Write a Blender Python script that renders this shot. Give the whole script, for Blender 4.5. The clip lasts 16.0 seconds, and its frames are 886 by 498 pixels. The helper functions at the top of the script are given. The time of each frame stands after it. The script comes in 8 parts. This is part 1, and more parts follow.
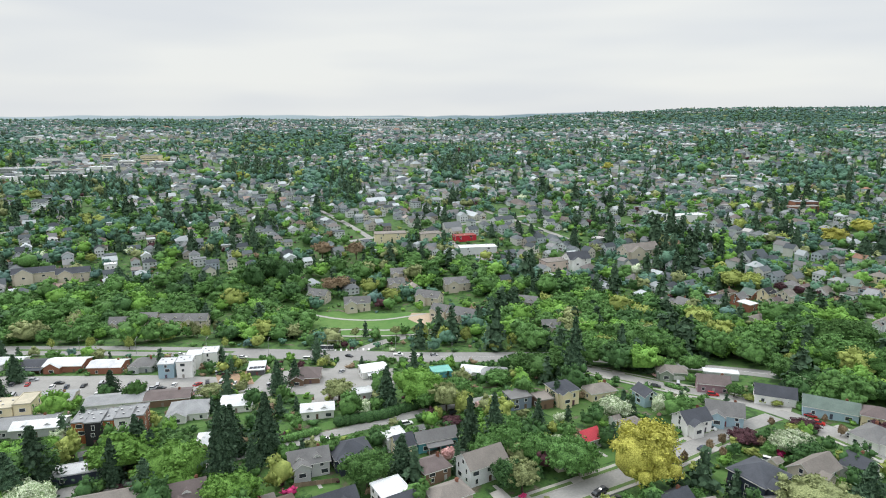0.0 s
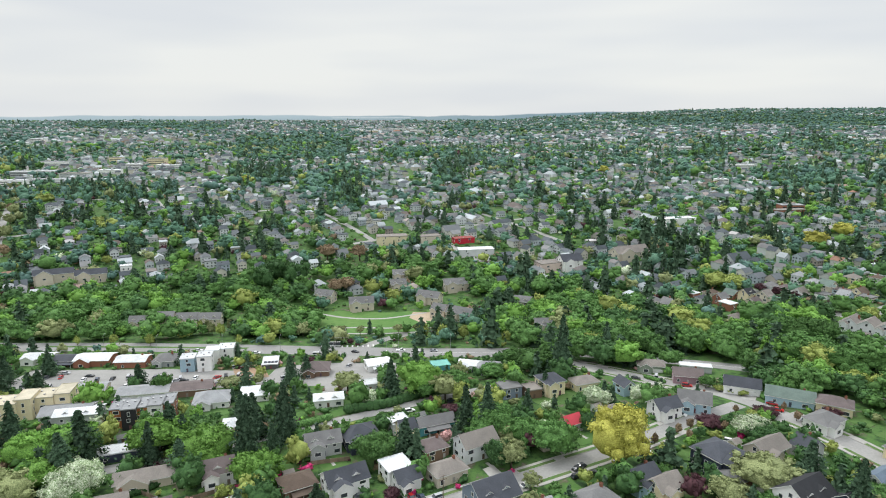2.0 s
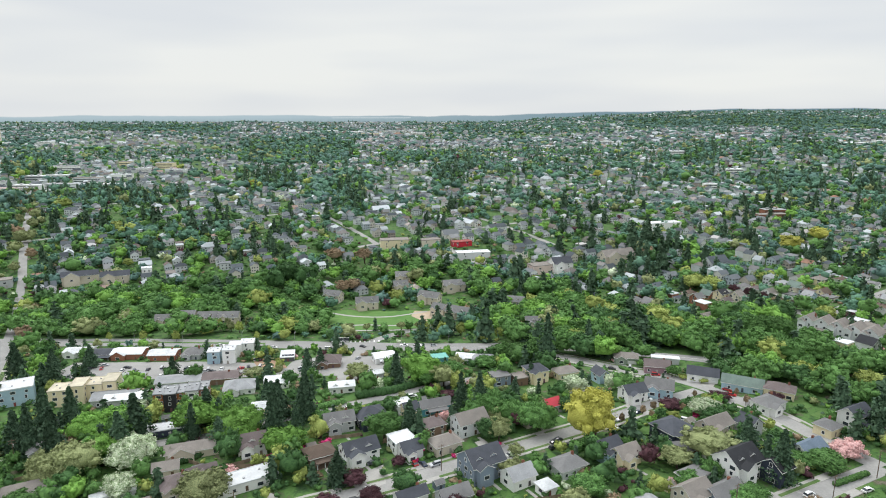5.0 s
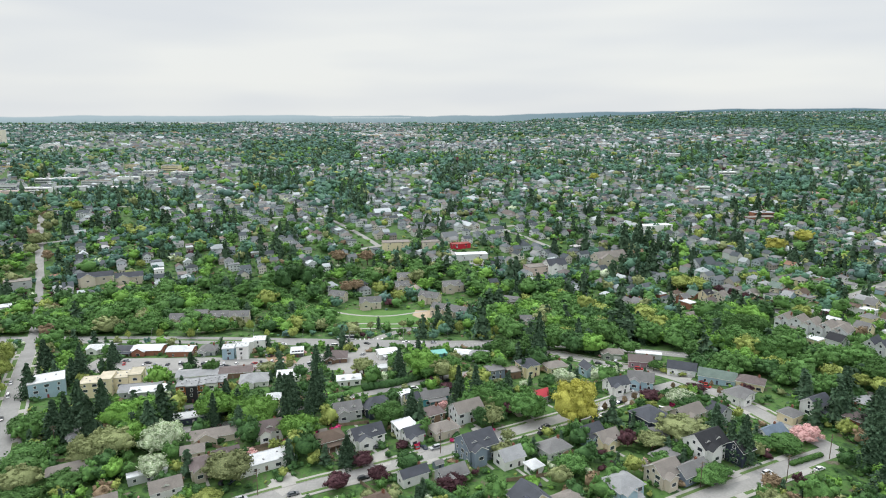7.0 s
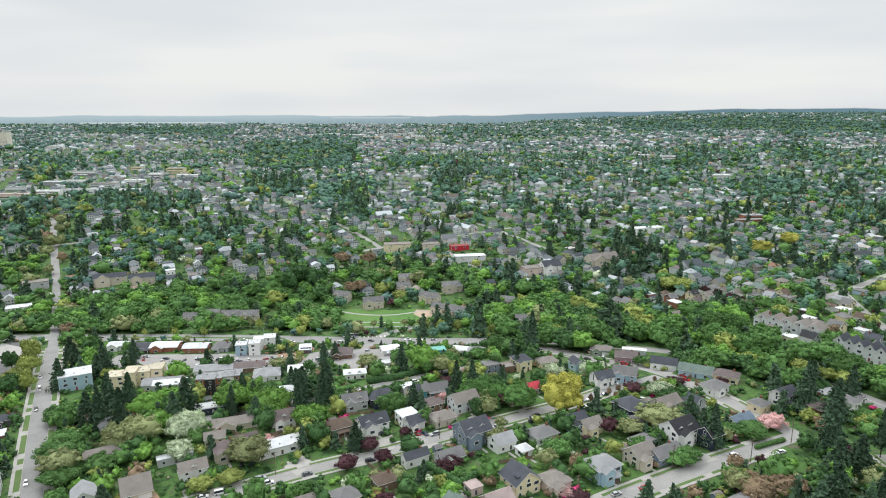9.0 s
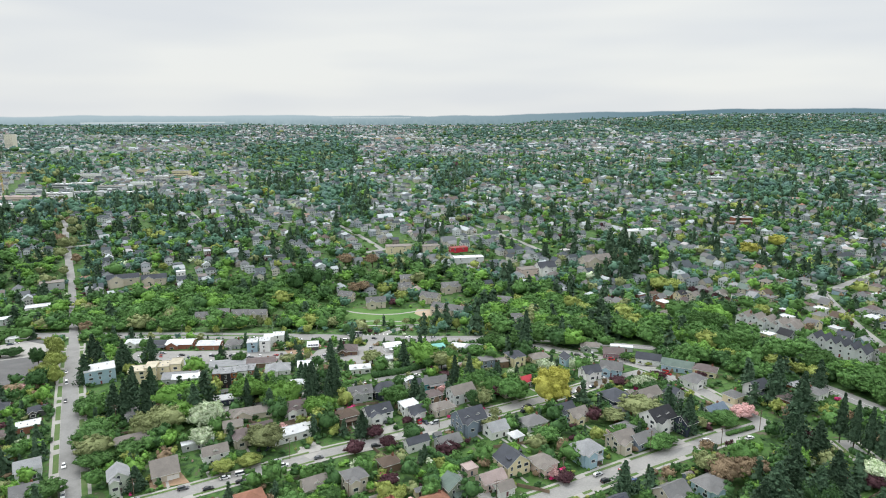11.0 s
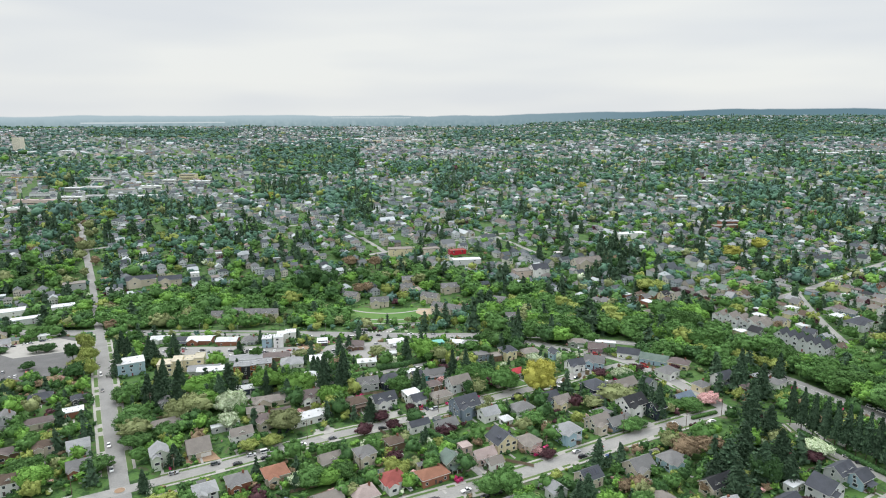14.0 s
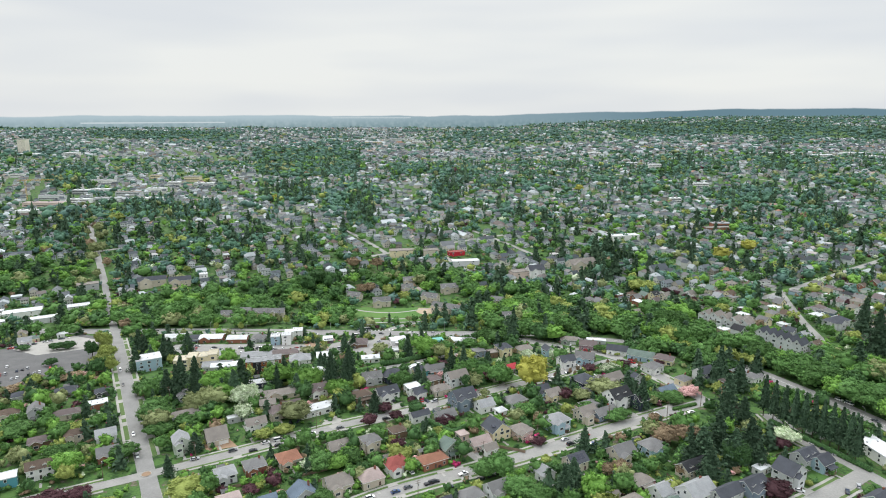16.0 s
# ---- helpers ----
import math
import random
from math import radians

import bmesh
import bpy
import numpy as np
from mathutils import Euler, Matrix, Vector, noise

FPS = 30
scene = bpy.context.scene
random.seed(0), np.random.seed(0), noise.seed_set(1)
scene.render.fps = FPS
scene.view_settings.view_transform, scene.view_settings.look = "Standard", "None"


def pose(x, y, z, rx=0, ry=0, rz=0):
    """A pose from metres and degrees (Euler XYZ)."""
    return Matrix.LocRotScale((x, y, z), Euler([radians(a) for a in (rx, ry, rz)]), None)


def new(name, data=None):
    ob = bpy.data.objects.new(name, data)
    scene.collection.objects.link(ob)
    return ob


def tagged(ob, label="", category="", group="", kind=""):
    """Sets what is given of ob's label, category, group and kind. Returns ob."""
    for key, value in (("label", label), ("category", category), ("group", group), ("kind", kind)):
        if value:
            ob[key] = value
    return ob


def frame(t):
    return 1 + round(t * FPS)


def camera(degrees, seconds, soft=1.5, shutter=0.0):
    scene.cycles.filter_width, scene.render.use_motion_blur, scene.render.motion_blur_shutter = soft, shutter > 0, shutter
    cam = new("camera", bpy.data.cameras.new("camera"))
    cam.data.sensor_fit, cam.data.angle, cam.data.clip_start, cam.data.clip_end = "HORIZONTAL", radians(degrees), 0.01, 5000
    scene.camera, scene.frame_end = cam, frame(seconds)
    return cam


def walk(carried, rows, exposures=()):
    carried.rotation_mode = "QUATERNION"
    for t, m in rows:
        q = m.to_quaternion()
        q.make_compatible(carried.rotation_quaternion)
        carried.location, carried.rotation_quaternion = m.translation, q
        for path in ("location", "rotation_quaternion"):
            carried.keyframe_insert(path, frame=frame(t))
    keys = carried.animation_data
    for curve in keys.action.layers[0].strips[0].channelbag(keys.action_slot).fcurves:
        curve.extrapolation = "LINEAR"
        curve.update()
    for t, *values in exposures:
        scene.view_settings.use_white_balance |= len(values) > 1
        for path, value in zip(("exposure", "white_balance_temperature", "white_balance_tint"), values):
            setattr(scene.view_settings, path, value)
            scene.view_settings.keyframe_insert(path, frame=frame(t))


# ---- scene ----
# ---- camera: a drone that backs away and climbs in a straight line ----
cam = camera(70, 16.0, 1.0)
TILT = 12.23                            # degrees below level
START = Vector((0.0, 0.0, 112.0))
SPEED = Vector((0.22, -13.03, 3.89))    # metres a second


def eye_at(t):
    p = START + SPEED * t
    return pose(p.x, p.y, p.z, 90 - TILT, 0, 0)


walk(cam, [(t, eye_at(t)) for t in (0.0, 2.0, 4.0, 6.0, 8.0, 10.0, 12.0, 14.0, 16.0)],
     [(0.0, 0.0), (16.0, 0.0)])

# ---- overcast sky and a wide, weak sun behind the cloud ----
SUN_UP, SUN_TURN = 48, 215


def overcast():
    w = bpy.data.worlds.new("overcast_sky")
    scene.world = w
    w.use_nodes = True
    nt = w.node_tree
    n, l = nt.nodes, nt.links
    back = n["Background"]
    sky = n.new("ShaderNodeTexSky")
    sky.sky_type = "NISHITA"
    sky.sun_disc = False
    sky.sun_elevation, sky.sun_rotation = radians(SUN_UP), radians(SUN_TURN)
    dim = n.new("ShaderNodeMix")
    dim.data_type = "RGBA"
    dim.blend_type = "MULTIPLY"
    dim.inputs[0].default_value = 1.0
    dim.inputs[7].default_value = (0.1, 0.1, 0.1, 1)
    l.new(sky.outputs[0], dim.inputs[6])
    co = n.new("ShaderNodeTexCoord")
    sep = n.new("ShaderNodeSeparateXYZ")
    l.new(co.outputs["Generated"], sep.inputs[0])
    # flat cloud layers: the noise is stretched along the horizon
    squash = n.new("ShaderNodeMapping")
    squash.inputs["Scale"].default_value = (1.6, 1.6, 11.0)
    l.new(co.outputs["Generated"], squash.inputs[0])
    noi = n.new("ShaderNodeTexNoise")
    noi.inputs["Scale"].default_value = 1.25
    noi.inputs["Detail"].default_value = 2.5
    noi.inputs["Roughness"].default_value = 0.5
    l.new(squash.outputs[0], noi.inputs["Vector"])
    cloud = n.new("ShaderNodeValToRGB")
    cloud.color_ramp.elements[0].position, cloud.color_ramp.elements[0].color = 0.36, (0.755, 0.785, 0.815, 1)
    cloud.color_ramp.elements[1].position, cloud.color_ramp.elements[1].color = 0.60, (0.865, 0.88, 0.865, 1)
    l.new(noi.outputs[0], cloud.inputs[0])
    mix = n.new("ShaderNodeMix")
    mix.data_type = "RGBA"
    mix.inputs[0].default_value = 0.94
    l.new(dim.outputs[2], mix.inputs[6])
    l.new(cloud.outputs[0], mix.inputs[7])
    # the far country under the sky: hills along the horizon, their blue haze painted in
    flat = n.new("ShaderNodeMapping")
    flat.inputs["Scale"].default_value = (1, 1, 0)
    l.new(co.outputs["Generated"], flat.inputs[0])
    crest = n.new("ShaderNodeTexNoise")
    crest.inputs["Scale"].default_value = 9.0
    crest.inputs["Detail"].default_value = 6.0
    l.new(flat.outputs[0], crest.inputs["Vector"])
    rise = n.new("ShaderNodeMapRange")       # higher hills towards +x
    rise.inputs[1].default_value, rise.inputs[2].default_value = 0.05, 0.42
    rise.inputs[3].default_value, rise.inputs[4].default_value = -0.0105, -0.0005
    l.new(sep.outputs[0], rise.inputs[0])
    bump = n.new("ShaderNodeMath")
    bump.operation = "MULTIPLY_ADD"
    bump.inputs[1].default_value = 0.010
    l.new(crest.outputs[0], bump.inputs[0])
    l.new(rise.outputs[0], bump.inputs[2])
    below = n.new("ShaderNodeMath")
    below.operation = "SUBTRACT"
    l.new(bump.outputs[0], below.inputs[0])
    l.new(sep.outputs[2], below.inputs[1])
    edge = n.new("ShaderNodeMapRange")
    edge.inputs[1].default_value, edge.inputs[2].default_value = -0.0005, 0.0012
    l.new(below.outputs[0], edge.inputs[0])
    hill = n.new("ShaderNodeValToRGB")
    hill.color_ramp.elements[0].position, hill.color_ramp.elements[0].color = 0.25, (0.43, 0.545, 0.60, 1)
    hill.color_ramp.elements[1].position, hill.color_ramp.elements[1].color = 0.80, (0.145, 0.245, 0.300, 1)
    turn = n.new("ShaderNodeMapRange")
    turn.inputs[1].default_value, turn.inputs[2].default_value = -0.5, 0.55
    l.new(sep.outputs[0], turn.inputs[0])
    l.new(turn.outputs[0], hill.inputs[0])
    # nearer wooded country below the far ridges, haze painted in as a fade
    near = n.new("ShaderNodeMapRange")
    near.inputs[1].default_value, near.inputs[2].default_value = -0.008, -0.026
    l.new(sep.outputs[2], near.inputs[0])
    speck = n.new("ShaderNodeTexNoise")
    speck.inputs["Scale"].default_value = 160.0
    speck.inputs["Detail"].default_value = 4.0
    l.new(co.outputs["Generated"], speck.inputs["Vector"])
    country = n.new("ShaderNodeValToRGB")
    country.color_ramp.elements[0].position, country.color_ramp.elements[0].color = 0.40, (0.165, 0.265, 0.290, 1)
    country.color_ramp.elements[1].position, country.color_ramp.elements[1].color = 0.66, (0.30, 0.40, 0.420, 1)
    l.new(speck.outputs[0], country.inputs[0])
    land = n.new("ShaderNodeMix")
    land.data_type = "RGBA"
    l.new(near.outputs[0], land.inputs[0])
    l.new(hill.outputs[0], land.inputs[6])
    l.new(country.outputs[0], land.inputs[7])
    # two bright reaches of a lake
    total = None
    for x, half, z, thick in ((-0.405, 0.085, -0.0150, 0.0009), (-0.11, 0.060, -0.0090, 0.0006)):
        both = n.new("ShaderNodeMath")
        both.operation = "MULTIPLY"
        for k, (axis, mid, eps) in enumerate(((0, x, half), (2, z, thick))):
            near_to = n.new("ShaderNodeMath")
            near_to.operation = "COMPARE"
            near_to.inputs[1].default_value, near_to.inputs[2].default_value = mid, eps
            l.new(sep.outputs[axis], near_to.inputs[0])
            l.new(near_to.outputs[0], both.inputs[k])
        if total is None:
            total = both
        else:
            add = n.new("ShaderNodeMath")
            add.operation = "ADD"
            l.new(total.outputs[0], add.inputs[0])
            l.new(both.outputs[0], add.inputs[1])
            total = add
    lake = n.new("ShaderNodeMix")
    lake.data_type = "RGBA"
    lake.inputs[7].default_value = (0.56, 0.64, 0.67, 1)
    l.new(total.outputs[0], lake.inputs[0])
    l.new(land.outputs[2], lake.inputs[6])
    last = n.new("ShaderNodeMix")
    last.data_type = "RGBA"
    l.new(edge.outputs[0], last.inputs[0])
    # an even cloud cover is brighter overhead than near the horizon
    over = n.new("ShaderNodeMapRange")
    over.interpolation_type = "SMOOTHSTEP"
    over.inputs[1].default_value, over.inputs[2].default_value = 0.12, 1.0
    over.inputs[3].default_value, over.inputs[4].default_value = 1.0, 2.3
    l.new(sep.outputs[2], over.inputs[0])
    dome = n.new("ShaderNodeVectorMath")
    dome.operation = "SCALE"
    l.new(mix.outputs[2], dome.inputs[0])
    l.new(over.outputs[0], dome.inputs["Scale"])
    high = n.new("ShaderNodeMapRange")
    high.inputs[1].default_value, high.inputs[2].default_value = 0.15, 0.55
    l.new(sep.outputs[2], high.inputs[0])
    cool = n.new("ShaderNodeMix")
    cool.data_type, cool.blend_type = "RGBA", "MULTIPLY"
    cool.inputs[7].default_value = (0.985, 1.0, 1.03, 1)
    l.new(high.outputs[0], cool.inputs[0])
    l.new(dome.outputs[0], cool.inputs[6])
    l.new(cool.outputs[2], last.inputs[6])
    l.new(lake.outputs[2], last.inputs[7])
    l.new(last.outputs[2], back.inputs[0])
    back.inputs[1].default_value = 1.0


overcast()
sun = new("sun", bpy.data.lights.new("sun", "SUN"))
sun.data.energy, sun.data.angle, sun.data.color = 1.5, radians(14), (1.0, 0.97, 0.92)
sun.matrix_basis = pose(0, 0, 300, 90 - SUN_UP, 0, SUN_TURN)

# ---- materials ----
MATS = {}


def shader(name, colour, rough=0.8, other=None, size=1.0, spread=0.0, island=False, metal=0.0, bump=0.0, bump_size=8.0, stops=None, spec=0.3):
    """A principled material: a colour that drifts to another by noise at two scales and by each object's or island's own random number."""
    if name in MATS:
        return MATS[name]
    m = bpy.data.materials.new(name)
    m.use_nodes = True
    nt = m.node_tree
    n, l = nt.nodes, nt.links
    p = n["Principled BSDF"]
    p.inputs["Roughness"].default_value = rough
    p.inputs["Metallic"].default_value = metal
    p.inputs["Specular IOR Level"].default_value = spec
    geo = n.new("ShaderNodeNewGeometry")
    if stops:
        ramp = n.new("ShaderNodeValToRGB")
        ramp.color_ramp.interpolation = "LINEAR"
        els = ramp.color_ramp.elements
        while len(els) < len(stops):
            els.new(0.5)
        for i, (at, c) in enumerate(stops):
            els[i].position, els[i].color = at, (*c, 1)
        if island:
            l.new(geo.outputs["Random Per Island"], ramp.inputs[0])
        else:
            info = n.new("ShaderNodeObjectInfo")
            l.new(info.outputs["Random"], ramp.inputs[0])
        base = ramp.outputs[0]
    else:
        rgb = n.new("ShaderNodeRGB")
        rgb.outputs[0].default_value = (*colour, 1)
        base = rgb.outputs[0]
    other = other or tuple(c * 0.75 for c in colour)
    pos = geo.outputs["Position"]
    big = n.new("ShaderNodeTexNoise")
    big.inputs["Scale"].default_value = 0.35 / size
    big.inputs["Detail"].default_value = 4
    l.new(pos, big.inputs["Vector"])
    fine = n.new("ShaderNodeTexNoise")
    fine.inputs["Scale"].default_value = 3.5 / size
    fine.inputs["Detail"].default_value = 5
    l.new(pos, fine.inputs["Vector"])
    add = n.new("ShaderNodeMath")
    add.operation = "ADD"
    l.new(big.outputs[0], add.inputs[0])
    l.new(fine.outputs[0], add.inputs[1])
    fac = n.new("ShaderNodeMapRange")
    fac.inputs[1].default_value, fac.inputs[2].default_value = 0.75, 1.25
    fac.inputs[4].default_value = 1.0 if not stops else 0.6
    l.new(add.outputs[0], fac.inputs[0])
    mix = n.new("ShaderNodeMix")
    mix.data_type = "RGBA"
    l.new(fac.outputs[0], mix.inputs[0])
    l.new(base, mix.inputs[6])
    if stops:
        dark = n.new("ShaderNodeMix")
        dark.data_type, dark.blend_type = "RGBA", "MULTIPLY"
        dark.inputs[0].default_value = 1.0
        dark.inputs[7].default_value = (0.72, 0.74, 0.7, 1)
        l.new(base, dark.inputs[6])
        l.new(dark.outputs[2], mix.inputs[7])
    else:
        mix.inputs[7].default_value = (*other, 1)
    out = mix.outputs[2]
    if spread:
        info = n.new("ShaderNodeObjectInfo")
        hsv = n.new("ShaderNodeHueSaturation")
        val = n.new("ShaderNodeMapRange")
        val.inputs[3].default_value, val.inputs[4].default_value = 1 - spread, 1 + spread
        l.new(geo.outputs["Random Per Island"] if island else info.outputs["Random"], val.inputs[0])
        l.new(val.outputs[0], hsv.inputs["Value"])
        l.new(out, hsv.inputs["Color"])
        out = hsv.outputs[0]
    l.new(out, p.inputs["Base Color"])
    if bump:
        b = n.new("ShaderNodeBump")
        b.inputs["Strength"].default_value = bump
        b.inputs["Distance"].default_value = 0.05
        nb = n.new("ShaderNodeTexNoise")
        nb.inputs["Scale"].default_value = bump_size
        l.new(pos, nb.inputs["Vector"])
        l.new(nb.outputs[0], b.inputs["Height"])
        l.new(b.outputs[0], p.inputs["Normal"])
    MATS[name] = m
    return m


def courses(m, gap, strength=0.5):
    """Adds horizontal laps (boards or shingle rows) as fine relief."""
    nt = m.node_tree
    n, l = nt.nodes, nt.links
    geo = n.new("ShaderNodeNewGeometry")
    sep = n.new("ShaderNodeSeparateXYZ")
    l.new(geo.outputs["Position"], sep.inputs[0])
    saw = n.new("ShaderNodeMath")
    saw.operation = "PINGPONG"
    saw.inputs[1].default_value = gap
    l.new(sep.outputs[2], saw.inputs[0])
    b = n.new("ShaderNodeBump")
    b.inputs["Strength"].default_value = strength
    b.inputs["Distance"].default_value = 0.03
    l.new(saw.outputs[0], b.inputs["Height"])
    l.new(b.outputs[0], n["Principled BSDF"].inputs["Normal"])
    return m


WALL = {
    "pale_cream": (0.80, 0.75, 0.63),     "white": (0.79, 0.79, 0.775), "cream": (0.74, 0.65, 0.44), "tan": (0.58, 0.52, 0.43), "grey": (0.45, 0.465, 0.47),
    "pale_grey": (0.66, 0.68, 0.69), "slate_blue": (0.20, 0.25, 0.31), "navy": (0.035, 0.045, 0.07), "pale_blue": (0.36, 0.50, 0.58),
    "teal": (0.10, 0.32, 0.38), "sage": (0.27, 0.33, 0.26), "brown": (0.20, 0.13, 0.09), "brick": (0.30, 0.13, 0.085),
    "mauve": (0.33, 0.22, 0.25), "pink": (0.62, 0.50, 0.45), "black": (0.028, 0.028, 0.032), "rust": (0.34, 0.12, 0.05),
    "pale_green": (0.50, 0.56, 0.47), "red": (0.50, 0.025, 0.045), "dark_grey": (0.10, 0.105, 0.11),
}
ROOF = {
    "white": (0.70, 0.72, 0.735), "grey": (0.19, 0.19, 0.19), "pale_grey": (0.33, 0.34, 0.35), "slate": (0.075, 0.082, 0.098),
    "black": (0.035, 0.037, 0.042), "brown": (0.135, 0.10, 0.078), "tan": (0.245, 0.222, 0.20), "red": (0.31, 0.085, 0.075),
    "terracotta": (0.31, 0.15, 0.10), "purple": (0.165, 0.135, 0.132), "teal": (0.20, 0.48, 0.42), "blue": (0.16, 0.21, 0.27),
    "scarlet": (0.50, 0.06, 0.08), "cream": (0.58, 0.53, 0.41), "green": (0.15, 0.20, 0.175), "pinkish": (0.42, 0.34, 0.32),
}


def wall_mat(c):
    return courses(shader("wall_" + c, WALL[c], 0.75, tuple(v * 0.86 for v in WALL[c]), 1.5, 0.08), 0.16)


def roof_mat(c):
    v = ROOF[c]
    return courses(shader("roof_" + c, v, 0.85, tuple(k * 0.72 for k in v), 1.2, 0.10), 0.14, 0.7)


ASPHALT = shader("asphalt", (0.325, 0.32, 0.305), 0.9, (0.255, 0.252, 0.242), 3, bump=0.2, bump_size=15)
ASPHALT_DARK = shader("asphalt_dark", (0.15, 0.15, 0.15), 0.9, (0.11, 0.11, 0.11), 3, bump=0.2, bump_size=15)
ASPHALT_MID = shader("asphalt_mid", (0.285, 0.283, 0.274), 0.9, (0.22, 0.218, 0.212), 3, bump=0.2, bump_size=15)
VERGE = shader("verge_grass", (0.070, 0.150, 0.036), 0.95, (0.125, 0.165, 0.066), 2.2, bump=0.5, bump_size=20)
CONCRETE = shader("concrete", (0.40, 0.39, 0.365), 0.9, (0.32, 0.31, 0.29), 2, bump=0.15, bump_size=12)
LAWN = shader("lawn", (0.060, 0.145, 0.032), 0.95, (0.095, 0.165, 0.048), 4, bump=0.5, bump_size=20)
PARK_GRASS = shader("park_grass", (0.075, 0.175, 0.040), 0.95, (0.125, 0.215, 0.060), 14, bump=0.5, bump_size=20)
DIRT = shader("bare_earth", (0.46, 0.37, 0.27), 0.95, (0.36, 0.28, 0.2), 3)
RUBBLE = shader("rubble", (0.36, 0.24, 0.15), 0.95, (0.24, 0.17, 0.12), 1)
PAINT_LINE = shader("road_paint", (0.72, 0.72, 0.70), 0.7, (0.55, 0.55, 0.53), 0.6)
TRIM = shader("white_trim", (0.76, 0.76, 0.74), 0.6, (0.66, 0.66, 0.64), 1)
GLASS = shader("window_glass", (0.045, 0.055, 0.065), 0.08, (0.03, 0.037, 0.045), 2, spec=0.6)
DOOR_PAINT = shader("door_paint", (0, 0, 0), 0.5, stops=[(0.0, (0.25, 0.05, 0.04)), (0.35, (0.06, 0.08, 0.12)), (0.7, (0.12, 0.07, 0.04)), (1.0, (0.5, 0.5, 0.48))])
BRICK = shader("chimney_brick", (0.27, 0.12, 0.08), 0.9, (0.20, 0.09, 0.06), 0.6, bump=0.4)
WOOD = shader("weathered_timber", (0.17, 0.12, 0.085), 0.85, (0.11, 0.08, 0.06), 0.7, 0.2)
FENCE = shader("fence_timber", (0.28, 0.21, 0.15), 0.9, (0.19, 0.145, 0.11), 0.8, 0.2)
BARK = shader("bark", (0.095, 0.072, 0.052), 0.95, (0.055, 0.043, 0.034), 0.5, 0.25, bump=0.6)
METAL = shader("galvanised_metal", (0.42, 0.43, 0.44), 0.45, (0.34, 0.35, 0.36), 1, metal=0.8)
SOLAR = shader("solar_panel", (0.02, 0.026, 0.05), 0.2, (0.015, 0.02, 0.035), 1, spec=0.6)
CRANE = shader("crane_paint", (0.62, 0.44, 0.12), 0.55, (0.50, 0.34, 0.10), 1)
TYRE = shader("tyre_rubber", (0.02, 0.02, 0.02), 0.85)
LAMP_RED = shader("tail_light", (0.35, 0.01, 0.01), 0.25, spec=0.5)
LAMP_CLEAR = shader("head_light", (0.75, 0.76, 0.78), 0.15, spec=0.6)
CAR = {c: shader("car_paint_" + c, v, 0.28, tuple(k * 0.92 for k in v), 2, spec=0.6) for c, v in {
    "white": (0.78, 0.78, 0.78), "silver": (0.42, 0.43, 0.45), "black": (0.015, 0.015, 0.018), "grey": (0.10, 0.105, 0.115),
    "red": (0.42, 0.02, 0.02), "blue": (0.03, 0.07, 0.19), "dark_blue": (0.03, 0.045, 0.08)}.items()}


def leafy(name, dark, light, island, grain=2.4):
    """Leaves: dark and light clusters at leaf-cluster size, relief, and a shade of its own for each tree or each cluster."""
    m = bpy.data.materials.new(name)
    m.use_nodes = True
    nt = m.node_tree
    n, l = nt.nodes, nt.links
    p = n["Principled BSDF"]
    p.inputs["Roughness"].default_value = 0.75
    p.inputs["Specular IOR Level"].default_value = 0.12
    geo = n.new("ShaderNodeNewGeometry")
    fine = n.new("ShaderNodeTexNoise")
    fine.inputs["Scale"].default_value = grain
    fine.inputs["Detail"].default_value = 5
    fine.inputs["Roughness"].default_value = 0.65
    l.new(geo.outputs["Position"], fine.inputs["Vector"])
    fac = n.new("ShaderNodeMapRange")
    fac.inputs[1].default_value, fac.inputs[2].default_value = 0.40, 0.60
    l.new(fine.outputs[0], fac.inputs[0])
    mix = n.new("ShaderNodeMix")
    mix.data_type = "RGBA"
    mix.inputs[6].default_value, mix.inputs[7].default_value = (*dark, 1), (*light, 1)
    l.new(fac.outputs[0], mix.inputs[0])
    info = n.new("ShaderNodeObjectInfo")
    big = n.new("ShaderNodeTexNoise")
    big.inputs["Scale"].default_value = 0.12
    l.new(geo.outputs["Position"], big.inputs["Vector"])
    add = n.new("ShaderNodeMath")
    add.operation = "MULTIPLY_ADD"
    add.inputs[1].default_value = 0.32
    own = n.new("ShaderNodeMath")
    own.operation = "ADD"
    own.inputs[0].default_value = 0.0
    l.new(geo.outputs["Random Per Island"], add.inputs[0])
    if island:
        l.new(big.outputs[0], own.inputs[1])
    else:
        l.new(info.outputs["Random"], own.inputs[1])
    l.new(own.outputs[0], add.inputs[2])
    val = n.new("ShaderNodeMapRange")
    val.inputs[1].default_value, val.inputs[2].default_value = 0.05 if not island else 0.28, 1.3 if not island else 1.05
    val.inputs[3].default_value, val.inputs[4].default_value = 0.68, 1.34
    l.new(add.outputs[0], val.inputs[0])
    hsv = n.new("ShaderNodeHueSaturation")
    l.new(val.outputs[0], hsv.inputs["Value"])
    l.new(mix.outputs[2], hsv.inputs["Color"])
    l.new(hsv.outputs[0], p.inputs["Base Color"])
    b = n.new("ShaderNodeBump")
    b.inputs["Strength"].default_value = 0.9
    b.inputs["Distance"].default_value = 0.12
    l.new(fine.outputs[0], b.inputs["Height"])
    l.new(b.outputs[0], p.inputs["Normal"])
    return m


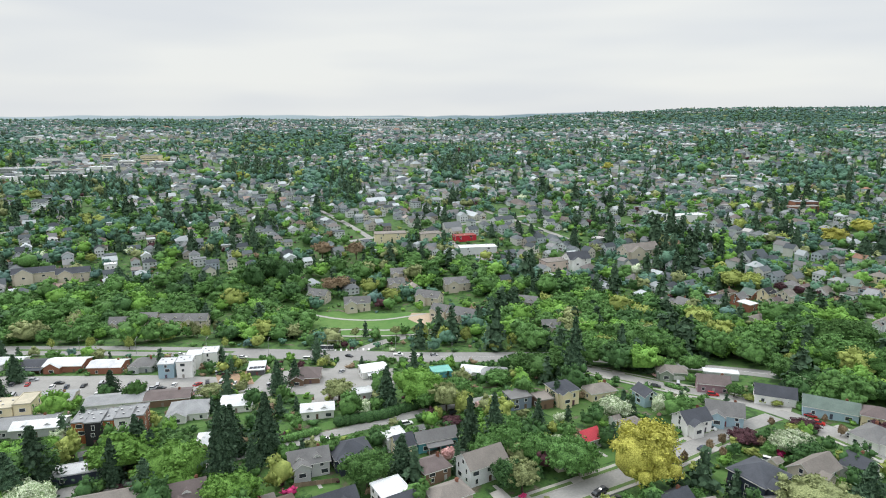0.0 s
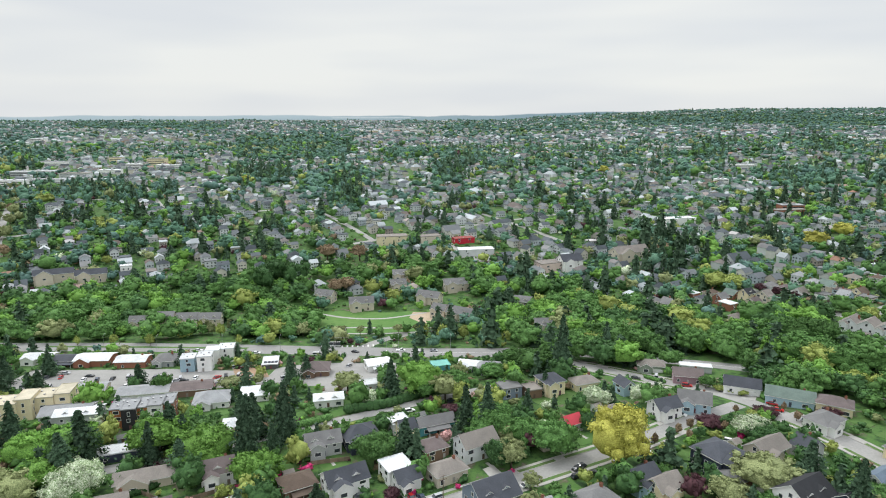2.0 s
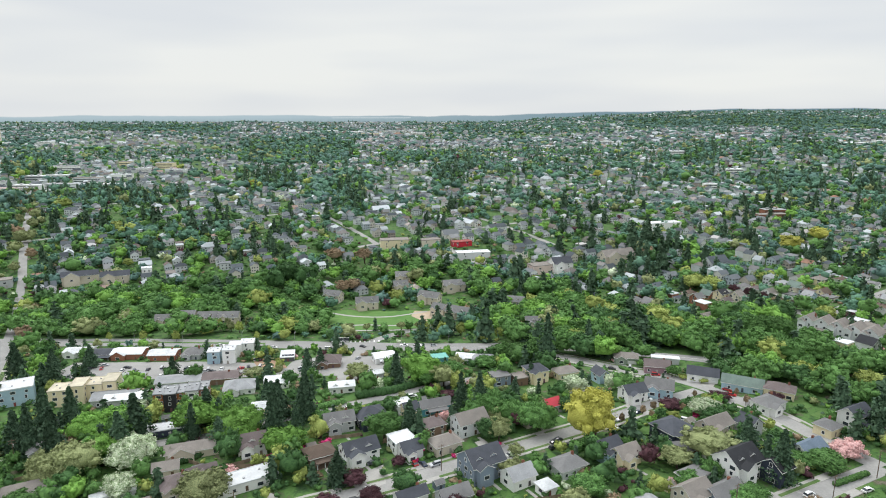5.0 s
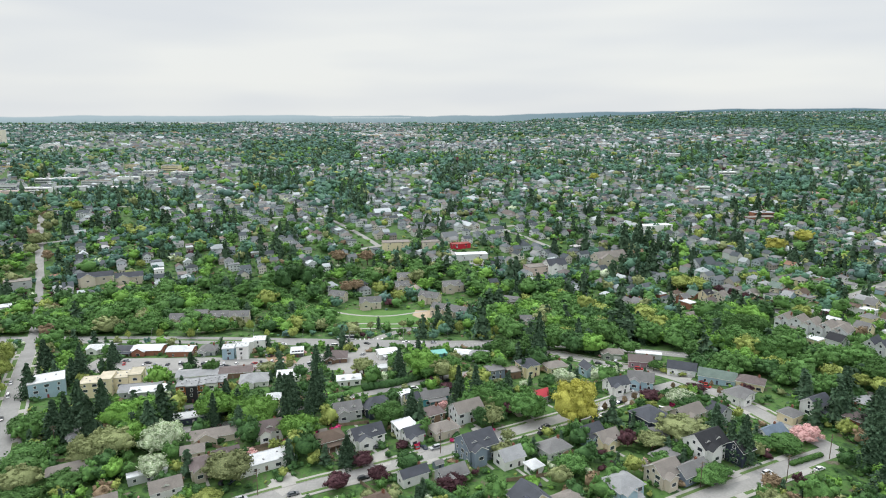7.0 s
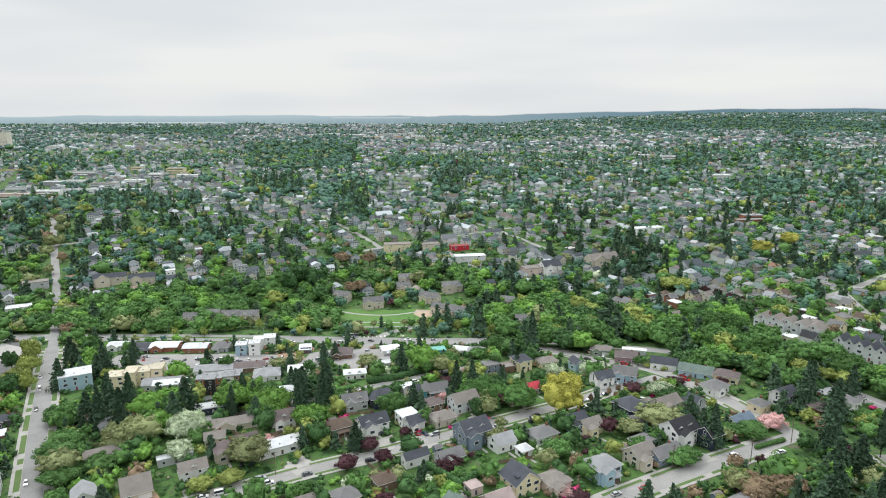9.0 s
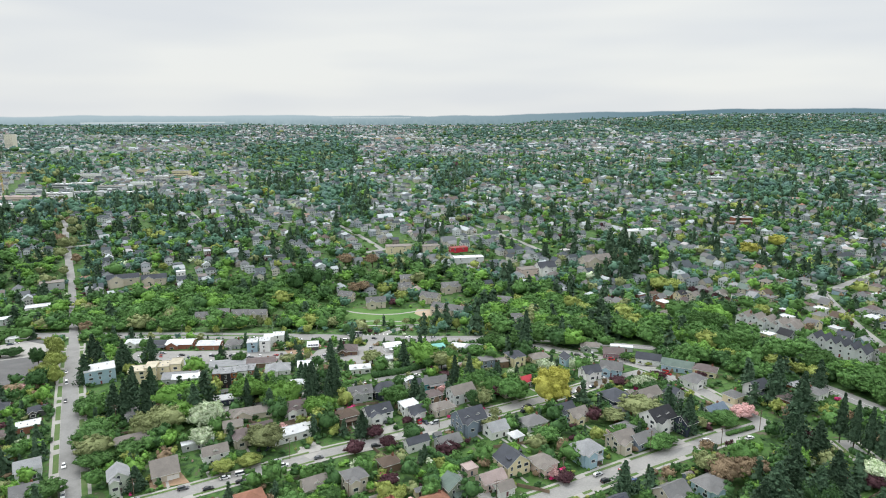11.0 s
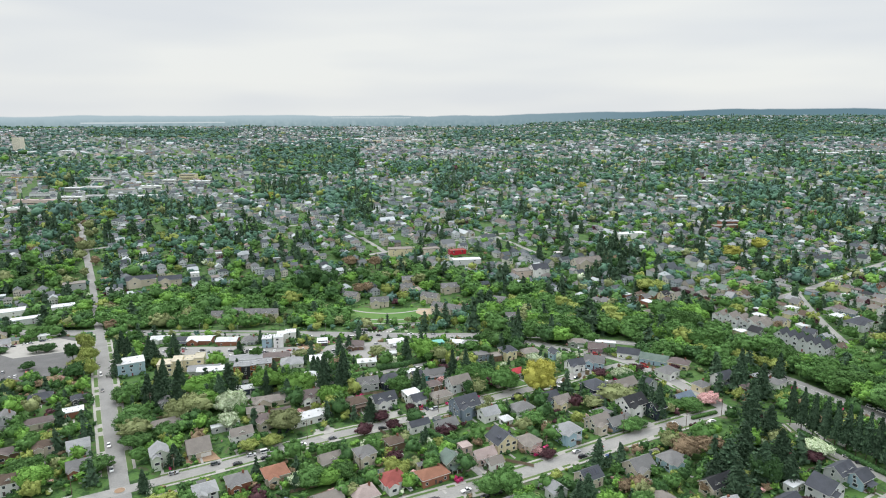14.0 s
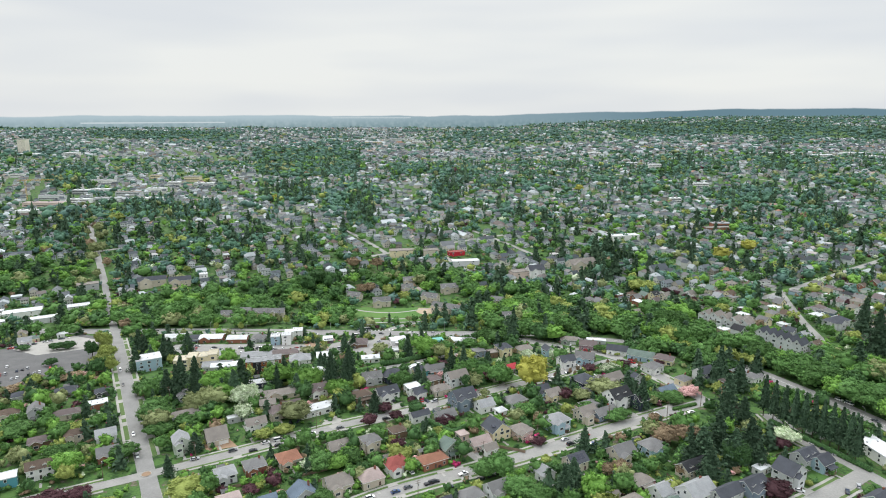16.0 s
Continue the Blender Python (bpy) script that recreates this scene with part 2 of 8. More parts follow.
LEAVES = {
    "green": ((0.036, 0.088, 0.027), (0.128, 0.255, 0.072)),
    "deep": ((0.023, 0.058, 0.023), (0.082, 0.172, 0.057)),
    "bright": ((0.075, 0.172, 0.034), (0.205, 0.385, 0.080)),
    "lime": ((0.150, 0.200, 0.050), (0.33, 0.38, 0.11)),
    "yellow": ((0.215, 0.215, 0.038), (0.445, 0.435, 0.105)),
    "olive": ((0.125, 0.155, 0.066), (0.30, 0.335, 0.155)),
    "russet": ((0.150, 0.108, 0.068), (0.31, 0.235, 0.150)),
    "plum": ((0.034, 0.017, 0.022), (0.105, 0.048, 0.056)),
    "blossom": ((0.15, 0.26, 0.085), (0.70, 0.74, 0.58)),
    "pink": ((0.40, 0.22, 0.21), (0.72, 0.47, 0.45)),
    "magenta": ((0.34, 0.02, 0.10), (0.65, 0.07, 0.22)),
    "conifer": ((0.022, 0.048, 0.029), (0.080, 0.138, 0.077)),
    # blue and cool have distance haze mixed into the leaf colour
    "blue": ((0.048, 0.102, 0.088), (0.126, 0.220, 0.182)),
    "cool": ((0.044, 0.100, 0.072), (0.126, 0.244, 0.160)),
}
FOL = {k: leafy("foliage_" + k, a, b, False) for k, (a, b) in LEAVES.items()}
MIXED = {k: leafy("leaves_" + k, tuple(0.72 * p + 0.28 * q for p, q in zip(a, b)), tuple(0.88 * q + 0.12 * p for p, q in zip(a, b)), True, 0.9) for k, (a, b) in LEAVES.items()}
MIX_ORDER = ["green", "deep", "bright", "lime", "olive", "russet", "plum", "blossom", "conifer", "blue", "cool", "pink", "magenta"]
# far roof and wall greys lean blue: distance haze put into the colour
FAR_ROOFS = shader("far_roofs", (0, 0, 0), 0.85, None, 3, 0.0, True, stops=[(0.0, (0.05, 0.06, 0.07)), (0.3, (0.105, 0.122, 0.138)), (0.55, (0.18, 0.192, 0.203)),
                                                                            (0.66, (0.15, 0.115, 0.10)), (0.80, (0.34, 0.37, 0.39)), (0.96, (0.56, 0.60, 0.63)), (1.0, (0.30, 0.17, 0.12))])
FAR_WALLS = shader("far_walls", (0, 0, 0), 0.8, None, 3, 0.0, True, stops=[(0.0, (0.70, 0.72, 0.735)), (0.45, (0.56, 0.59, 0.61)), (0.65, (0.40, 0.46, 0.52)),
                                                                           (0.84, (0.70, 0.67, 0.60)), (1.0, (0.30, 0.26, 0.24))])

# ---- geometry helpers ----


class Geo:
    """Collects vertices and faces, with a material slot for each face."""

    def __init__(self):
        self.v, self.f, self.s = [], [], []

    def poly(self, pts, slot=0):
        i = len(self.v)
        self.v.extend(pts)
        self.f.append(tuple(range(i, i + len(pts))))
        self.s.append(slot)

    def solid(self, verts, faces, slot=0):
        i = len(self.v)
        self.v.extend(verts)
        for f in faces:
            self.f.append(tuple(i + k for k in f))
            self.s.append(slot)

    def box(self, x0, y0, z0, x1, y1, z1, slot=0):
        self.solid([(x0, y0, z0), (x1, y0, z0), (x1, y1, z0), (x0, y1, z0), (x0, y0, z1), (x1, y0, z1), (x1, y1, z1), (x0, y1, z1)],
                   [(3, 2, 1, 0), (4, 5, 6, 7), (0, 1, 5, 4), (1, 2, 6, 5), (2, 3, 7, 6), (3, 0, 4, 7)], slot)

    def prism(self, ring, z0, z1, slot=0):
        n = len(ring)
        self.solid([(x, y, z0) for x, y in ring] + [(x, y, z1) for x, y in ring],
                   [tuple(range(n - 1, -1, -1)), tuple(range(n, 2 * n))] + [(i, (i + 1) % n, n + (i + 1) % n, n + i) for i in range(n)], slot)

    def tube(self, p, q, r0, r1, sides=6, slot=0):
        p, q = Vector(p), Vector(q)
        a = (q - p).orthogonal().normalized()
        b = (q - p).normalized().cross(a)
        ring = [(a * math.cos(k * math.tau / sides) + b * math.sin(k * math.tau / sides)) for k in range(sides)]
        self.solid([tuple(p + d * r0) for d in ring] + [tuple(q + d * r1) for d in ring],
                   [tuple(range(sides - 1, -1, -1)), tuple(range(sides, 2 * sides))] +
                   [(i, (i + 1) % sides, sides + (i + 1) % sides, sides + i) for i in range(sides)], slot)

    def mesh(self, name, *mats, smooth=False):
        me = bpy.data.meshes.new(name)
        me.from_pydata(self.v, [], self.f)
        for m in mats:
            me.materials.append(m)
        if any(self.s):
            me.polygons.foreach_set("material_index", self.s)
        if smooth:
            me.polygons.foreach_set("use_smooth", [True] * len(self.f))
        me.update()
        return me


def array_mesh(name, verts, quads, mats, slots=None, smooth=False):
    """A mesh straight from arrays: verts (n, 3), quads a list of (m, k) index arrays."""
    me = bpy.data.meshes.new(name)
    counts = np.concatenate([np.full(len(q), q.shape[1]) for q in quads if len(q)])
    loops = np.concatenate([q.ravel() for q in quads if len(q)])
    me.vertices.add(len(verts))
    me.vertices.foreach_set("co", np.asarray(verts, dtype=np.float32).ravel())
    me.loops.add(len(loops))
    me.loops.foreach_set("vertex_index", loops.astype(np.int32))
    me.polygons.add(len(counts))
    starts = np.concatenate([[0], np.cumsum(counts)[:-1]])
    me.polygons.foreach_set("loop_start", starts.astype(np.int32))
    for m in mats:
        me.materials.append(m)
    if slots is not None:
        me.polygons.foreach_set("material_index", np.asarray(slots, dtype=np.int32))
    if smooth:
        me.polygons.foreach_set("use_smooth", [True] * len(counts))
    me.update(calc_edges=True)
    return me


def part(name, mesh, parent, label="", at=(0, 0, 0), turn=0.0, size=(1, 1, 1)):
    """Links a mesh as one part under a thing or a part."""
    ob = new(name, mesh)
    ob.parent = parent
    ob.location, ob.rotation_euler, ob.scale = at, (0, 0, turn), size
    return tagged(ob, label)


def thing(name, x, y, turn=0.0, up=0.0, label="", category="", group="", size=(1, 1, 1)):
    ob = new(name)
    ob.location, ob.rotation_euler, ob.scale = (x, y, ground_z(x, y) + up), (0, 0, radians(turn)), size
    ob.empty_display_size = 0.5
    return tagged(ob, label, category, group)


# ---- the lie of the land ----


def ease(a, b, x):
    t = min(1.0, max(0.0, (x - a) / (b - a)))
    return t * t * (3 - 2 * t)


def ground_z(x, y):
    """Height: a plateau in front, a wooded valley behind it, hills that rise to the horizon."""
    a = 26 * (1 - 0.75 * ease(100, 330, x))
    z = -a * math.exp(-((y - 430) / 165) ** 2)
    z += 5.5 * math.tanh(x / 150) * (1 - ease(300, 600, y))
    z += 20 * ease(650, 1500, y) + 18 * ease(250, 800, x) * ease(700, 1500, y) + 0.011 * max(0.0, y - 1500)
    z += 62 * ease(300, 2200, x) * ease(2000, 4500, y)
    return z


def ground_sheet():
    def steps(stop, first, count):
        out, s, x = [], first, 0.0
        while x < stop:
            s = first if x < count else s * 1.13
            x += s
            out.append(min(x, stop))
        return out
    xs = [-v for v in reversed(steps(4200, 8, 420))] + [0.0] + steps(4200, 8, 420)
    ys = [-v for v in reversed(steps(3000, 40, 100))] + [0.0] + steps(4720, 8, 560)
    g = Geo()
    for y in ys:
        for x in xs:
            g.v.append((x, y, ground_z(x, y)))
    w = len(xs)
    for j in range(len(ys) - 1):
        for i in range(w - 1):
            g.f.append((j * w + i, j * w + i + 1, (j + 1) * w + i + 1, (j + 1) * w + i))
            g.s.append(0)
    m = shader("ground_cover", (0.050, 0.105, 0.038), 0.95, (0.115, 0.150, 0.070), 5, bump=0.6, bump_size=3)
    nt = m.node_tree
    n, l = nt.nodes, nt.links
    geo = n.new("ShaderNodeNewGeometry")
    mottle = n.new("ShaderNodeTexNoise")
    mottle.inputs["Scale"].default_value = 0.16
    mottle.inputs["Detail"].default_value = 9
    mottle.inputs["Roughness"].default_value = 0.68
    l.new(geo.outputs["Position"], mottle.inputs["Vector"])
    ramp = n.new("ShaderNodeValToRGB")
    els = ramp.color_ramp.elements
    for k, (at, c) in enumerate(((0.34, (0.018, 0.042, 0.015)), (0.44, (0.040, 0.090, 0.026)), (0.52, (0.080, 0.165, 0.040)), (0.57, (0.060, 0.120, 0.034)), (0.62, (0.105, 0.095, 0.062)), (0.70, (0.20, 0.185, 0.15)))):
        if k > 1:
            els.new(at)
        els[k].position, els[k].color = at, (*c, 1)
    l.new(mottle.outputs[0], ramp.inputs[0])
    l.new(ramp.outputs[0], n["Principled BSDF"].inputs["Base Color"])
    return tagged(new("ground", g.mesh("ground", m, smooth=True)), "green lawns, planting and bare soil between the houses", "ground", "", "structure")


ground_sheet()
KEEP = []          # road strips: points and half widths, kept clear of houses and trees
TURN = 30.0        # the street grid's turn


def dense(pts, step=5.0):
    out = []
    for (x0, y0), (x1, y1) in zip(pts, pts[1:]):
        n = max(1, round(math.hypot(x1 - x0, y1 - y0) / step))
        out += [(x0 + (x1 - x0) * i / n, y0 + (y1 - y0) * i / n) for i in range(n)]
    return out + [pts[-1]]


def rounded(pts, times=2):
    for _ in range(times):
        out = [pts[0]]
        for a, b in zip(pts, pts[1:]):
            out += [(a[0] * 0.75 + b[0] * 0.25, a[1] * 0.75 + b[1] * 0.25), (a[0] * 0.25 + b[0] * 0.75, a[1] * 0.25 + b[1] * 0.75)]
        pts = out + [pts[-1]]
    return pts


def strip(name, pts, left, right, up, mat, label, category="road", skirt=0.3, gaps=0):
    """A band along a line, from left to right of it, lying on the land, with side faces. gaps: every so many steps it is broken by a drive."""
    d = dense(pts)
    g = Geo()
    ring = []
    for i, (x, y) in enumerate(d):
        a, b = d[max(0, i - 1)], d[min(len(d) - 1, i + 1)]
        l = math.hypot(b[0] - a[0], b[1] - a[1]) or 1
        nx, ny = -(b[1] - a[1]) / l, (b[0] - a[0]) / l
        p, q = (x + nx * left, y + ny * left), (x + nx * right, y + ny * right)
        zp, zq = ground_z(*p) + up, ground_z(*q) + up
        ring.append([(*p, zp - skirt), (*p, zp), (*q, zq), (*q, zq - skirt)])
    for r in ring:
        g.v.extend(r)
    for i in range(len(ring) - 1):
        if gaps and (i * 7 // 3) % gaps == 1:
            continue
        for k in range(3):
            a = 4 * i + k
            g.f.append((a, a + 1, a + 5, a + 4))
            g.s.append(0)
    return tagged(new(name, g.mesh(name, mat)), label, category, "", "structure")


ROAD_CELLS, SEEN = {}, [0]


def near_road(x, y, margin):
    while SEEN[0] < len(KEEP):
        d, half = KEEP[SEEN[0]]
        for px, py in d:
            ROAD_CELLS.setdefault((int(px // 30), int(py // 30)), []).append((px, py, half))
        SEEN[0] += 1
    i, j = int(x // 30), int(y // 30)
    for a in (i - 1, i, i + 1):
        for b in (j - 1, j, j + 1):
            for px, py, half in ROAD_CELLS.get((a, b), ()):
                if math.hypot(px - x, py - y) < half + margin:
                    return True
    return False


def road(pts, half=4.0, walks=True, verge=1.5, label="worn grey asphalt residential street", mat=None, line=False, breaks=()):
    pts = rounded(pts)
    KEEP.append((dense(pts, 4), half + (3.5 if walks else 0.5)))
    strip("road", pts, half, -half, 0.10, mat or ASPHALT, label)
    if line:
        strip("road_line", pts, 0.12, -0.12, 0.108, PAINT_LINE, "thin painted line along the road", "marking", 0.003)
    if walks:
        for s in (1, -1):
            cut = dense(pts)
            runs, run = [], []
            for p in cut:
                if any(math.hypot(p[0] - bx, p[1] - by) < br for bx, by, br in breaks):
                    if len(run) > 1:
                        runs.append(run)
                    run = []
                else:
                    run.append(p)
            if len(run) > 1:
                runs.append(run)
            for r in runs:
                strip("kerb", r, s * (half + 0.18), s * half, 0.24, CONCRETE, "pale concrete kerb along the street", "kerb")
                strip("verge", r, s * (half + 0.18 + verge), s * (half + 0.18), 0.25, VERGE, "narrow grass verge beside the street, broken by drives", "verge", 0.3, 4)
                strip("pavement", r, s * (half + 1.6 + verge), s * (half + 0.18), 0.21, CONCRETE, "pale concrete pavement slabs", "pavement")


def patch(name, ring, up, mat, label, category, kind="structure"):
    """A flat-edged area draped on the land: a fan of small cells inside a ring."""
    xs, ys = [p[0] for p in ring], [p[1] for p in ring]
    cx, cy = sum(xs) / len(xs), sum(ys) / len(ys)
    edge = dense(ring + [ring[0]], 4.0)[:-1]
    g, n, rows = Geo(), len(edge), 8
    for k in range(rows + 1):
        t = k / rows
        for x, y in edge:
            px, py = cx + (x - cx) * t, cy + (y - cy) * t
            g.v.append((px, py, ground_z(px, py) + up))
    for x, y in edge:
        g.v.append((x, y, ground_z(x, y) - 0.3))
    for k in range(rows + 1):
        for i in range(n):
            j = (i + 1) % n
            g.f.append((k * n + i, (k + 1) * n + i, (k + 1) * n + j, k * n + j))
            g.s.append(0)
    return tagged(new(name, g.mesh(name, mat)), label, category, "", kind)


def inside(x, y, ring):
    odd = False
    for (x0, y0), (x1, y1) in zip(ring, ring[1:] + ring[:1]):
        if (y0 > y) != (y1 > y) and x < (x1 - x0) * (y - y0) / (y1 - y0) + x0:
            odd = not odd
    return odd


# ---- trees ----
YELLOW_FORM = 131
RNG = np.random.default_rng(7)


def ico(level):
    bm = bmesh.new()
    bmesh.ops.create_icosphere(bm, subdivisions=level, radius=1.0)
    v = np.array([tuple(p.co) for p in bm.verts])
    bm.verts.index_update()
    f = np.array([[p.index for p in q.verts] for q in bm.faces])
    bm.free()
    return v, f


ICO0, ICO1 = ico(1), ico(2)


def lumpy(base, rng, rough=0.25):
    v, f = base
    k = 1 + rng.normal(0, rough, len(v))
    return v * np.clip(k, 0.6, 1.5)[:, None], f


def leaf_cards(centres, outward, size, rng, squash=1.0):
    """Small bent leaf clusters: two triangles each, facing roughly outward."""
    n = len(centres)
    nrm = outward + rng.normal(0, 0.7, (n, 3))
    nrm /= np.linalg.norm(nrm, axis=1)[:, None] + 1e-9
    t = np.cross(nrm, rng.normal(0, 1, (n, 3)))
    t /= np.linalg.norm(t, axis=1)[:, None] + 1e-9
    b = np.cross(nrm, t)
    s = size * rng.uniform(0.6, 1.35, (n, 1))
    bend = nrm * s * 0.35
    v = np.stack([centres - t * s, centres - b * s * 0.7 + bend, centres + t * s, centres + b * s * 0.7 + bend], 1)
    v = ((v - centres[:, None, :]) * np.array([1, 1, squash]) + centres[:, None, :]).reshape(-1, 3)
    i = np.arange(n)[:, None] * 4
    return v, i + np.array([[0, 1, 2, 3]])


def join_arrays(pieces):
    verts, tris, quads, off = [], [], [], 0
    for v, f in pieces:
        verts.append(v)
        (tris if f.shape[1] == 3 else quads).append(f + off)
        off += len(v)
    out = []
    if tris:
        out.append(np.concatenate(tris))
    if quads:
        out.append(np.concatenate(quads))
    return np.concatenate(verts), out


def broad_crown(rng, leaves, lobes, size, spread=1.0, base=ICO1, slim=1.0, low=0.14, lump=1.0):
    """A crown inside height 1 and radius 1: an uneven dome of many small lobes on a core, with leaf clusters over them."""
    rz, z0 = (0.96 - low) / 2, low + (0.96 - low) * 0.46
    bump = rng.normal(0, 1, (6, 3))
    bump /= np.linalg.norm(bump, axis=1)[:, None]
    grow = rng.uniform(-0.30, 0.22, 6)

    def shell(d):
        reach = 0.88 + np.sum(grow * np.clip(d @ bump.T, 0, 1) ** 2, axis=1)
        return np.clip(reach, 0.6, 1.06)[:, None]
    flat = np.array([spread, spread, rz])
    v, f = base
    pieces = [(v * shell(v) * rng.uniform(0.74, 0.92, (len(v), 1)) * flat + np.array([0, 0, z0]), f)]
    d = rng.normal(0, 1, (lobes, 3))
    d /= np.linalg.norm(d, axis=1)[:, None]
    d[:, 2] = np.where(d[:, 2] < -0.45, -d[:, 2], d[:, 2])
    mid = d * shell(d) * rng.uniform(0.62, 0.96, (lobes, 1)) * flat + np.array([0, 0, z0])
    for k in range(lobes):
        r = rng.uniform(0.15, 0.31) * lump * (1.0 - 0.2 * max(0.0, d[k, 2]))
        rad = np.array([r, r, r * 0.50 * slim])
        v, f = lumpy(ICO0, rng, 0.26)
        pieces.append((v * rad * 0.80 + mid[k], f))
        m = leaves // lobes
        if m:
            e = rng.normal(0, 1, (m, 3)) + d[k] * 0.7
            e /= np.linalg.norm(e, axis=1)[:, None]
            pieces.append(leaf_cards(mid[k] + e * rad * rng.uniform(0.70, 1.32, (m, 1)), e, size, rng, 0.55))
    return join_arrays(pieces)


def conifer_crown(rng, tiers, arms, low=0.07, droop=0.10, twig=True, full=1.0):
    """Ragged skirts of needles round a stem of height 1, with uneven drooping boughs that break the outline."""
    pieces, quads = [], []
    lean = rng.uniform(0, math.tau)

    def reach_at(h):
        t = (h - low) / (1 - low)
        return (0.88 * (1 - t) ** 0.98 * min(1.0, 0.72 + t * 2.4) + 0.02) * full
    wob = rng.uniform(0.58, 1.30, 40)
    sides, skirts = (9, 9) if twig else (6, 4 if tiers > 3 else 3)
    for k in range(skirts):
        z = low + (0.93 - low) * k / skirts
        top = min(0.98, z + (0.30 if twig else 0.36))
        r = reach_at(z) * 0.80 * (0.6 + 0.4 * wob[k])
        ring = [(math.cos(math.tau * j / sides + k) * r * q, math.sin(math.tau * j / sides + k) * r * q, z - droop * 0.12 + rng.uniform(-0.02, 0.02)) for j, q in enumerate(rng.uniform(0.62, 1.12, sides))]
        pieces.append((np.array(ring + [(0, 0, top)]), np.array([(j, (j + 1) % sides, sides) for j in range(sides)])))
    mids, ways = [], []
    for k in range(tiers):
        h = low + (0.97 - low) * (k + rng.uniform(-0.3, 0.3)) / tiers
        reach = reach_at(max(low, h))
        count = max(3, int(arms * (0.35 + 0.65 * reach)))
        for j in range(count):
            a = math.tau * (j + rng.uniform(-0.5, 0.5)) / count + k * 1.1
            L = reach * wob[(k // 2 + int(3 * a / math.tau) * 7) % 40] * rng.uniform(0.75, 1.2) * (1 + 0.16 * math.cos(a - lean))
            fall = droop * L * rng.uniform(0.2, 1.4)
            for t in ((0.50, 0.72, 0.90, 1.06) if twig else (0.62, 0.98)):
                q = a + rng.uniform(-0.22, 0.22)
                mids.append((math.cos(q) * L * t, math.sin(q) * L * t, h - fall * t * t + rng.uniform(-0.015, 0.015)))
                ways.append((math.cos(q) * 0.5, math.sin(q) * 0.5, 0.9))
    pieces.append(leaf_cards(np.array(mids), np.array(ways), 0.105 if twig else 0.24, rng, 0.30))
    return join_arrays(pieces)


def trunk_mesh(rng, r, top, limbs, low):
    g = Geo()
    g.tube((0, 0, -0.04), (0.01, 0.0, top * 0.5), r, r * 0.7, 7)
    g.tube((0.01, 0, top * 0.5), (0, 0.01, top), r * 0.7, r * 0.25, 6)
    for _ in range(limbs):
        a, z = rng.uniform(0, math.tau), rng.uniform(low, top * 0.75)
        L = rng.uniform(0.3, 0.6)
        g.tube((0, 0, z), (math.cos(a) * L, math.sin(a) * L, z + rng.uniform(0.08, 0.2)), r * 0.4, r * 0.12, 5)
    return g.mesh("trunk", BARK)


def crown_set(kind, count, maker):
    out = []
    for k in range(count):
        rng = np.random.default_rng(100 * (sum(map(ord, kind)) % 97) + k)
        v, q = maker(rng)
        out.append(array_mesh(kind + "_crown", v, q, [FOL["green"]]))
    return out


CROWNS = {
    "round": crown_set("round", 6, lambda r: broad_crown(r, 1600, 34, 0.052)),
    "big": crown_set("big", 3, lambda r: broad_crown(r, 3600, 90, 0.034, lump=0.72)),
    "oval": crown_set("oval", 4, lambda r: broad_crown(r, 800, 24, 0.058, 0.82, slim=1.2, low=0.08)),
    "airy": crown_set("airy", 3, lambda r: broad_crown(r, 1500, 44, 0.040, 1.0, ICO0, 0.8, 0.24, 0.62)),
    "bush": crown_set("bush", 3, lambda r: broad_crown(r, 420, 14, 0.080, 0.95, ICO0, 1.2, 0.0)),
    "conifer": crown_set("conifer", 6, lambda r: conifer_crown(r, 38, 14)),
    "hill": crown_set("hill", 4, lambda r: broad_crown(r, 520, 22, 0.065, low=0.08)),
    "hill_conifer": crown_set("hill_conifer", 3, lambda r: conifer_crown(r, 20, 10)),
    "bare_pine": crown_set("bare_pine", 3, lambda r: conifer_crown(r, 30, 11, 0.22, 0.05, full=0.85)),
}
_r = np.random.default_rng(3)
TRUNKS = {"broad": [trunk_mesh(_r, 0.06, 0.62, 6, 0.25) for _ in range(3)],
          "needle": [trunk_mesh(_r, 0.05, 0.95, 0, 0.2) for _ in range(2)]}
WORDS = {"green": "fresh green", "deep": "deep green", "bright": "bright spring-green", "lime": "yellow-green", "yellow": "golden yellow", "olive": "thin olive-brown",
         "russet": "russet-brown", "plum": "dark plum-red", "blossom": "white-blossomed", "pink": "pink-blossomed", "magenta": "vivid magenta", "conifer": "dark green", "blue": "blue-green"}
TREES = []


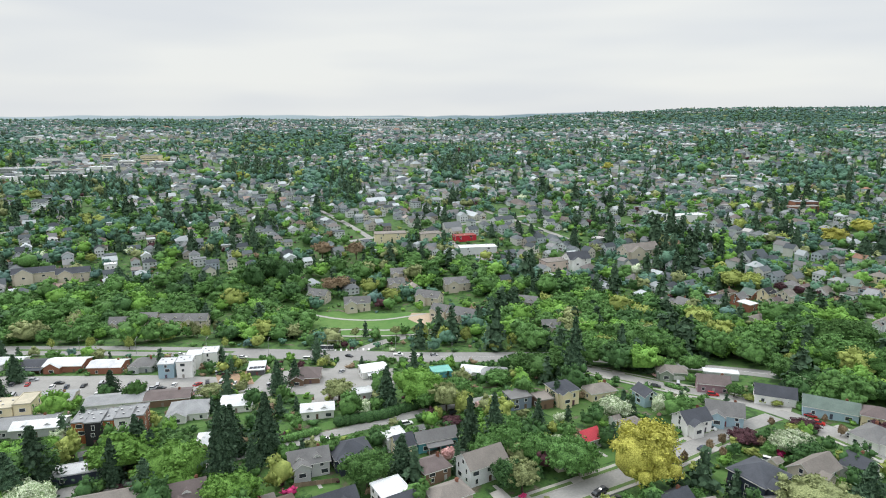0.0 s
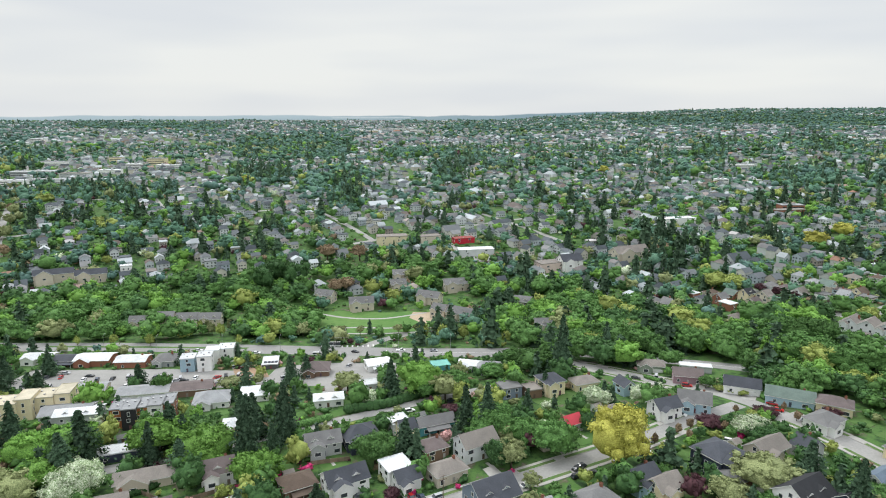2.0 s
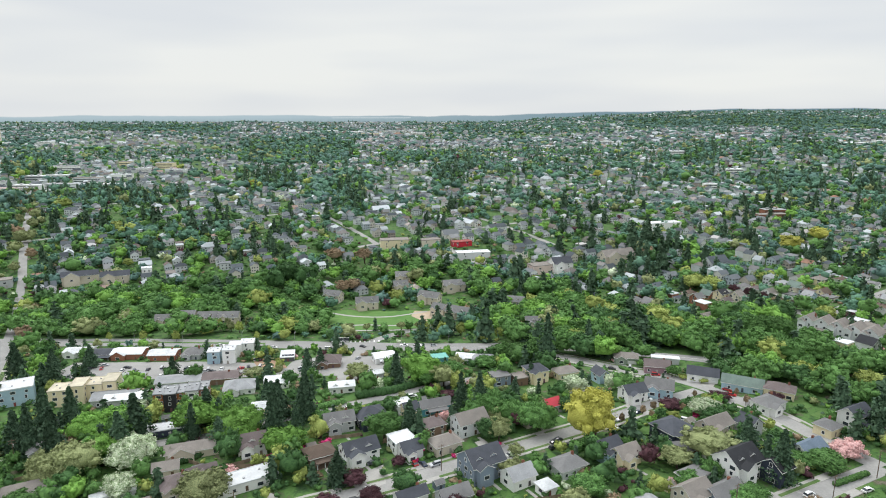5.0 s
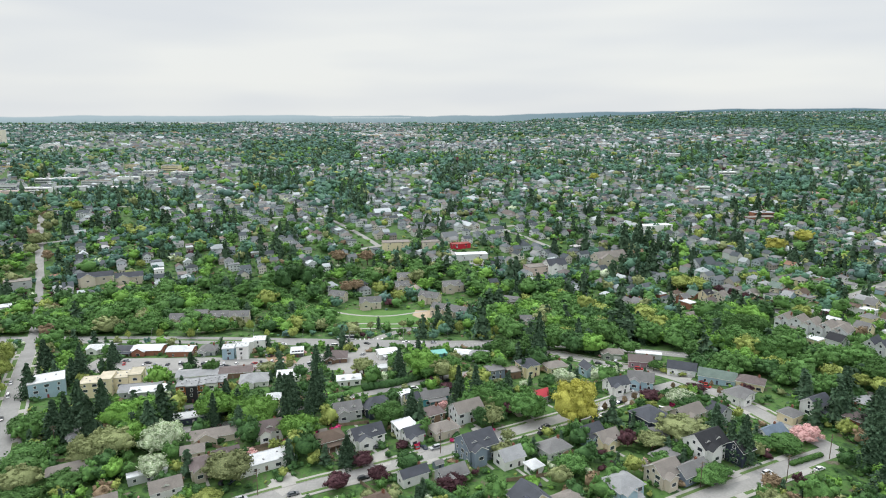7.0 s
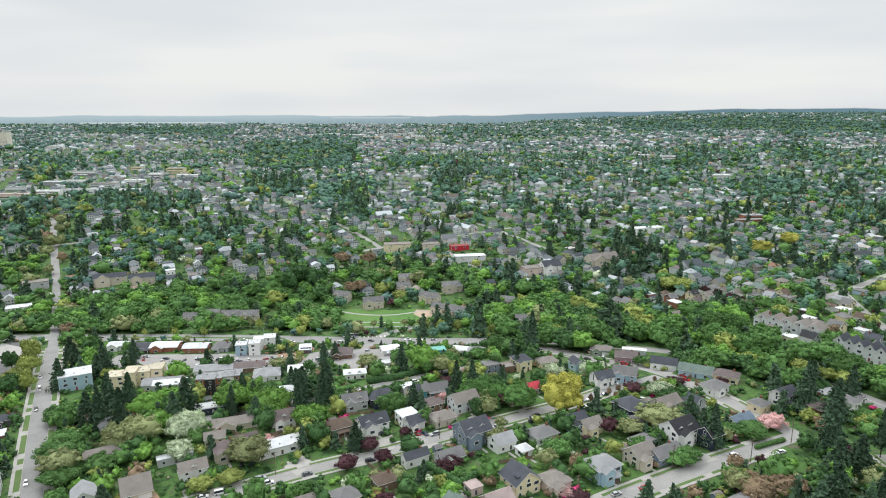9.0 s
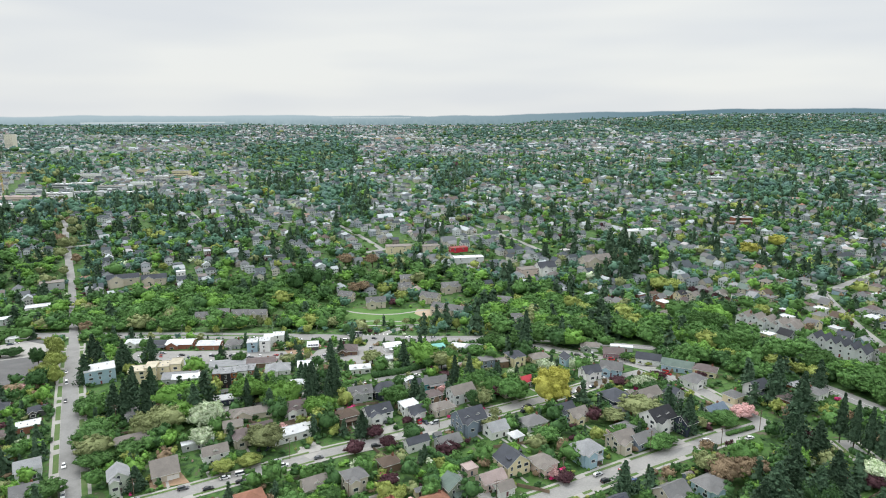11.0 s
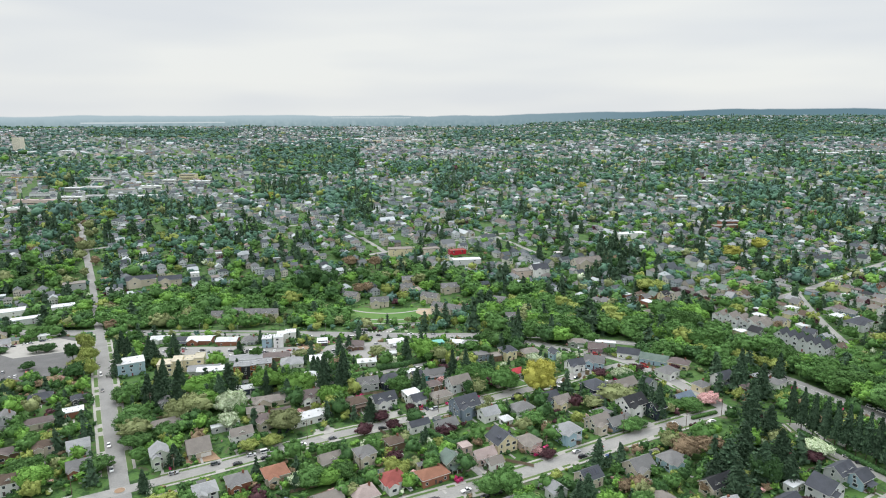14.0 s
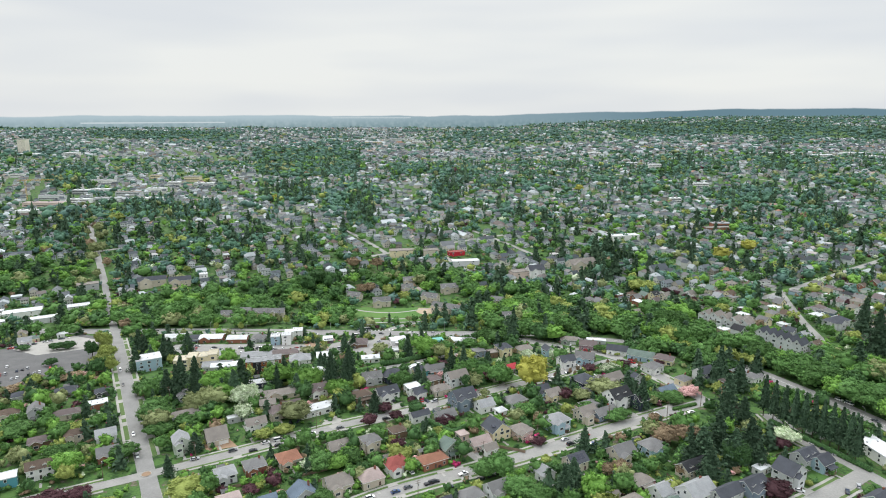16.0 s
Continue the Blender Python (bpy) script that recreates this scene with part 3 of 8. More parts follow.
def tree(kind, tint, x, y, high, wide, where="in a garden among houses"):
    """One tree: a tapered trunk with limbs and a leafy crown."""
    i = len(TREES)
    TREES.append((x, y, wide))
    needle = kind in ("conifer", "bare_pine")
    if y > 480 and not needle:
        wide *= 0.74
    if y > 300:
        kind = {"round": "hill", "big": "hill", "conifer": "hill_conifer"}.get(kind, kind)
    if kind == "bush":
        ob = thing("shrub", x, y, i * 77 % 360, 0, f"rounded {WORDS[tint]} shrub {where}", "shrub", "", (wide, wide, high))
    else:
        ob = thing("conifer_tree" if needle else "broadleaf_tree", x, y, i * 77 % 360, 0,
                   (f"tall {WORDS[tint]} conifer {where}" if needle else f"{WORDS[tint]} deciduous tree {where}"), "tree", "", (wide * (1.12 if needle else 1.16), wide * (1.12 if needle else 1.16), high))
        part("trunk", TRUNKS["needle" if needle else "broad"][i % (2 if needle else 3)], ob)
    c = part("crown", CROWNS[kind][(YELLOW_FORM if tint == "yellow" else i) % len(CROWNS[kind])], ob)
    c.material_slots[0].link = "OBJECT"
    c.material_slots[0].material = FOL[tint]
    return ob


# ---- houses ----
ROOF_WORD = {"gable": "gabled", "hip": "hipped", "flat": "flat", "shed": "sloping"}
HOUSES, LAWNS = [], []


def window_mesh(w, h):
    """A frame round a recessed pane; a frame alone and a pane alone for the nearer houses."""
    a, b, t = w / 2, h / 2, 0.13

    def ring(x, z, y):
        return [(-x, y, -z), (x, y, -z), (x, y, z), (-x, y, z)]
    v = ring(a + t, b + t, 0) + ring(a + t, b + t, -0.07) + ring(a, b, -0.07) + ring(a, b, -0.02)
    f = [(4 * r + k, 4 * r + (k + 1) % 4, 4 * r + 4 + (k + 1) % 4, 4 * r + 4 + k) for r in range(3) for k in range(4)]
    g, both, p = Geo(), Geo(), Geo()
    g.solid(v, f)
    both.solid(v, f)
    both.f.append((12, 13, 14, 15))
    both.s.append(1)
    p.box(-a, -0.03, -b, a, -0.006, b)
    return g.mesh("window", TRIM), p.mesh("pane", GLASS), both.mesh("window", TRIM, GLASS)


WINDOWS = {"s": window_mesh(1.1, 1.3), "w": window_mesh(2.1, 1.4), "t": window_mesh(0.9, 1.7)}
_g = Geo()
_g.box(-0.5, -0.05, 0, 0.5, 0, 2.05)
DOOR = _g.mesh("door", DOOR_PAINT)
_g = Geo()
_g.box(-2.4, -0.05, 0, 2.4, 0, 2.2)
for _k in range(4):
    _g.box(-2.3, -0.08, 0.1 + 0.53 * _k, 2.3, -0.05, 0.55 + 0.53 * _k)
GARAGE = _g.mesh("garage_door", TRIM)
_g = Geo()
_g.box(-0.45, -0.35, -2.5, 0.45, 0.35, 1.1)
_g.box(-0.52, -0.42, 0.9, 0.52, 0.42, 1.1)
_g.box(-0.2, -0.2, 1.1, 0.2, 0.2, 1.35)
CHIMNEY = _g.mesh("chimney", BRICK)
_g = Geo()
_g.box(-0.6, -0.45, -0.02, 0.6, 0.45, 0.1)
SKYLIGHT = _g.mesh("skylight", LAMP_CLEAR)
_g = Geo()
_g.box(-0.35, -0.35, 0, 0.35, 0.35, 0.45)
VENT = _g.mesh("roof_vent", METAL)


def roof_geo(w, d, h, kind, rise, over, thick=0.28):
    """A roof in local axes, ridge along x; returns the geometry and the ridge height."""
    g = Geo()
    a, b = w / 2 + over, d / 2 + over
    if kind == "flat":
        g.box(-a, -b, h, a, b, h + 0.3)
        for x0, y0, x1, y1 in ((-a, -b, a, -b + 0.25), (-a, b - 0.25, a, b), (-a, -b + 0.25, -a + 0.25, b - 0.25), (a - 0.25, -b + 0.25, a, b - 0.25)):
            g.box(x0, y0, h + 0.3, x1, y1, h + 0.5)
        return g, h + 0.4
    if kind == "shed":
        g.solid([(-a, -b, h), (a, -b, h), (a, b, h + rise), (-a, b, h + rise), (-a, -b, h + thick), (a, -b, h + thick), (a, b, h + rise + thick), (-a, b, h + rise + thick)],
                [(3, 2, 1, 0), (4, 5, 6, 7), (0, 1, 5, 4), (1, 2, 6, 5), (2, 3, 7, 6), (3, 0, 4, 7)])
        for k in range(2, 6):
            g.s[k] = 1
        return g, h + rise / 2
    drop = rise * over / (d / 2)
    e, top = h - drop, h + rise
    if kind == "gable":
        ends = [[(x, -b, e + 0.02), (x, b, e + 0.02), (x, 0, top + 0.02), (x, -b, e + thick), (x, b, e + thick), (x, 0, top + thick)] for x in (-a, a)]
        g.solid(ends[0] + ends[1], [(3, 9, 11, 5), (10, 4, 5, 11), (0, 2, 8, 6), (1, 7, 8, 2), (0, 6, 9, 3), (7, 1, 4, 10), (0, 3, 5, 2), (2, 5, 4, 1), (6, 8, 11, 9), (8, 7, 10, 11)])
        for k in range(4, 10):
            g.s[k] = 1
        return g, top
    k = max(0.3, a - b)
    lo = [(-a, -b, e), (a, -b, e), (a, b, e), (-a, b, e)]
    hi = [(x, y, z + thick) for x, y, z in lo]
    r = [(-k, 0, top + thick), (k, 0, top + thick)]
    g.solid(lo + hi + r, [(3, 2, 1, 0), (0, 1, 5, 4), (1, 2, 6, 5), (2, 3, 7, 6), (3, 0, 4, 7), (4, 5, 9, 8), (6, 7, 8, 9), (5, 6, 9), (7, 4, 8)])
    for k in range(1, 5):
        g.s[k] = 1
    return g, top


def wing(ob, w, d, h, kind, rise, wall, roof, at=(0, 0, 0), cross=False, over=0.5, names=("wall", "roof")):
    """A block of walls with its roof. cross: the ridge runs along y."""
    turn = math.pi / 2 if cross else 0.0
    lw, ld = (d, w) if cross else (w, d)
    g = Geo()
    g.box(-lw / 2, -ld / 2, -2.2, lw / 2, ld / 2, h)
    if kind == "gable":
        for s in (-1, 1):
            x = s * lw / 2
            g.solid([(x, -ld / 2, h), (x, ld / 2, h), (x, 0, h + rise), (x - s * 0.2, -ld / 2, h), (x - s * 0.2, ld / 2, h), (x - s * 0.2, 0, h + rise)],
                    [(0, 1, 2), (3, 5, 4), (0, 2, 5, 3), (1, 4, 5, 2)])
    elif kind == "shed":
        g.solid([(-lw / 2, -ld / 2, h - 0.01), (lw / 2, -ld / 2, h - 0.01), (lw / 2, ld / 2, h - 0.01), (-lw / 2, ld / 2, h - 0.01), (lw / 2, ld / 2, h + rise), (-lw / 2, ld / 2, h + rise)],
                [(2, 3, 5, 4), (0, 3, 5), (1, 4, 2)])
    part(names[0], g.mesh("wall", wall_mat(wall)), ob, "", at, turn)
    rg, top = roof_geo(lw, ld, h, kind, rise, over)
    part(names[1], rg.mesh("roof", roof_mat(roof), TRIM), ob, "", at, turn)
    return top


def add_window(ob, key, x, y, z, turn):
    frame_mesh, pane_mesh, both = WINDOWS[key]
    if ob.location.y > 120:
        part("window", both, ob, "", (x, y, z), turn)
        return
    wdw = part("window", frame_mesh, ob, "", (x, y, z), turn)
    part("pane", pane_mesh, wdw, "dark reflecting glass")


def windows_round(ob, w, d, h, seed, sides="swe", gable=None, most=5):
    """Rows of windows on the walls, storey by storey, and a door on the south side."""
    floors = max(1, round(h / 3.0))
    rnd = random.Random(seed)
    for f in range(floors):
        z = 1.65 + f * 2.8
        if z + 0.9 > h:
            z = h - 1.0
        for side in sides:
            run = w if side in "sn" else d
            n = min(most, max(1, int((run - 1.6) / 3.4)))
            for i in range(n):
                u = -run / 2 + run * (i + 0.5 + rnd.uniform(-0.1, 0.1)) / n
                key = rnd.choice("sswt")
                if side == "s":
                    if f == 0 and i == n // 2:
                        part("door", DOOR, ob, "", (u, -d / 2 - 0.005, 0.25))
                        continue
                    add_window(ob, key, u, -d / 2 - 0.004, z, 0.0)
                elif side == "w":
                    add_window(ob, key, -w / 2 - 0.004, u, z, -math.pi / 2)
                elif side == "e":
                    add_window(ob, key, w / 2 + 0.004, u, z, math.pi / 2)
    if gable:
        add_window(ob, "s", *gable)


def house(x, y, w, d, h=3.4, roof="hip", tint="grey", wall="pale_grey", turn=TURN, rise=None, cross=False, extra="", place="on a garden plot"):
    """A dwelling. extra: c chimney, k skylights, p porch, g garage door, d dormer, s solar panels, x a cross wing, v vents on a flat roof."""
    i = len(HOUSES)
    HOUSES.append((x, y, max(w, d) / 2))
    if not extra and roof in ("gable", "hip") and w > 8:
        extra = ("x", "c", "xc", "p", "d" if roof == "gable" and not cross else "x", "xk")[i % 6]
    if roof != "flat" and h < 7:
        h = round(h * 1.13, 2)
    floors = {1: "one-storey", 2: "two-storey", 3: "three-storey"}.get(max(1, round(h / 3.0)), "tall")
    ob = thing("house", x, y, turn, 0.25, f"{floors} {wall.replace('_', ' ')} house, {tint.replace('_', ' ')} {ROOF_WORD[roof]} roof, {place}", "house")
    rise = rise if rise is not None else {"gable": 0.36, "hip": 0.25, "shed": 0.1, "flat": 0.0}[roof] * (w if cross else d)
    top = wing(ob, w, d, h, roof, rise, wall, tint, cross=cross, over=0.25 if roof == "flat" else 0.55)
    gable = None
    if roof == "gable" and rise > 2.0:
        gable = (0, -d / 2 - 0.004, h + 0.7, 0.0) if cross else (-w / 2 - 0.004, 0, h + 0.7, -math.pi / 2)
    sides = ""
    for side, a in (("s", -90), ("w", 180), ("e", 0)):
        if math.cos(radians(a + turn)) * -x + math.sin(radians(a + turn)) * (-120 - y) > 12:
            sides += side
    windows_round(ob, w, d, h, i, sides, gable, 5 if y < 170 else 3 if y < 260 else 2)
    if "x" in extra:
        cw = w * 0.42
        wing(ob, cw, 2.6, h, "gable", cw * 0.3, wall, tint, (-w * 0.22, -d / 2 - 1.28, 0), True, 0.4)
        add_window(ob, "w", -w * 0.22, -d / 2 - 2.59, h * 0.55, 0.0)
    if "c" in extra:
        part("chimney", CHIMNEY, ob, "red brick chimney", (w * 0.28, d * 0.12, top - rise * 0.2))
    if "k" in extra:
        for s in (-0.22, 0.08):
            sk = part("skylight", SKYLIGHT, ob, "", (w * s, -d * 0.22, h + rise * 0.5 + 0.3))
            sk.rotation_euler = (math.atan2(rise, d / 2) if roof == "gable" and not cross else 0, 0, 0)
    if "d" in extra:
        for s in ((-0.25, 0.2) if w > 11 else (0.0,)):
            wing(ob, 2.2, 2.6, h + rise * 0.42, "gable", 0.8, wall, tint, (w * s, -d * 0.22, 0), True, 0.25, ("dormer_wall", "dormer_roof"))
            add_window(ob, "s", w * s, -d * 0.22 - 1.304, h + rise * 0.42 - 0.75, 0.0)
    if "p" in extra:
        g = Geo()
        g.box(-w * 0.3, -d / 2 - 2.4, -1.2, w * 0.3, -d / 2, 0.3)
        g.box(-0.9, -d / 2 - 3.2, -1.2, 0.9, -d / 2 - 2.4, 0.0)
        part("porch_floor", g.mesh("porch_floor", WOOD), ob)
        for s in (-1, 0, 1):
            g = Geo()
            g.box(-0.12, -0.12, 0.3, 0.12, 0.12, 2.8)
            part("porch_post", g.mesh("porch_post", TRIM), ob, "", (s * (w * 0.3 - 0.2), -d / 2 - 2.2, 0))
        g = Geo()
        a, y0, y1 = w * 0.33, -d / 2 - 2.8, -d / 2 - 0.01
        g.solid([(-a, y0, 2.75), (a, y0, 2.75), (a, y1, 3.35), (-a, y1, 3.35), (-a, y0, 2.95), (a, y0, 2.95), (a, y1, 3.6), (-a, y1, 3.6)],
                [(3, 2, 1, 0), (4, 5, 6, 7), (0, 1, 5, 4), (1, 2, 6, 5), (2, 3, 7, 6), (3, 0, 4, 7)])
        part("porch_roof", g.mesh("porch_roof", roof_mat(tint)), ob)
    if "g" in extra:
        part("garage_door", GARAGE, ob, "white panelled garage door", (w * 0.25, -d / 2 - 0.012, 0.0))
    if "s" in extra:
        for k in range(4):
            g = Geo()
            g.box(-0.85, -1.4, 0, 0.85, 1.4, 0.08)
            sp = part("solar_panel", g.mesh("solar_panel", SOLAR), ob, "dark blue solar panel", (-w * 0.3 + 1.9 * k, -d * 0.24, h + rise * 0.5 + 0.36))
            sp.rotation_euler = (math.atan2(rise, d / 2) if rise and not cross else 0, 0, 0)
    if "v" in extra:
        for k in range(3):
            part("roof_vent", VENT, ob, "small metal roof vent", (-w * 0.3 + w * 0.28 * k, d * 0.18 * (-1) ** k, h + 0.29))
    return ob


# ---- cars ----


def car_meshes(kind):
    long = {"sedan": 4.6, "suv": 4.7, "van": 5.0, "pickup": 5.4, "bus": 12.0}[kind]
    low = [(-0.5, 0.32), (-0.5, 0.78), (-0.47, 0.92), (0.30, 0.95), (0.47, 0.80), (0.5, 0.62), (0.5, 0.32)]
    top = {"sedan": [(-0.44, 0.92), (-0.27, 1.40), (0.04, 1.44), (0.24, 0.95)], "suv": [(-0.48, 0.92), (-0.43, 1.62), (0.06, 1.68), (0.24, 0.95)],
           "van": [(-0.49, 0.92), (-0.47, 1.86), (0.22, 1.90), (0.40, 0.95)], "bus": [(-0.495, 0.92), (-0.495, 2.9), (0.49, 2.9), (0.495, 0.95)], "pickup": [(-0.06, 0.92), (-0.02, 1.70), (0.16, 1.72), (0.28, 0.95)]}[kind]

    def hull(profile, w0, w1):
        g, n = Geo(), len(profile)
        zs = [z for _, z in profile]
        ws = [w0 + (w1 - w0) * (z - min(zs)) / (max(zs) - min(zs)) for z in zs]
        v = [(x * long, -w, z) for (x, z), w in zip(profile, ws)] + [(x * long, w, z) for (x, z), w in zip(profile, ws)]
        g.solid(v, [tuple(range(n - 1, -1, -1)), tuple(range(n, 2 * n))] + [(i, (i + 1) % n, n + (i + 1) % n, n + i) for i in range(n)])
        return g
    body = hull(low, 0.92, 0.86)
    glass = hull(top, 0.84, 0.62)
    x0, x1, z = top[1][0] * long, top[2][0] * long, max(top[1][1], top[2][1])
    lid = Geo()
    lid.box(x0 - 0.05, -0.64, z - 0.02, x1 + 0.05, 0.64, z + 0.05)
    wheel = Geo()
    wheel.tube((0, -0.11, 0), (0, 0.11, 0), 0.33, 0.33, 10)
    lamp = Geo()
    lamp.box(-0.04, -0.17, -0.07, 0.04, 0.17, 0.07)
    return long, body, glass, lid, wheel.mesh("wheel", TYRE), lamp


CARS = {}


def car(x, y, turn, paint="white", kind="sedan", where="parked at the kerb"):
    if (kind, paint) not in CARS:
        long, b, g, lid, wh, lm = car_meshes(kind)
        CARS[kind, paint] = (long, b.mesh("body", CAR[paint]), g.mesh("glasshouse", GLASS), lid.mesh("roof_panel", CAR[paint]), wh, lm.mesh("tail_light", LAMP_RED), lm.mesh("head_light", LAMP_CLEAR))
    long, b, g, lid, wh, tl, hl = CARS[kind, paint]
    ob = thing({"sedan": "car", "suv": "suv", "van": "van", "pickup": "pickup_truck", "bus": "bus"}[kind], x, y, turn, 0.10, f"{paint.replace('_', ' ')} {kind} {where}", "car", "parked vehicles")
    part("body", b, ob)
    part("glasshouse", g, ob, "dark tinted windows")
    part("roof_panel", lid, ob)
    for sx in (-0.31, 0.31):
        for sy in (-0.82, 0.82):
            part("wheel", wh, ob, "", (sx * long, sy, 0.33))
    for sy in (-0.66, 0.66) if y < 110 else ():
        part("tail_light", tl, ob, "", (-0.497 * long, sy, 0.80))
        part("head_light", hl, ob, "", (0.485 * long, sy, 0.70))
    return ob


def pole(x, y, high=11.0, turn=TURN):
    ob = thing("utility_pole", x, y, turn, 0, "weathered timber utility pole with cross arms", "utility pole", "street poles")
    g = Geo()
    g.tube((0, 0, -0.5), (0, 0, high), 0.17, 0.11, 8)
    part("post", g.mesh("post", WOOD), ob)
    for z in (high - 0.6, high - 1.8):
        g = Geo()
        g.box(-1.3, -0.06, z, 1.3, 0.06, z + 0.13)
        part("cross_arm", g.mesh("cross_arm", WOOD), ob)
    g = Geo()
    g.tube((0.3, 0.2, high - 3.2), (0.3, 0.2, high - 2.2), 0.25, 0.25, 8)
    part("transformer", g.mesh("transformer", METAL), ob, "grey transformer can")
    return ob


def street_lamp(x, y, turn, high=9.0):
    ob = thing("street_lamp", x, y, turn, 0, "tall grey metal street lamp with curved arm", "street lamp", "street lamps")
    g = Geo()
    g.tube((0, 0, -0.3), (0, 0, high - 0.8), 0.11, 0.08, 8)
    part("pole", g.mesh("pole", METAL), ob)
    g = Geo()
    g.tube((0, 0, high - 0.8), (0.8, 0, high - 0.1), 0.07, 0.06, 6)
    g.tube((0.8, 0, high - 0.1), (2.2, 0, high + 0.1), 0.06, 0.05, 6)
    part("arm", g.mesh("arm", METAL), ob)
    g = Geo()
    g.box(2.1, -0.16, high + 0.02, 2.9, 0.16, high + 0.16)
    part("lamp_head", g.mesh("lamp_head", METAL), ob)
    return ob


def traffic_signal(x, y, turn):
    ob = thing("traffic_signal", x, y, turn, 0, "grey mast-arm traffic signal over the road junction", "traffic signal", "signals")
    g = Geo()
    g.tube((0, 0, -0.3), (0, 0, 6.4), 0.14, 0.1, 8)
    part("pole", g.mesh("pole", METAL), ob)
    g = Geo()
    g.tube((0, 0, 6.0), (9, 0, 6.5), 0.09, 0.05, 6)
    part("mast_arm", g.mesh("mast_arm", METAL), ob)
    for u in (5.0, 8.4):
        g = Geo()
        g.box(u - 0.18, -0.15, 5.5, u + 0.18, 0.15, 6.6)
        part("signal_head", g.mesh("signal_head", TYRE), ob, "dark signal head")


def shed(x, y, turn, tint="grey", wall="tan"):
    ob = thing("garden_shed", x, y, turn, 0.1, f"small timber garden shed with {tint.replace('_', ' ')} gabled roof", "shed", "garden sheds")
    wing(ob, 3.6, 3.0, 2.3, "gable", 0.9, wall, tint, over=0.25)
    part("door", DOOR, ob, "", (0, -1.505, 0.05))
    return ob


def hedge(pts, wide, high, tint="deep", label="clipped dense green hedge along a garden"):
    rng = np.random.default_rng(len(HOUSES) + len(TREES))
    g = []
    for x, y in dense(pts, wide * 0.7):
        v, f = lumpy(ICO1, rng, 0.10)
        z = ground_z(x, y)
        g.append((v * np.array([wide * 0.62, wide * 0.62, high * 0.62]) + np.array([x, y, z + high * 0.5]), f))
        d = rng.normal(0, 1, (40, 3))
        d /= np.linalg.norm(d, axis=1)[:, None]
        d[:, 2] = abs(d[:, 2])
        g.append(leaf_cards(np.array([x, y, z + high * 0.5]) + d * np.array([wide * 0.62, wide * 0.62, high * 0.62]), d, 0.25, rng))
    v, q = join_arrays(g)
    TREES.extend((x, y, wide) for x, y in dense(pts, 3))
    return tagged(new("hedge", array_mesh("hedge", v, q, [FOL[tint]])), label, "hedge")


def fence(pts, high=1.7, label="weathered timber board fence between gardens"):
    """Posts and boards, each a part of its own."""
    ob = thing("fence", pts[0][0], pts[0][1], 0, 0, label, "fence")
    ox, oy, oz = ob.location
    post = Geo()
    post.box(-0.06, -0.06, -0.3, 0.06, 0.06, high + 0.1)
    pm = post.mesh("post", FENCE)
    d = dense(pts, 2.4)
    for (x0, y0), (x1, y1) in zip(d, d[1:]):
        a = math.atan2(y1 - y0, x1 - x0)
        L = math.hypot(x1 - x0, y1 - y0)
        z = ground_z((x0 + x1) / 2, (y0 + y1) / 2) - oz
        part("post", pm, ob, "", (x0 - ox, y0 - oy, z), a)
        b = Geo()
        b.box(0.06, -0.02, 0.05, L - 0.06, 0.02, high)
        b.box(0.06, -0.05, 0.3, L - 0.06, -0.02, 0.4)
        b.box(0.06, -0.05, high - 0.4, L - 0.06, -0.02, high - 0.3)
        part("panel", b.mesh("panel", FENCE), ob, "", (x0 - ox, y0 - oy, z), a)
    return ob

# ---- streets ----
CROSS = [(-146, 79, 15), (126, 221, 13), (163, 146, 14), (-286, 350, 18), (207, 66, 12)]
road([(-100, 0), (-134, 59), (-159, 102), (-202, 176), (-285, 322)], 4.2, True, 2.4, mat=ASPHALT_MID, breaks=CROSS)
road([(-285, 322), (-380, 485), (-392, 506)], 3.4, False, mat=ASPHALT_MID)
road([(-392, 506), (-469, 632), (-640, 920), (-793, 1185), (-1100, 1717)], 3.8, False, mat=ASPHALT)
KEEP.append((dense([(-400, 520), (-469, 632), (-640, 920)], 6), 12.0))
road([(-260, 20), (-180, 61), (-146, 79), (-104, 100), (-57, 127), (-26, 139), (12, 158), (38, 171), (69, 187), (99, 207), (126, 222)], 3.6, breaks=CROSS)
road([(-90, 20), (-43, 45), (-19, 60), (28, 79), (52, 90), (89, 110), (122, 126), (163, 146)], 4.0, breaks=CROSS)
road([(163, 146), (153, 169), (147, 190), (133, 222), (120, 241), (101, 255), (84, 272), (66, 290)], 4.0, breaks=CROSS)
road([(-130, 176), (-95, 190), (-67, 205), (-47, 215), (-16, 232), (5, 243), (34, 256)], 3.4, False)
road([(-52, 326), (-52, 295), (-58, 262)], 4.0, False)
road([(-620, 350), (-260, 352), (-190, 350), (-117, 342), (-45, 328), (0, 319), (40, 315), (60, 311)], 10.0, False, 2.0, "wide grey arterial road", ASPHALT_MID, True)
road([(60, 311), (90, 301), (140, 277), (166, 257), (187, 232), (212, 200), (228, 160), (238, 140), (250, 108), (262, 40)],
     5.5, False, 2.0, "wide grey arterial road", ASPHALT_MID, True)
road([(190, 128), (190, 102), (200, 83), (207, 66), (214, 40)], 3.6, breaks=CROSS)
road([(100, 8), (161, 39), (184, 52), (207, 66)], 4.0, breaks=CROSS)
road([(222, 476), (239, 400), (252, 345)], 3.4, False)
road([(240, 330), (282, 360), (338, 396), (399, 444), (467, 495), (560, 560), (760, 700)], 4.2, False)
road([(341, 400), (310, 315), (288, 229), (286, 200)], 3.4, False)
road([(24, 80), (17, 92), (8, 108)], 1.8, False)
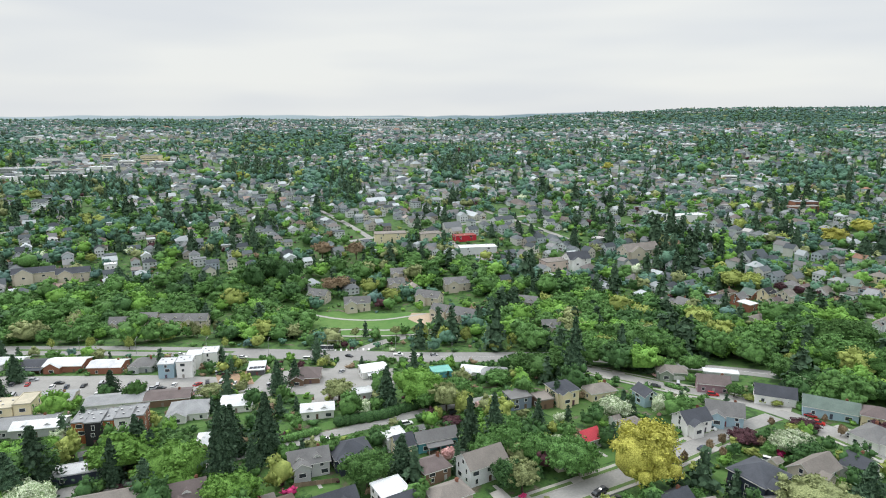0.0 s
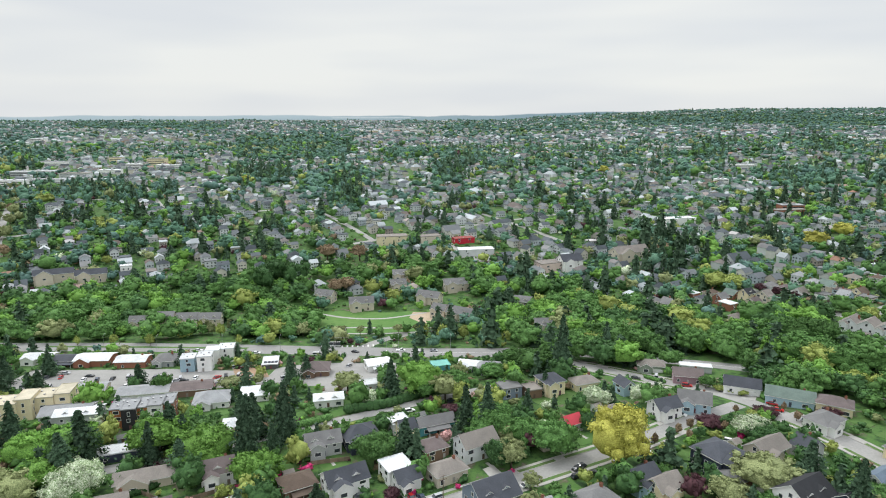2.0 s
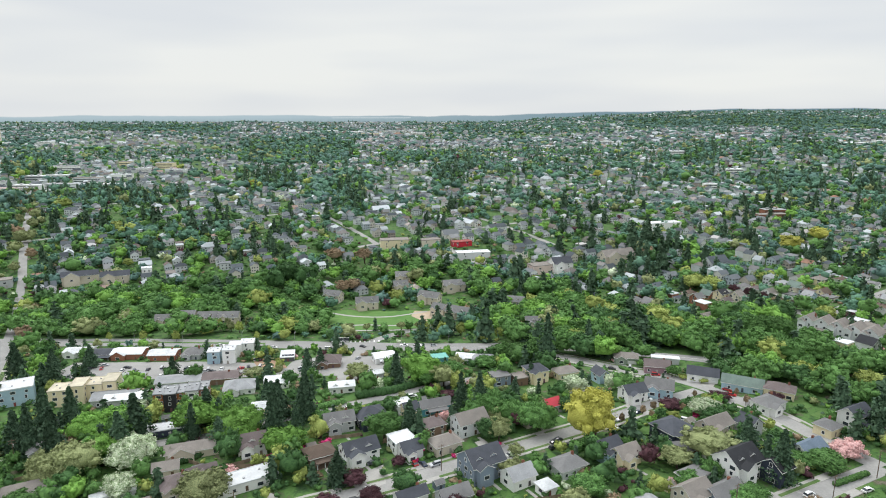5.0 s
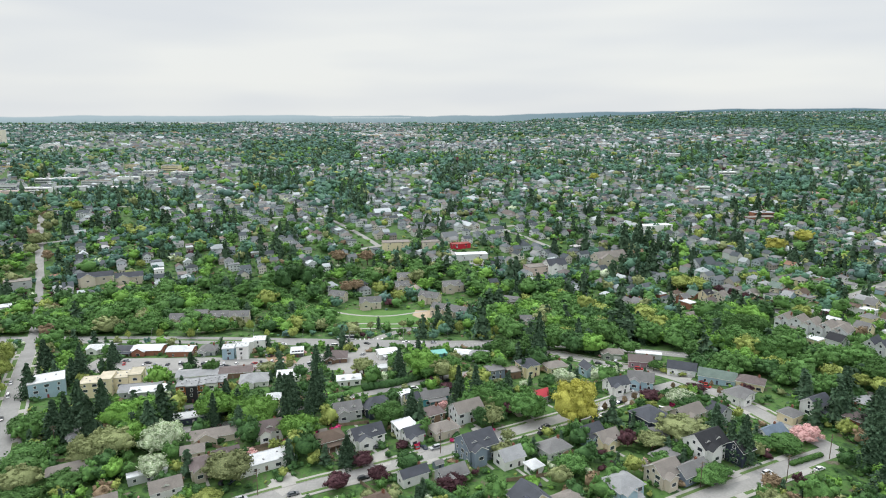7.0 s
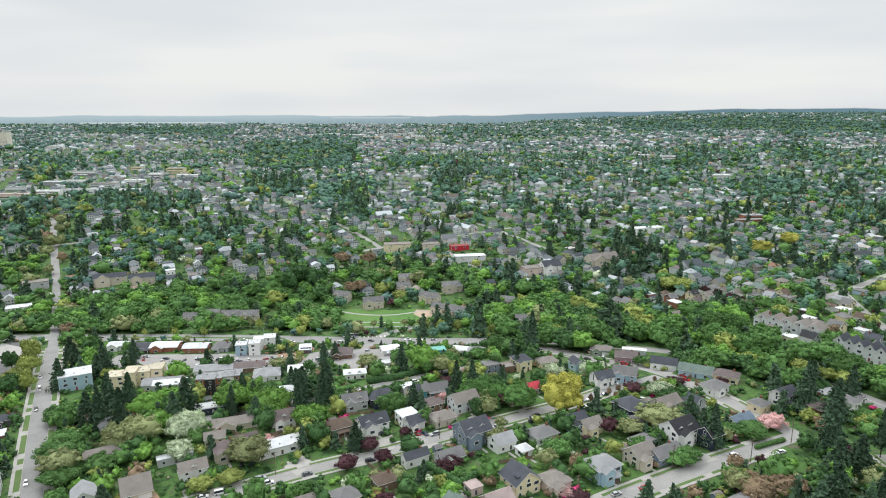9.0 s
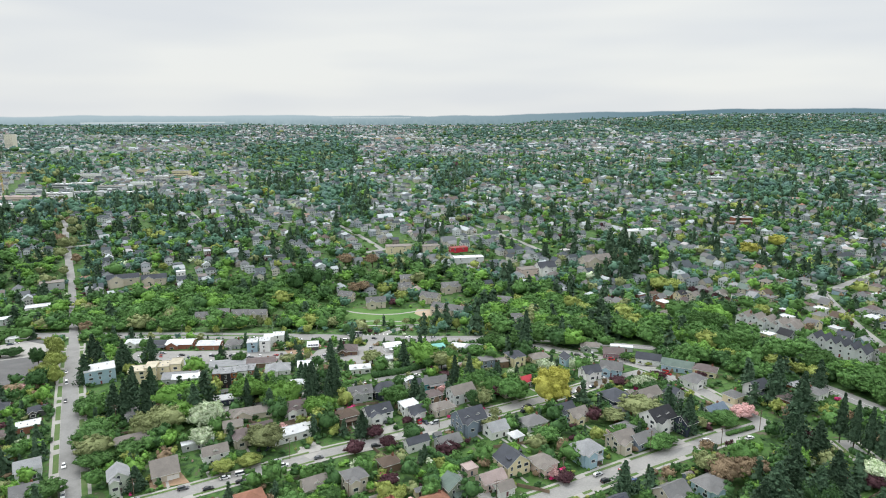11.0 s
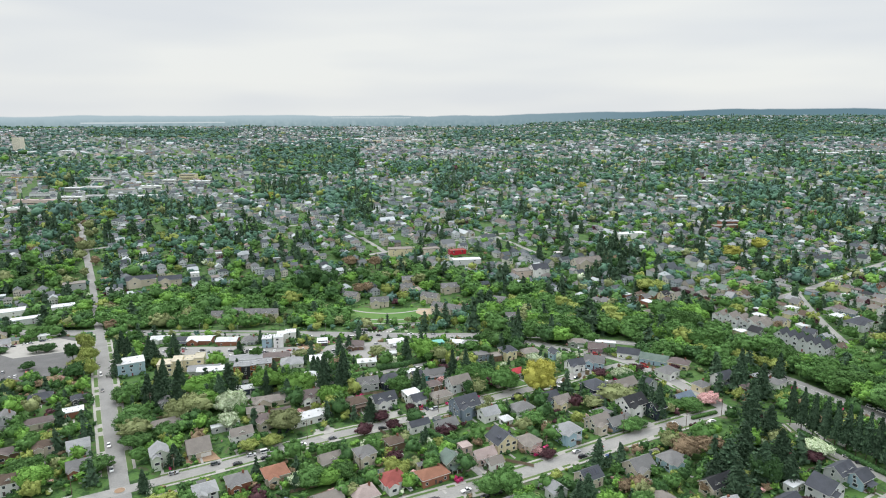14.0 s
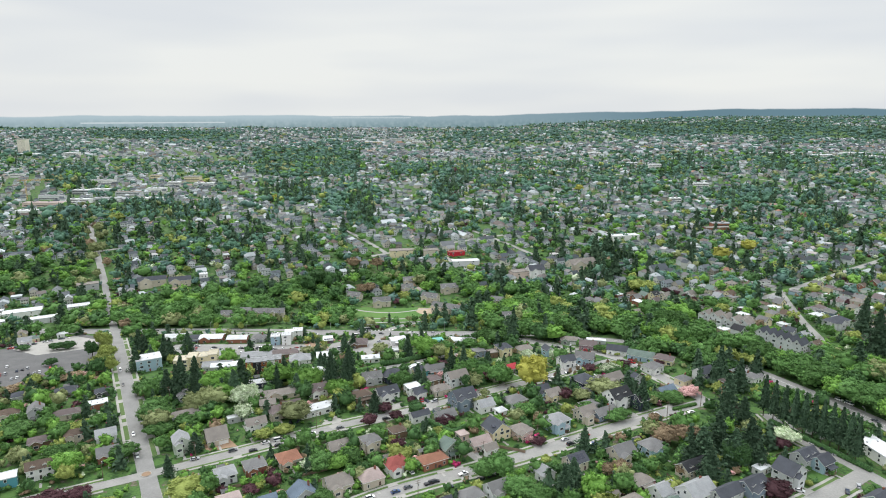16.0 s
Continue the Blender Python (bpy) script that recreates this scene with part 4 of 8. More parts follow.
road([(-52, 330), (-40, 356), (-20, 372)], 4.0, False)
LOT = [(-362, 282), (-326, 340), (-299, 326), (-256, 247), (-283, 187), (-340, 187)]
patch("car_park", LOT, 0.09, ASPHALT_DARK, "large grey car park with parked vehicles", "car park")
patch("car_park", [(-362, 290), (-330, 334), (-300, 318), (-285, 290), (-320, 265)], 0.13, CONCRETE, "pale gravel half of the car park", "car park")
FIELD = [(-98, 412), (-84, 380), (-50, 374), (-18, 377), (4, 396), (6, 416), (-10, 430), (-40, 426), (-64, 430), (-90, 432)]
patch("park_lawn", FIELD, 0.10, PARK_GRASS, "bright green mown park lawn", "lawn")
patch("ball_pitch", [(-22, 426), (-4, 424), (4, 404), (-6, 394), (-16, 400), (-24, 412)], 0.14, DIRT, "bare tan earth of a small ball pitch", "pitch")
for line in ([(-92, 426), (-70, 414), (-45, 410), (-28, 416), (-12, 424)], [(-88, 384), (-60, 392), (-40, 386), (-22, 388), (-6, 384), (4, 400)], [(-84, 378), (-40, 372), (0, 376)]):
    strip("park_path", rounded(line), 1.3, -1.3, 0.15, CONCRETE, "pale winding park path", "path")
COURTS = [[(-222, 262), (-224, 299), (-150, 299), (-97, 291), (-93, 264)], [(-91, 262), (-90, 296), (-72, 306), (-24, 300), (-22, 264)]]
for ring in COURTS:
    patch("forecourt", ring, 0.06, ASPHALT, "worn grey paved court between low houses", "drive")
strip("median", rounded([(-250, 352), (-190, 350), (-120, 343)]), 1.6, -1.6, 0.25, LAWN, "planted grass median in the arterial road", "verge")
for k in range(7):
    strip("crossing_bar", [(-62 + 3.2 * k, 345), (-61.4 + 3.2 * k, 340)], 0.5, -0.5, 0.115, PAINT_LINE, "white painted crossing bar", "marking", 0.003)
strip("stop_line", [(-66, 322), (-64, 334)], 0.3, -0.3, 0.115, PAINT_LINE, "white painted stop line", "marking", 0.003)
strip("stop_line", [(-32, 319), (-33, 330)], 0.3, -0.3, 0.115, PAINT_LINE, "white painted stop line", "marking", 0.003)


def ring_island(x, y):
    ob = thing("traffic_circle", x, y, 0, 0.05, "small round planted traffic circle with concrete rim", "traffic circle")
    g = Geo()
    g.prism([(2.6 * math.cos(k * math.tau / 20), 2.6 * math.sin(k * math.tau / 20)) for k in range(20)], -0.1, 0.25)
    part("rim", g.mesh("rim", CONCRETE), ob)
    g = Geo()
    g.prism([(2.2 * math.cos(k * math.tau / 20), 2.2 * math.sin(k * math.tau / 20)) for k in range(20)], 0.2, 0.4)
    part("soil", g.mesh("soil", RUBBLE), ob)


ring_island(-146, 79)
traffic_signal(-64, 320, 80)
traffic_signal(-34, 338, -100)
traffic_signal(-66, 342, -10)

# ---- houses near the camera's way ----
house(102.1, 37.1, 9.1, 7.3, 3.6, "gable", "green", "teal")
house(-32.1, 37.6, 10.9, 8.2, 3.6, "hip", "grey", "cream")
house(194.5, 38.0, 12.7, 9.1, 4, "gable", "slate", "pale_blue")
house(87.0, 39.9, 10.9, 8.2, 3.6, "hip", "tan", "tan")
house(-12.5, 40.7, 10.9, 8.2, 3.6, "hip", "brown", "tan")
house(2.5, 41.6, 10.0, 8.2, 3.6, "gable", "slate", "white")
house(129.5, 43.9, 14.6, 7.3, 4.6, "gable", "slate", "grey", extra="k")
house(116.7, 45.5, 14.6, 10.9, 5.0, "gable", "pale_grey", "white", extra="c")
house(-77.0, 48.1, 9.1, 8.2, 3.6, "gable", "blue", "slate_blue")
house(103.6, 48.8, 10.9, 8.2, 3.6, "gable", "pale_grey", "white")
house(15.9, 49.2, 10.9, 8.2, 3.4, "hip", "grey", "tan")
house(144.0, 49.6, 12.7, 8.2, 4.8, "gable", "slate", "slate_blue", extra="xd")
house(-94.8, 51.3, 10.0, 8.2, 3.4, "hip", "pinkish", "pink")
house(-61.4, 53.3, 11.8, 9.1, 3.8, "gable", "blue", "grey", cross=True)
house(28.5, 53.8, 10.0, 8.2, 3.8, "gable", "grey", "pale_grey", extra="x")
house(95.3, 57.5, 10.0, 8.2, 3.4, "hip", "tan", "tan")
house(166.6, 60.5, 11.8, 10.0, 5.0, "gable", "slate", "pale_grey", cross=True, extra="x")
house(-46.7, 62.3, 11.8, 10.0, 3.8, "gable", "tan", "tan", extra="x")
house(52.5, 65.3, 7.3, 6.4, 3.6, "gable", "pale_grey", "white", cross=True)
house(-120.3, 66.3, 11.8, 8.2, 3.2, "hip", "tan", "tan")
house(156.9, 67.0, 8.2, 4.5, 3.0, "flat", "white", "white")
house(-31.7, 67.1, 10.9, 10.0, 3.6, "hip", "pinkish", "tan", extra="c")
house(123.6, 67.5, 14.6, 7.3, 4.0, "gable", "black", "tan")
house(187.5, 69.9, 9.1, 7.3, 4.0, "gable", "slate", "pale_blue", extra="p")
house(-210.1, 70.8, 8.2, 7.3, 5, "flat", "white", "teal")
house(-104.1, 72.7, 10.0, 9.1, 4.0, "hip", "pale_grey", "pale_grey", extra="x")
house(181.4, 74.0, 11.8, 8.2, 4.6, "gable", "slate", "grey", extra="d")
house(68.6, 74.1, 10.0, 8.2, 4.4, "gable", "slate", "tan", extra="s")
house(-20.2, 78.2, 10.9, 10.0, 3.6, "hip", "red", "white", extra="xc")
house(-198.6, 78.5, 11.8, 7.3, 5.4, "gable", "brown", "white", extra="d")
house(222.6, 80.1, 10.9, 27.3, 5, "flat", "white", "white", turn=8, extra="v", place="behind tall conifers")
house(-91.6, 80.3, 10.0, 9.1, 3.8, "hip", "grey", "brick", extra="xc")
house(-1.9, 81.5, 13.7, 8.2, 3.4, "hip", "terracotta", "brick", extra="c")
house(93.8, 82.9, 11.8, 9.1, 3.8, "gable", "grey", "tan", extra="x")
house(-76.1, 87.1, 10.9, 10.0, 3.4, "hip", "terracotta", "tan")
house(111.2, 88.0, 11.8, 9.1, 4.0, "hip", "grey", "pale_blue", extra="xc")
house(27.6, 90.7, 7.3, 5.5, 3.0, "gable", "tan", "white")
house(6.7, 91.1, 9.1, 8.2, 4.6, "gable", "green", "sage", cross=True, extra="p")
house(-173.2, 94.7, 10.0, 8.2, 3.6, "gable", "grey", "brick", extra="xc")
house(22.6, 96.9, 10.9, 7.3, 3.4, "gable", "pinkish", "pink")
house(-51.6, 97.3, 10.9, 8.2, 3.4, "gable", "tan", "tan")
house(-35.1, 97.6, 9.1, 8.2, 6.2, "hip", "grey", "tan", extra="x")
house(-137.5, 102.5, 8.2, 9.1, 6.0, "gable", "pale_grey", "pale_green", cross=True)
house(14.0, 107.0, 5.5, 5.5, 3.0, "flat", "pinkish", "pink")
house(32.5, 108.2, 11.8, 10.9, 5.0, "gable", "slate", "cream", cross=True, extra="ks")
house(46.1, 108.7, 10.0, 9.1, 3.6, "hip", "tan", "pink", extra="x")
house(-217.5, 110.5, 13.7, 7.3, 3, "hip", "purple", "brown")
house(-201.2, 112.6, 9.1, 7.3, 5.2, "hip", "brown", "tan", extra="x")
house(-122.4, 112.7, 10.9, 12.7, 3.0, "gable", "tan", "tan", extra="g")
house(-21.8, 112.9, 8.2, 7.3, 3.4, "hip", "brown", "brown")
house(-183.9, 113.5, 10.0, 8.2, 4.2, "gable", "pale_grey", "pale_grey", extra="x")
house(66.7, 115.7, 11.8, 10.0, 5.4, "hip", "pale_grey", "pale_blue", extra="xp")
house(-103.6, 123.9, 10.9, 7.3, 4.6, "gable", "tan", "white", extra="d")
house(85.2, 125.6, 10.9, 9.1, 4.4, "gable", "tan", "tan", extra="x")
house(95.9, 127.0, 13.7, 7.3, 3.4, "gable", "grey", "slate_blue", extra="c")
house(-10.1, 130.2, 10.9, 5.5, 3.6, "gable", "slate", "white")
house(4.8, 130.6, 10.9, 7.3, 3.0, "gable", "grey", "grey")
house(37.4, 134.6, 5.5, 5.5, 2.8, "hip", "white", "white")
house(-116.6, 136.8, 14.6, 3.6, 3.2, "flat", "white", "grey")
house(119.9, 138.5, 7.3, 8.2, 5.6, "gable", "black", "navy")
house(90.7, 138.7, 12.7, 5.5, 3.0, "shed", "grey", "grey")
house(-95.6, 140.5, 10.0, 9.1, 4.6, "hip", "purple", "tan", extra="xc")
house(28.3, 141.2, 10.0, 8.2, 3.6, "gable", "pale_grey", "white", extra="c")
house(-149.3, 141.5, 18, 7, 3.2, "hip", "tan", "grey")
house(-240.6, 141.8, 8.2, 9.1, 5.8, "gable", "grey", "grey", cross=True, extra="pc")
house(107.4, 141.9, 13.7, 10.9, 6.8, "gable", "black", "white", extra="xkd")
house(-258.3, 143.4, 10.9, 8.2, 3.2, "hip", "brown", "tan")
house(-223.7, 143.6, 14.6, 7.3, 3, "hip", "purple", "tan", extra="c")
house(-72.3, 145.1, 23, 9, 3.6, "flat", "white", "white", extra="v")
house(-88.2, 146.4, 10.0, 7.3, 4.6, "gable", "purple", "brick", extra="d")
house(15.3, 148.1, 13.7, 11.8, 6.2, "gable", "slate", "slate_blue", extra="xd")
house(47.3, 148.2, 11.8, 9.1, 3.2, "hip", "grey", "pale_grey", extra="c")
house(70.3, 153.4, 10.0, 7.3, 4.0, "gable", "tan", "cream")
house(-105.2, 154.4, 9.1, 6.4, 3.0, "gable", "tan", "tan", turn=20, rise=2)
house(140.6, 154.7, 12.7, 7.3, 3.4, "gable", "blue", "pale_grey", extra="c")
house(92.9, 157.1, 10.9, 8.2, 3.4, "hip", "grey", "brick", extra="c")
house(-212.0, 157.2, 10.9, 7.3, 3.5, "flat", "white", "brick", extra="v")
house(64.4, 158.1, 10.0, 8.2, 4.2, "gable", "slate", "pale_blue", extra="xc")
house(-47.7, 161.7, 10.9, 9.1, 3.8, "hip", "brown", "brown", extra="p")
house(-32.1, 162.6, 13.7, 9.1, 4.4, "gable", "slate", "white", extra="xd")
house(-12.1, 163.3, 8.2, 7.3, 3.6, "gable", "slate", "white", extra="x")
house(185.5, 167.4, 10.0, 7.3, 3.6, "hip", "purple", "brick", extra="c")
house(1.7, 167.8, 11.8, 8.2, 3.6, "hip", "tan", "tan", extra="c")
house(93.3, 168.2, 12.7, 11.8, 6.4, "hip", "slate", "navy", turn=30, extra="x")
house(-15.6, 168.9, 9.1, 9.1, 5.2, "flat", "white", "white")
house(-268.6, 169.4, 9.1, 7.3, 3.4, "hip", "slate", "grey")
house(-100.3, 170.3, 22, 8, 3.0, "gable", "tan", "tan", turn=20, rise=2)
house(-77.1, 170.4, 10.9, 9.1, 4.6, "gable", "purple", "white", turn=24, extra="dxc")
house(-163.9, 170.5, 8.2, 7.3, 3.6, "hip", "grey", "grey")
house(158.7, 172.6, 8.2, 7.3, 3.6, "hip", "grey", "cream", extra="c")
house(112.2, 173.0, 13.7, 8.2, 5.0, "gable", "tan", "tan", extra="x")
house(127.0, 174.3, 8.2, 7.3, 4.6, "gable", "slate", "grey", cross=True)
house(-219.7, 176.5, 8.2, 6.4, 3, "hip", "slate", "dark_grey")
house(-244.2, 178.5, 12.7, 7.3, 3, "hip", "slate", "pale_grey")
house(174.4, 180.2, 11.8, 8.2, 5.0, "gable", "slate", "white", extra="p")
house(-3.5, 183.2, 9.1, 8.2, 4.2, "hip", "purple", "brown", extra="c")
house(12.3, 183.4, 13.7, 9.1, 5.4, "gable", "tan", "pale_grey", extra="k")
house(40.1, 189.0, 10.0, 7.3, 3.4, "hip", "tan", "tan", turn=25)
house(-44.5, 189.4, 12.7, 8.2, 4.6, "gable", "grey", "grey", turn=20, extra="xdc")
house(-118.8, 189.6, 18, 7, 3.2, "flat", "white", "navy", turn=20, extra="v")
house(-174.5, 192.9, 8.2, 6.4, 3.0, "hip", "slate", "grey")
house(-31.4, 195.2, 12.7, 10.9, 4.4, "hip", "slate", "navy", turn=24, extra="xp")
house(146.6, 197.1, 12.7, 9.1, 3.6, "hip", "grey", "white", extra="xc")
house(-14.1, 200.7, 6.4, 7.3, 3.8, "gable", "slate", "cream", turn=26)
house(50.3, 201.5, 7.3, 6.4, 3.4, "gable", "scarlet", "grey", turn=30)
house(-2.8, 205.0, 14.6, 6.4, 3.6, "gable", "grey", "teal", turn=22)
house(-17.5, 206.4, 7.3, 8.2, 4.4, "flat", "white", "white", turn=26)
house(-84.1, 209.0, 8.2, 7.3, 3.6, "hip", "white", "cream", turn=12)
house(69.0, 211.5, 7.3, 6.4, 3.2, "hip", "tan", "pale_grey", turn=25)
house(90.5, 211.9, 10.9, 8.2, 4.4, "gable", "slate", "white", turn=20, extra="xc")
house(159.8, 212.2, 12.7, 9.1, 3.6, "hip", "purple", "cream", turn=-32, extra="c")
house(-129.6, 217.7, 5.5, 10.0, 9.2, "flat", "pale_grey", "black", turn=12, extra="v", place="in a modern terrace")
house(105.0, 218.1, 12.7, 9.1, 4.2, "gable", "grey", "pale_blue", turn=-20, extra="xc")
house(-135.3, 219.4, 5.5, 10.0, 8.6, "flat", "pale_grey", "rust", turn=12, extra="v", place="in a modern terrace")
house(-126.0, 221.1, 5.5, 10.0, 8.6, "flat", "pale_grey", "rust", turn=12, extra="v", place="in a modern terrace")
house(146.4, 221.1, 18, 8, 3.4, "gable", "green", "pale_blue", turn=-28)
house(-120.6, 221.7, 5.5, 10.0, 9.2, "flat", "pale_grey", "white", turn=12, extra="v", place="in a modern terrace")
house(-116.7, 225.1, 4.5, 10.0, 8.6, "flat", "pale_grey", "brick", turn=12, extra="v", place="in a modern terrace")
house(-156.1, 225.5, 18, 9, 3.2, "gable", "white", "grey", turn=12, rise=1.3)
house(-187.3, 226.2, 10.0, 10.0, 8.4, "flat", "cream", "cream", turn=12, extra="v", place="among cream flats")
house(-161.7, 226.9, 20, 11, 3.4, "gable", "pale_grey", "grey", turn=12, rise=1.6, extra="c")
house(-212.9, 228.4, 17, 13, 9, "flat", "white", "pale_blue", extra="v", place="at the street corner")
house(-180.7, 229.8, 6.4, 10.9, 9.6, "flat", "cream", "cream", turn=12, place="among cream flats")
house(-175.1, 234.3, 8.2, 10.0, 8.6, "flat", "cream", "cream", turn=12, extra="v", place="among cream flats")
house(-50.7, 236.2, 12.7, 7.3, 3.2, "gable", "white", "white", turn=12, rise=1.2)
house(133.4, 236.3, 14.6, 8.2, 3.4, "gable", "slate", "white", turn=-22, extra="g")
house(-168.0, 236.9, 6.4, 10.9, 9.6, "flat", "cream", "cream", turn=12, place="among cream flats")
house(40.4, 238.7, 6.4, 7.3, 4.0, "flat", "tan", "brown", turn=20)
house(82.1, 238.7, 6.4, 8.2, 4.2, "gable", "slate", "pale_blue", turn=20, cross=True)
house(30.2, 239.6, 9.1, 8.2, 5.0, "flat", "grey", "slate_blue", turn=20)
house(-104.2, 240.4, 15.3, 12.0, 3.0, "hip", "pale_grey", "white", turn=12)
house(49.1, 242.7, 10.0, 10.0, 6.0, "hip", "slate", "cream", turn=22, extra="x")
house(65.4, 247.1, 11.8, 8.2, 3.4, "hip", "tan", "cream", turn=20, extra="c")
house(-86.7, 247.3, 12.2, 10.8, 3.0, "gable", "white", "white", turn=12, rise=1.2, extra="c")
house(324.2, 251.4, 22, 14, 5, "flat", "tan", "tan", turn=30, extra="v")
house(-140.4, 251.8, 22.4, 10.6, 3.2, "gable", "pale_grey", "white", turn=12, rise=1.3, extra="c")
house(115.2, 251.9, 12.7, 7.3, 3.6, "gable", "purple", "mauve", turn=-14, extra="c")
house(-170.9, 255.2, 20.2, 10.6, 3.2, "gable", "pale_grey", "tan", turn=12, rise=1.3, extra="c")
house(-35.3, 255.2, 13.7, 6.4, 3.2, "flat", "white", "grey", turn=20)
house(-121.6, 255.9, 22.4, 10.6, 3.2, "gable", "purple", "brown", turn=12, rise=1.3)
house(125.0, 266.8, 14.6, 4.5, 3.2, "flat", "white", "grey", turn=-14)
house(104.3, 270.9, 12.7, 7.3, 3.4, "hip", "tan", "sage", turn=-12, extra="xg")
house(24.0, 276.8, 11.8, 7.3, 3.2, "hip", "pale_grey", "grey", turn=0)
house(14.5, 280.9, 10.9, 7.3, 3.4, "gable", "white", "white", turn=-15, rise=1.4)
house(-66.0, 283.7, 14.2, 12.0, 3.2, "hip", "purple", "brown", turn=6)
house(-1.1, 283.7, 9.1, 7.3, 3.2, "flat", "teal", "teal", turn=15)
house(324.6, 284.2, 20, 12, 5, "hip", "slate", "pale_grey", turn=30)
house(-34.2, 289.2, 12.2, 9.6, 3.4, "gable", "white", "white", turn=20, rise=1.2)
house(-137.5, 296.5, 7.3, 8.2, 7.6, "flat", "white", "pale_blue", turn=10, extra="v", place="in a modern group")
house(-128.4, 296.6, 7.3, 8.2, 8.6, "flat", "white", "white", turn=10, extra="v", place="in a modern group")
house(-94.3, 300.9, 8.2, 11.8, 3.0, "flat", "white", "dark_grey", turn=10, extra="s")
house(-172.9, 307.1, 16.4, 10.8, 3.6, "gable", "white", "brick", turn=3, rise=1.4)
house(-155.4, 309.1, 11.2, 10.8, 3.4, "hip", "grey", "grey", turn=3)
house(-211.3, 310.3, 16.4, 10.8, 3.4, "gable", "slate", "brown", turn=3, rise=1.4)
house(-129.3, 310.7, 7.3, 7.3, 8.2, "flat", "white", "white", turn=10, place="in a modern group")
house(-196.5, 311.4, 19.0, 11.9, 3.6, "gable", "white", "brick", turn=3, rise=1.4)
house(-230.6, 315.6, 16.4, 9.6, 3.4, "gable", "white", "white", turn=3, rise=1.2)
house(-123.4, 316.3, 8.2, 9.1, 8.2, "flat", "white", "white", turn=10, extra="v", place="in a modern group")
house(65.3, 364.7, 10.9, 9.1, 5.4, "gable", "grey", "tan", turn=0, extra="xd", place="beside the park")
house(-390.5, 385.4, 30, 10, 5, "flat", "white", "pale_grey", turn=30)
house(-210.3, 394.5, 13.7, 9.1, 5.4, "gable", "grey", "tan", turn=5, extra="xd", place="beside the park")
house(-163.7, 401.2, 14.6, 9.1, 5.4, "gable", "grey", "tan", turn=5, extra="xd", place="beside the park")
house(-180.1, 401.7, 14.6, 9.1, 5.4, "gable", "grey", "tan", turn=5, extra="xd", place="beside the park")
house(13.5, 402.5, 20, 10, 5.4, "gable", "grey", "tan", turn=-30, extra="xd", place="beside the park")
house(-197.6, 404.7, 12.7, 9.1, 5.4, "gable", "grey", "tan", turn=5, extra="xd", place="beside the park")
house(-423.7, 406.6, 34, 14, 6, "flat", "white", "white", turn=30, extra="v")
house(-1.5, 413.9, 10.9, 9.1, 5.4, "gable", "grey", "tan", turn=-30, extra="xd", place="beside the park")
house(-378.9, 428.8, 22, 12, 5, "flat", "white", "white", turn=30, extra="v")
house(60.4, 430.4, 12.7, 9.1, 5.4, "gable", "grey", "tan", turn=-20, extra="xd", place="beside the park")
house(-61.6, 435.7, 18, 10, 5.4, "gable", "grey", "tan", turn=10, extra="xd", place="beside the park")
house(-10.0, 447.2, 18, 10, 5.4, "gable", "grey", "tan", turn=-25, extra="xd", place="beside the park")
house(-92.4, 454.9, 14.6, 9.1, 5.4, "gable", "grey", "tan", turn=-20, extra="xd", place="beside the park")
house(10.6, 477.5, 20, 10, 5.4, "gable", "grey", "tan", turn=15, extra="xd", place="beside the park")
house(-37.1, 478.0, 12.7, 9.1, 5.4, "gable", "grey", "tan", turn=20, extra="xd", place="beside the park")
house(-402.4, 489.3, 22, 12, 7, "flat", "tan", "grey", turn=30, extra="v")
house(-301.5, 500.6, 24, 10, 6.5, "gable", "slate", "tan", turn=25, extra="x")
house(-333.8, 500.7, 30, 10, 6.5, "gable", "slate", "tan", turn=25, extra="x")
house(-36.4, 500.8, 12.7, 9.1, 5.4, "gable", "grey", "tan", turn=10, extra="xd", place="beside the park")
house(-280.7, 518.9, 9.1, 7.3, 7, "flat", "white", "white", turn=25, extra="v")
house(96.7, 524.3, 26, 14, 7, "flat", "tan", "pink", turn=20, extra="v", place="in a row of shops")
house(113.9, 526.8, 20, 14, 8, "gable", "slate", "white", turn=20, extra="x")
house(172.3, 545.1, 36, 14, 6, "gable", "tan", "tan", turn=25, extra="x")
house(31.5, 565.6, 34, 12, 5, "flat", "white", "pale_grey", turn=10, extra="v", place="beside a car park")
house(-50.9, 596.3, 30, 14, 8, "flat", "tan", "cream", turn=10, extra="v", place="in a row of shops")
house(20.7, 600.2, 21, 10, 4.6, "flat", "red", "red", turn=20, extra="v", place="beside a car park")
house(-13.1, 602.9, 22, 12, 6, "flat", "tan", "tan", turn=20, extra="v", place="in a row of shops")
house(257.9, 662.5, 40, 14, 7, "flat", "white", "white", turn=15, extra="v", place="on the hillside")
house(412.5, 720.1, 40, 12, 6, "flat", "tan", "brick", turn=10, extra="v", place="on the hillside")

for k in range(5):
    house(round(234.0 + 4.2 * k, 1), round(318.0 - 8.6 * k, 1), 9.2, 12.0, 6.0, "gable", "tan", "pale_grey", turn=-50, rise=3.2, cross=True, place="in a close row")
for k in range(6):
    house(round(251.0 + 2.4 * k, 1), round(256.0 - 6.0 * k, 1), 6.4, 12.0, 6.3, "gable", "slate", "pale_grey", turn=-52, rise=3.4, cross=True, place="in a close row")

# ---- trees near the way ----
tree("round", "blossom", 164.0, 35.4, 4, 3.5)
tree("round", "plum", 153.8, 47.0, 8, 7.7)
tree("round", "green", 45.9, 48.0, 9, 8.3)
tree("bush", "lime", 80.6, 48.4, 4, 4)
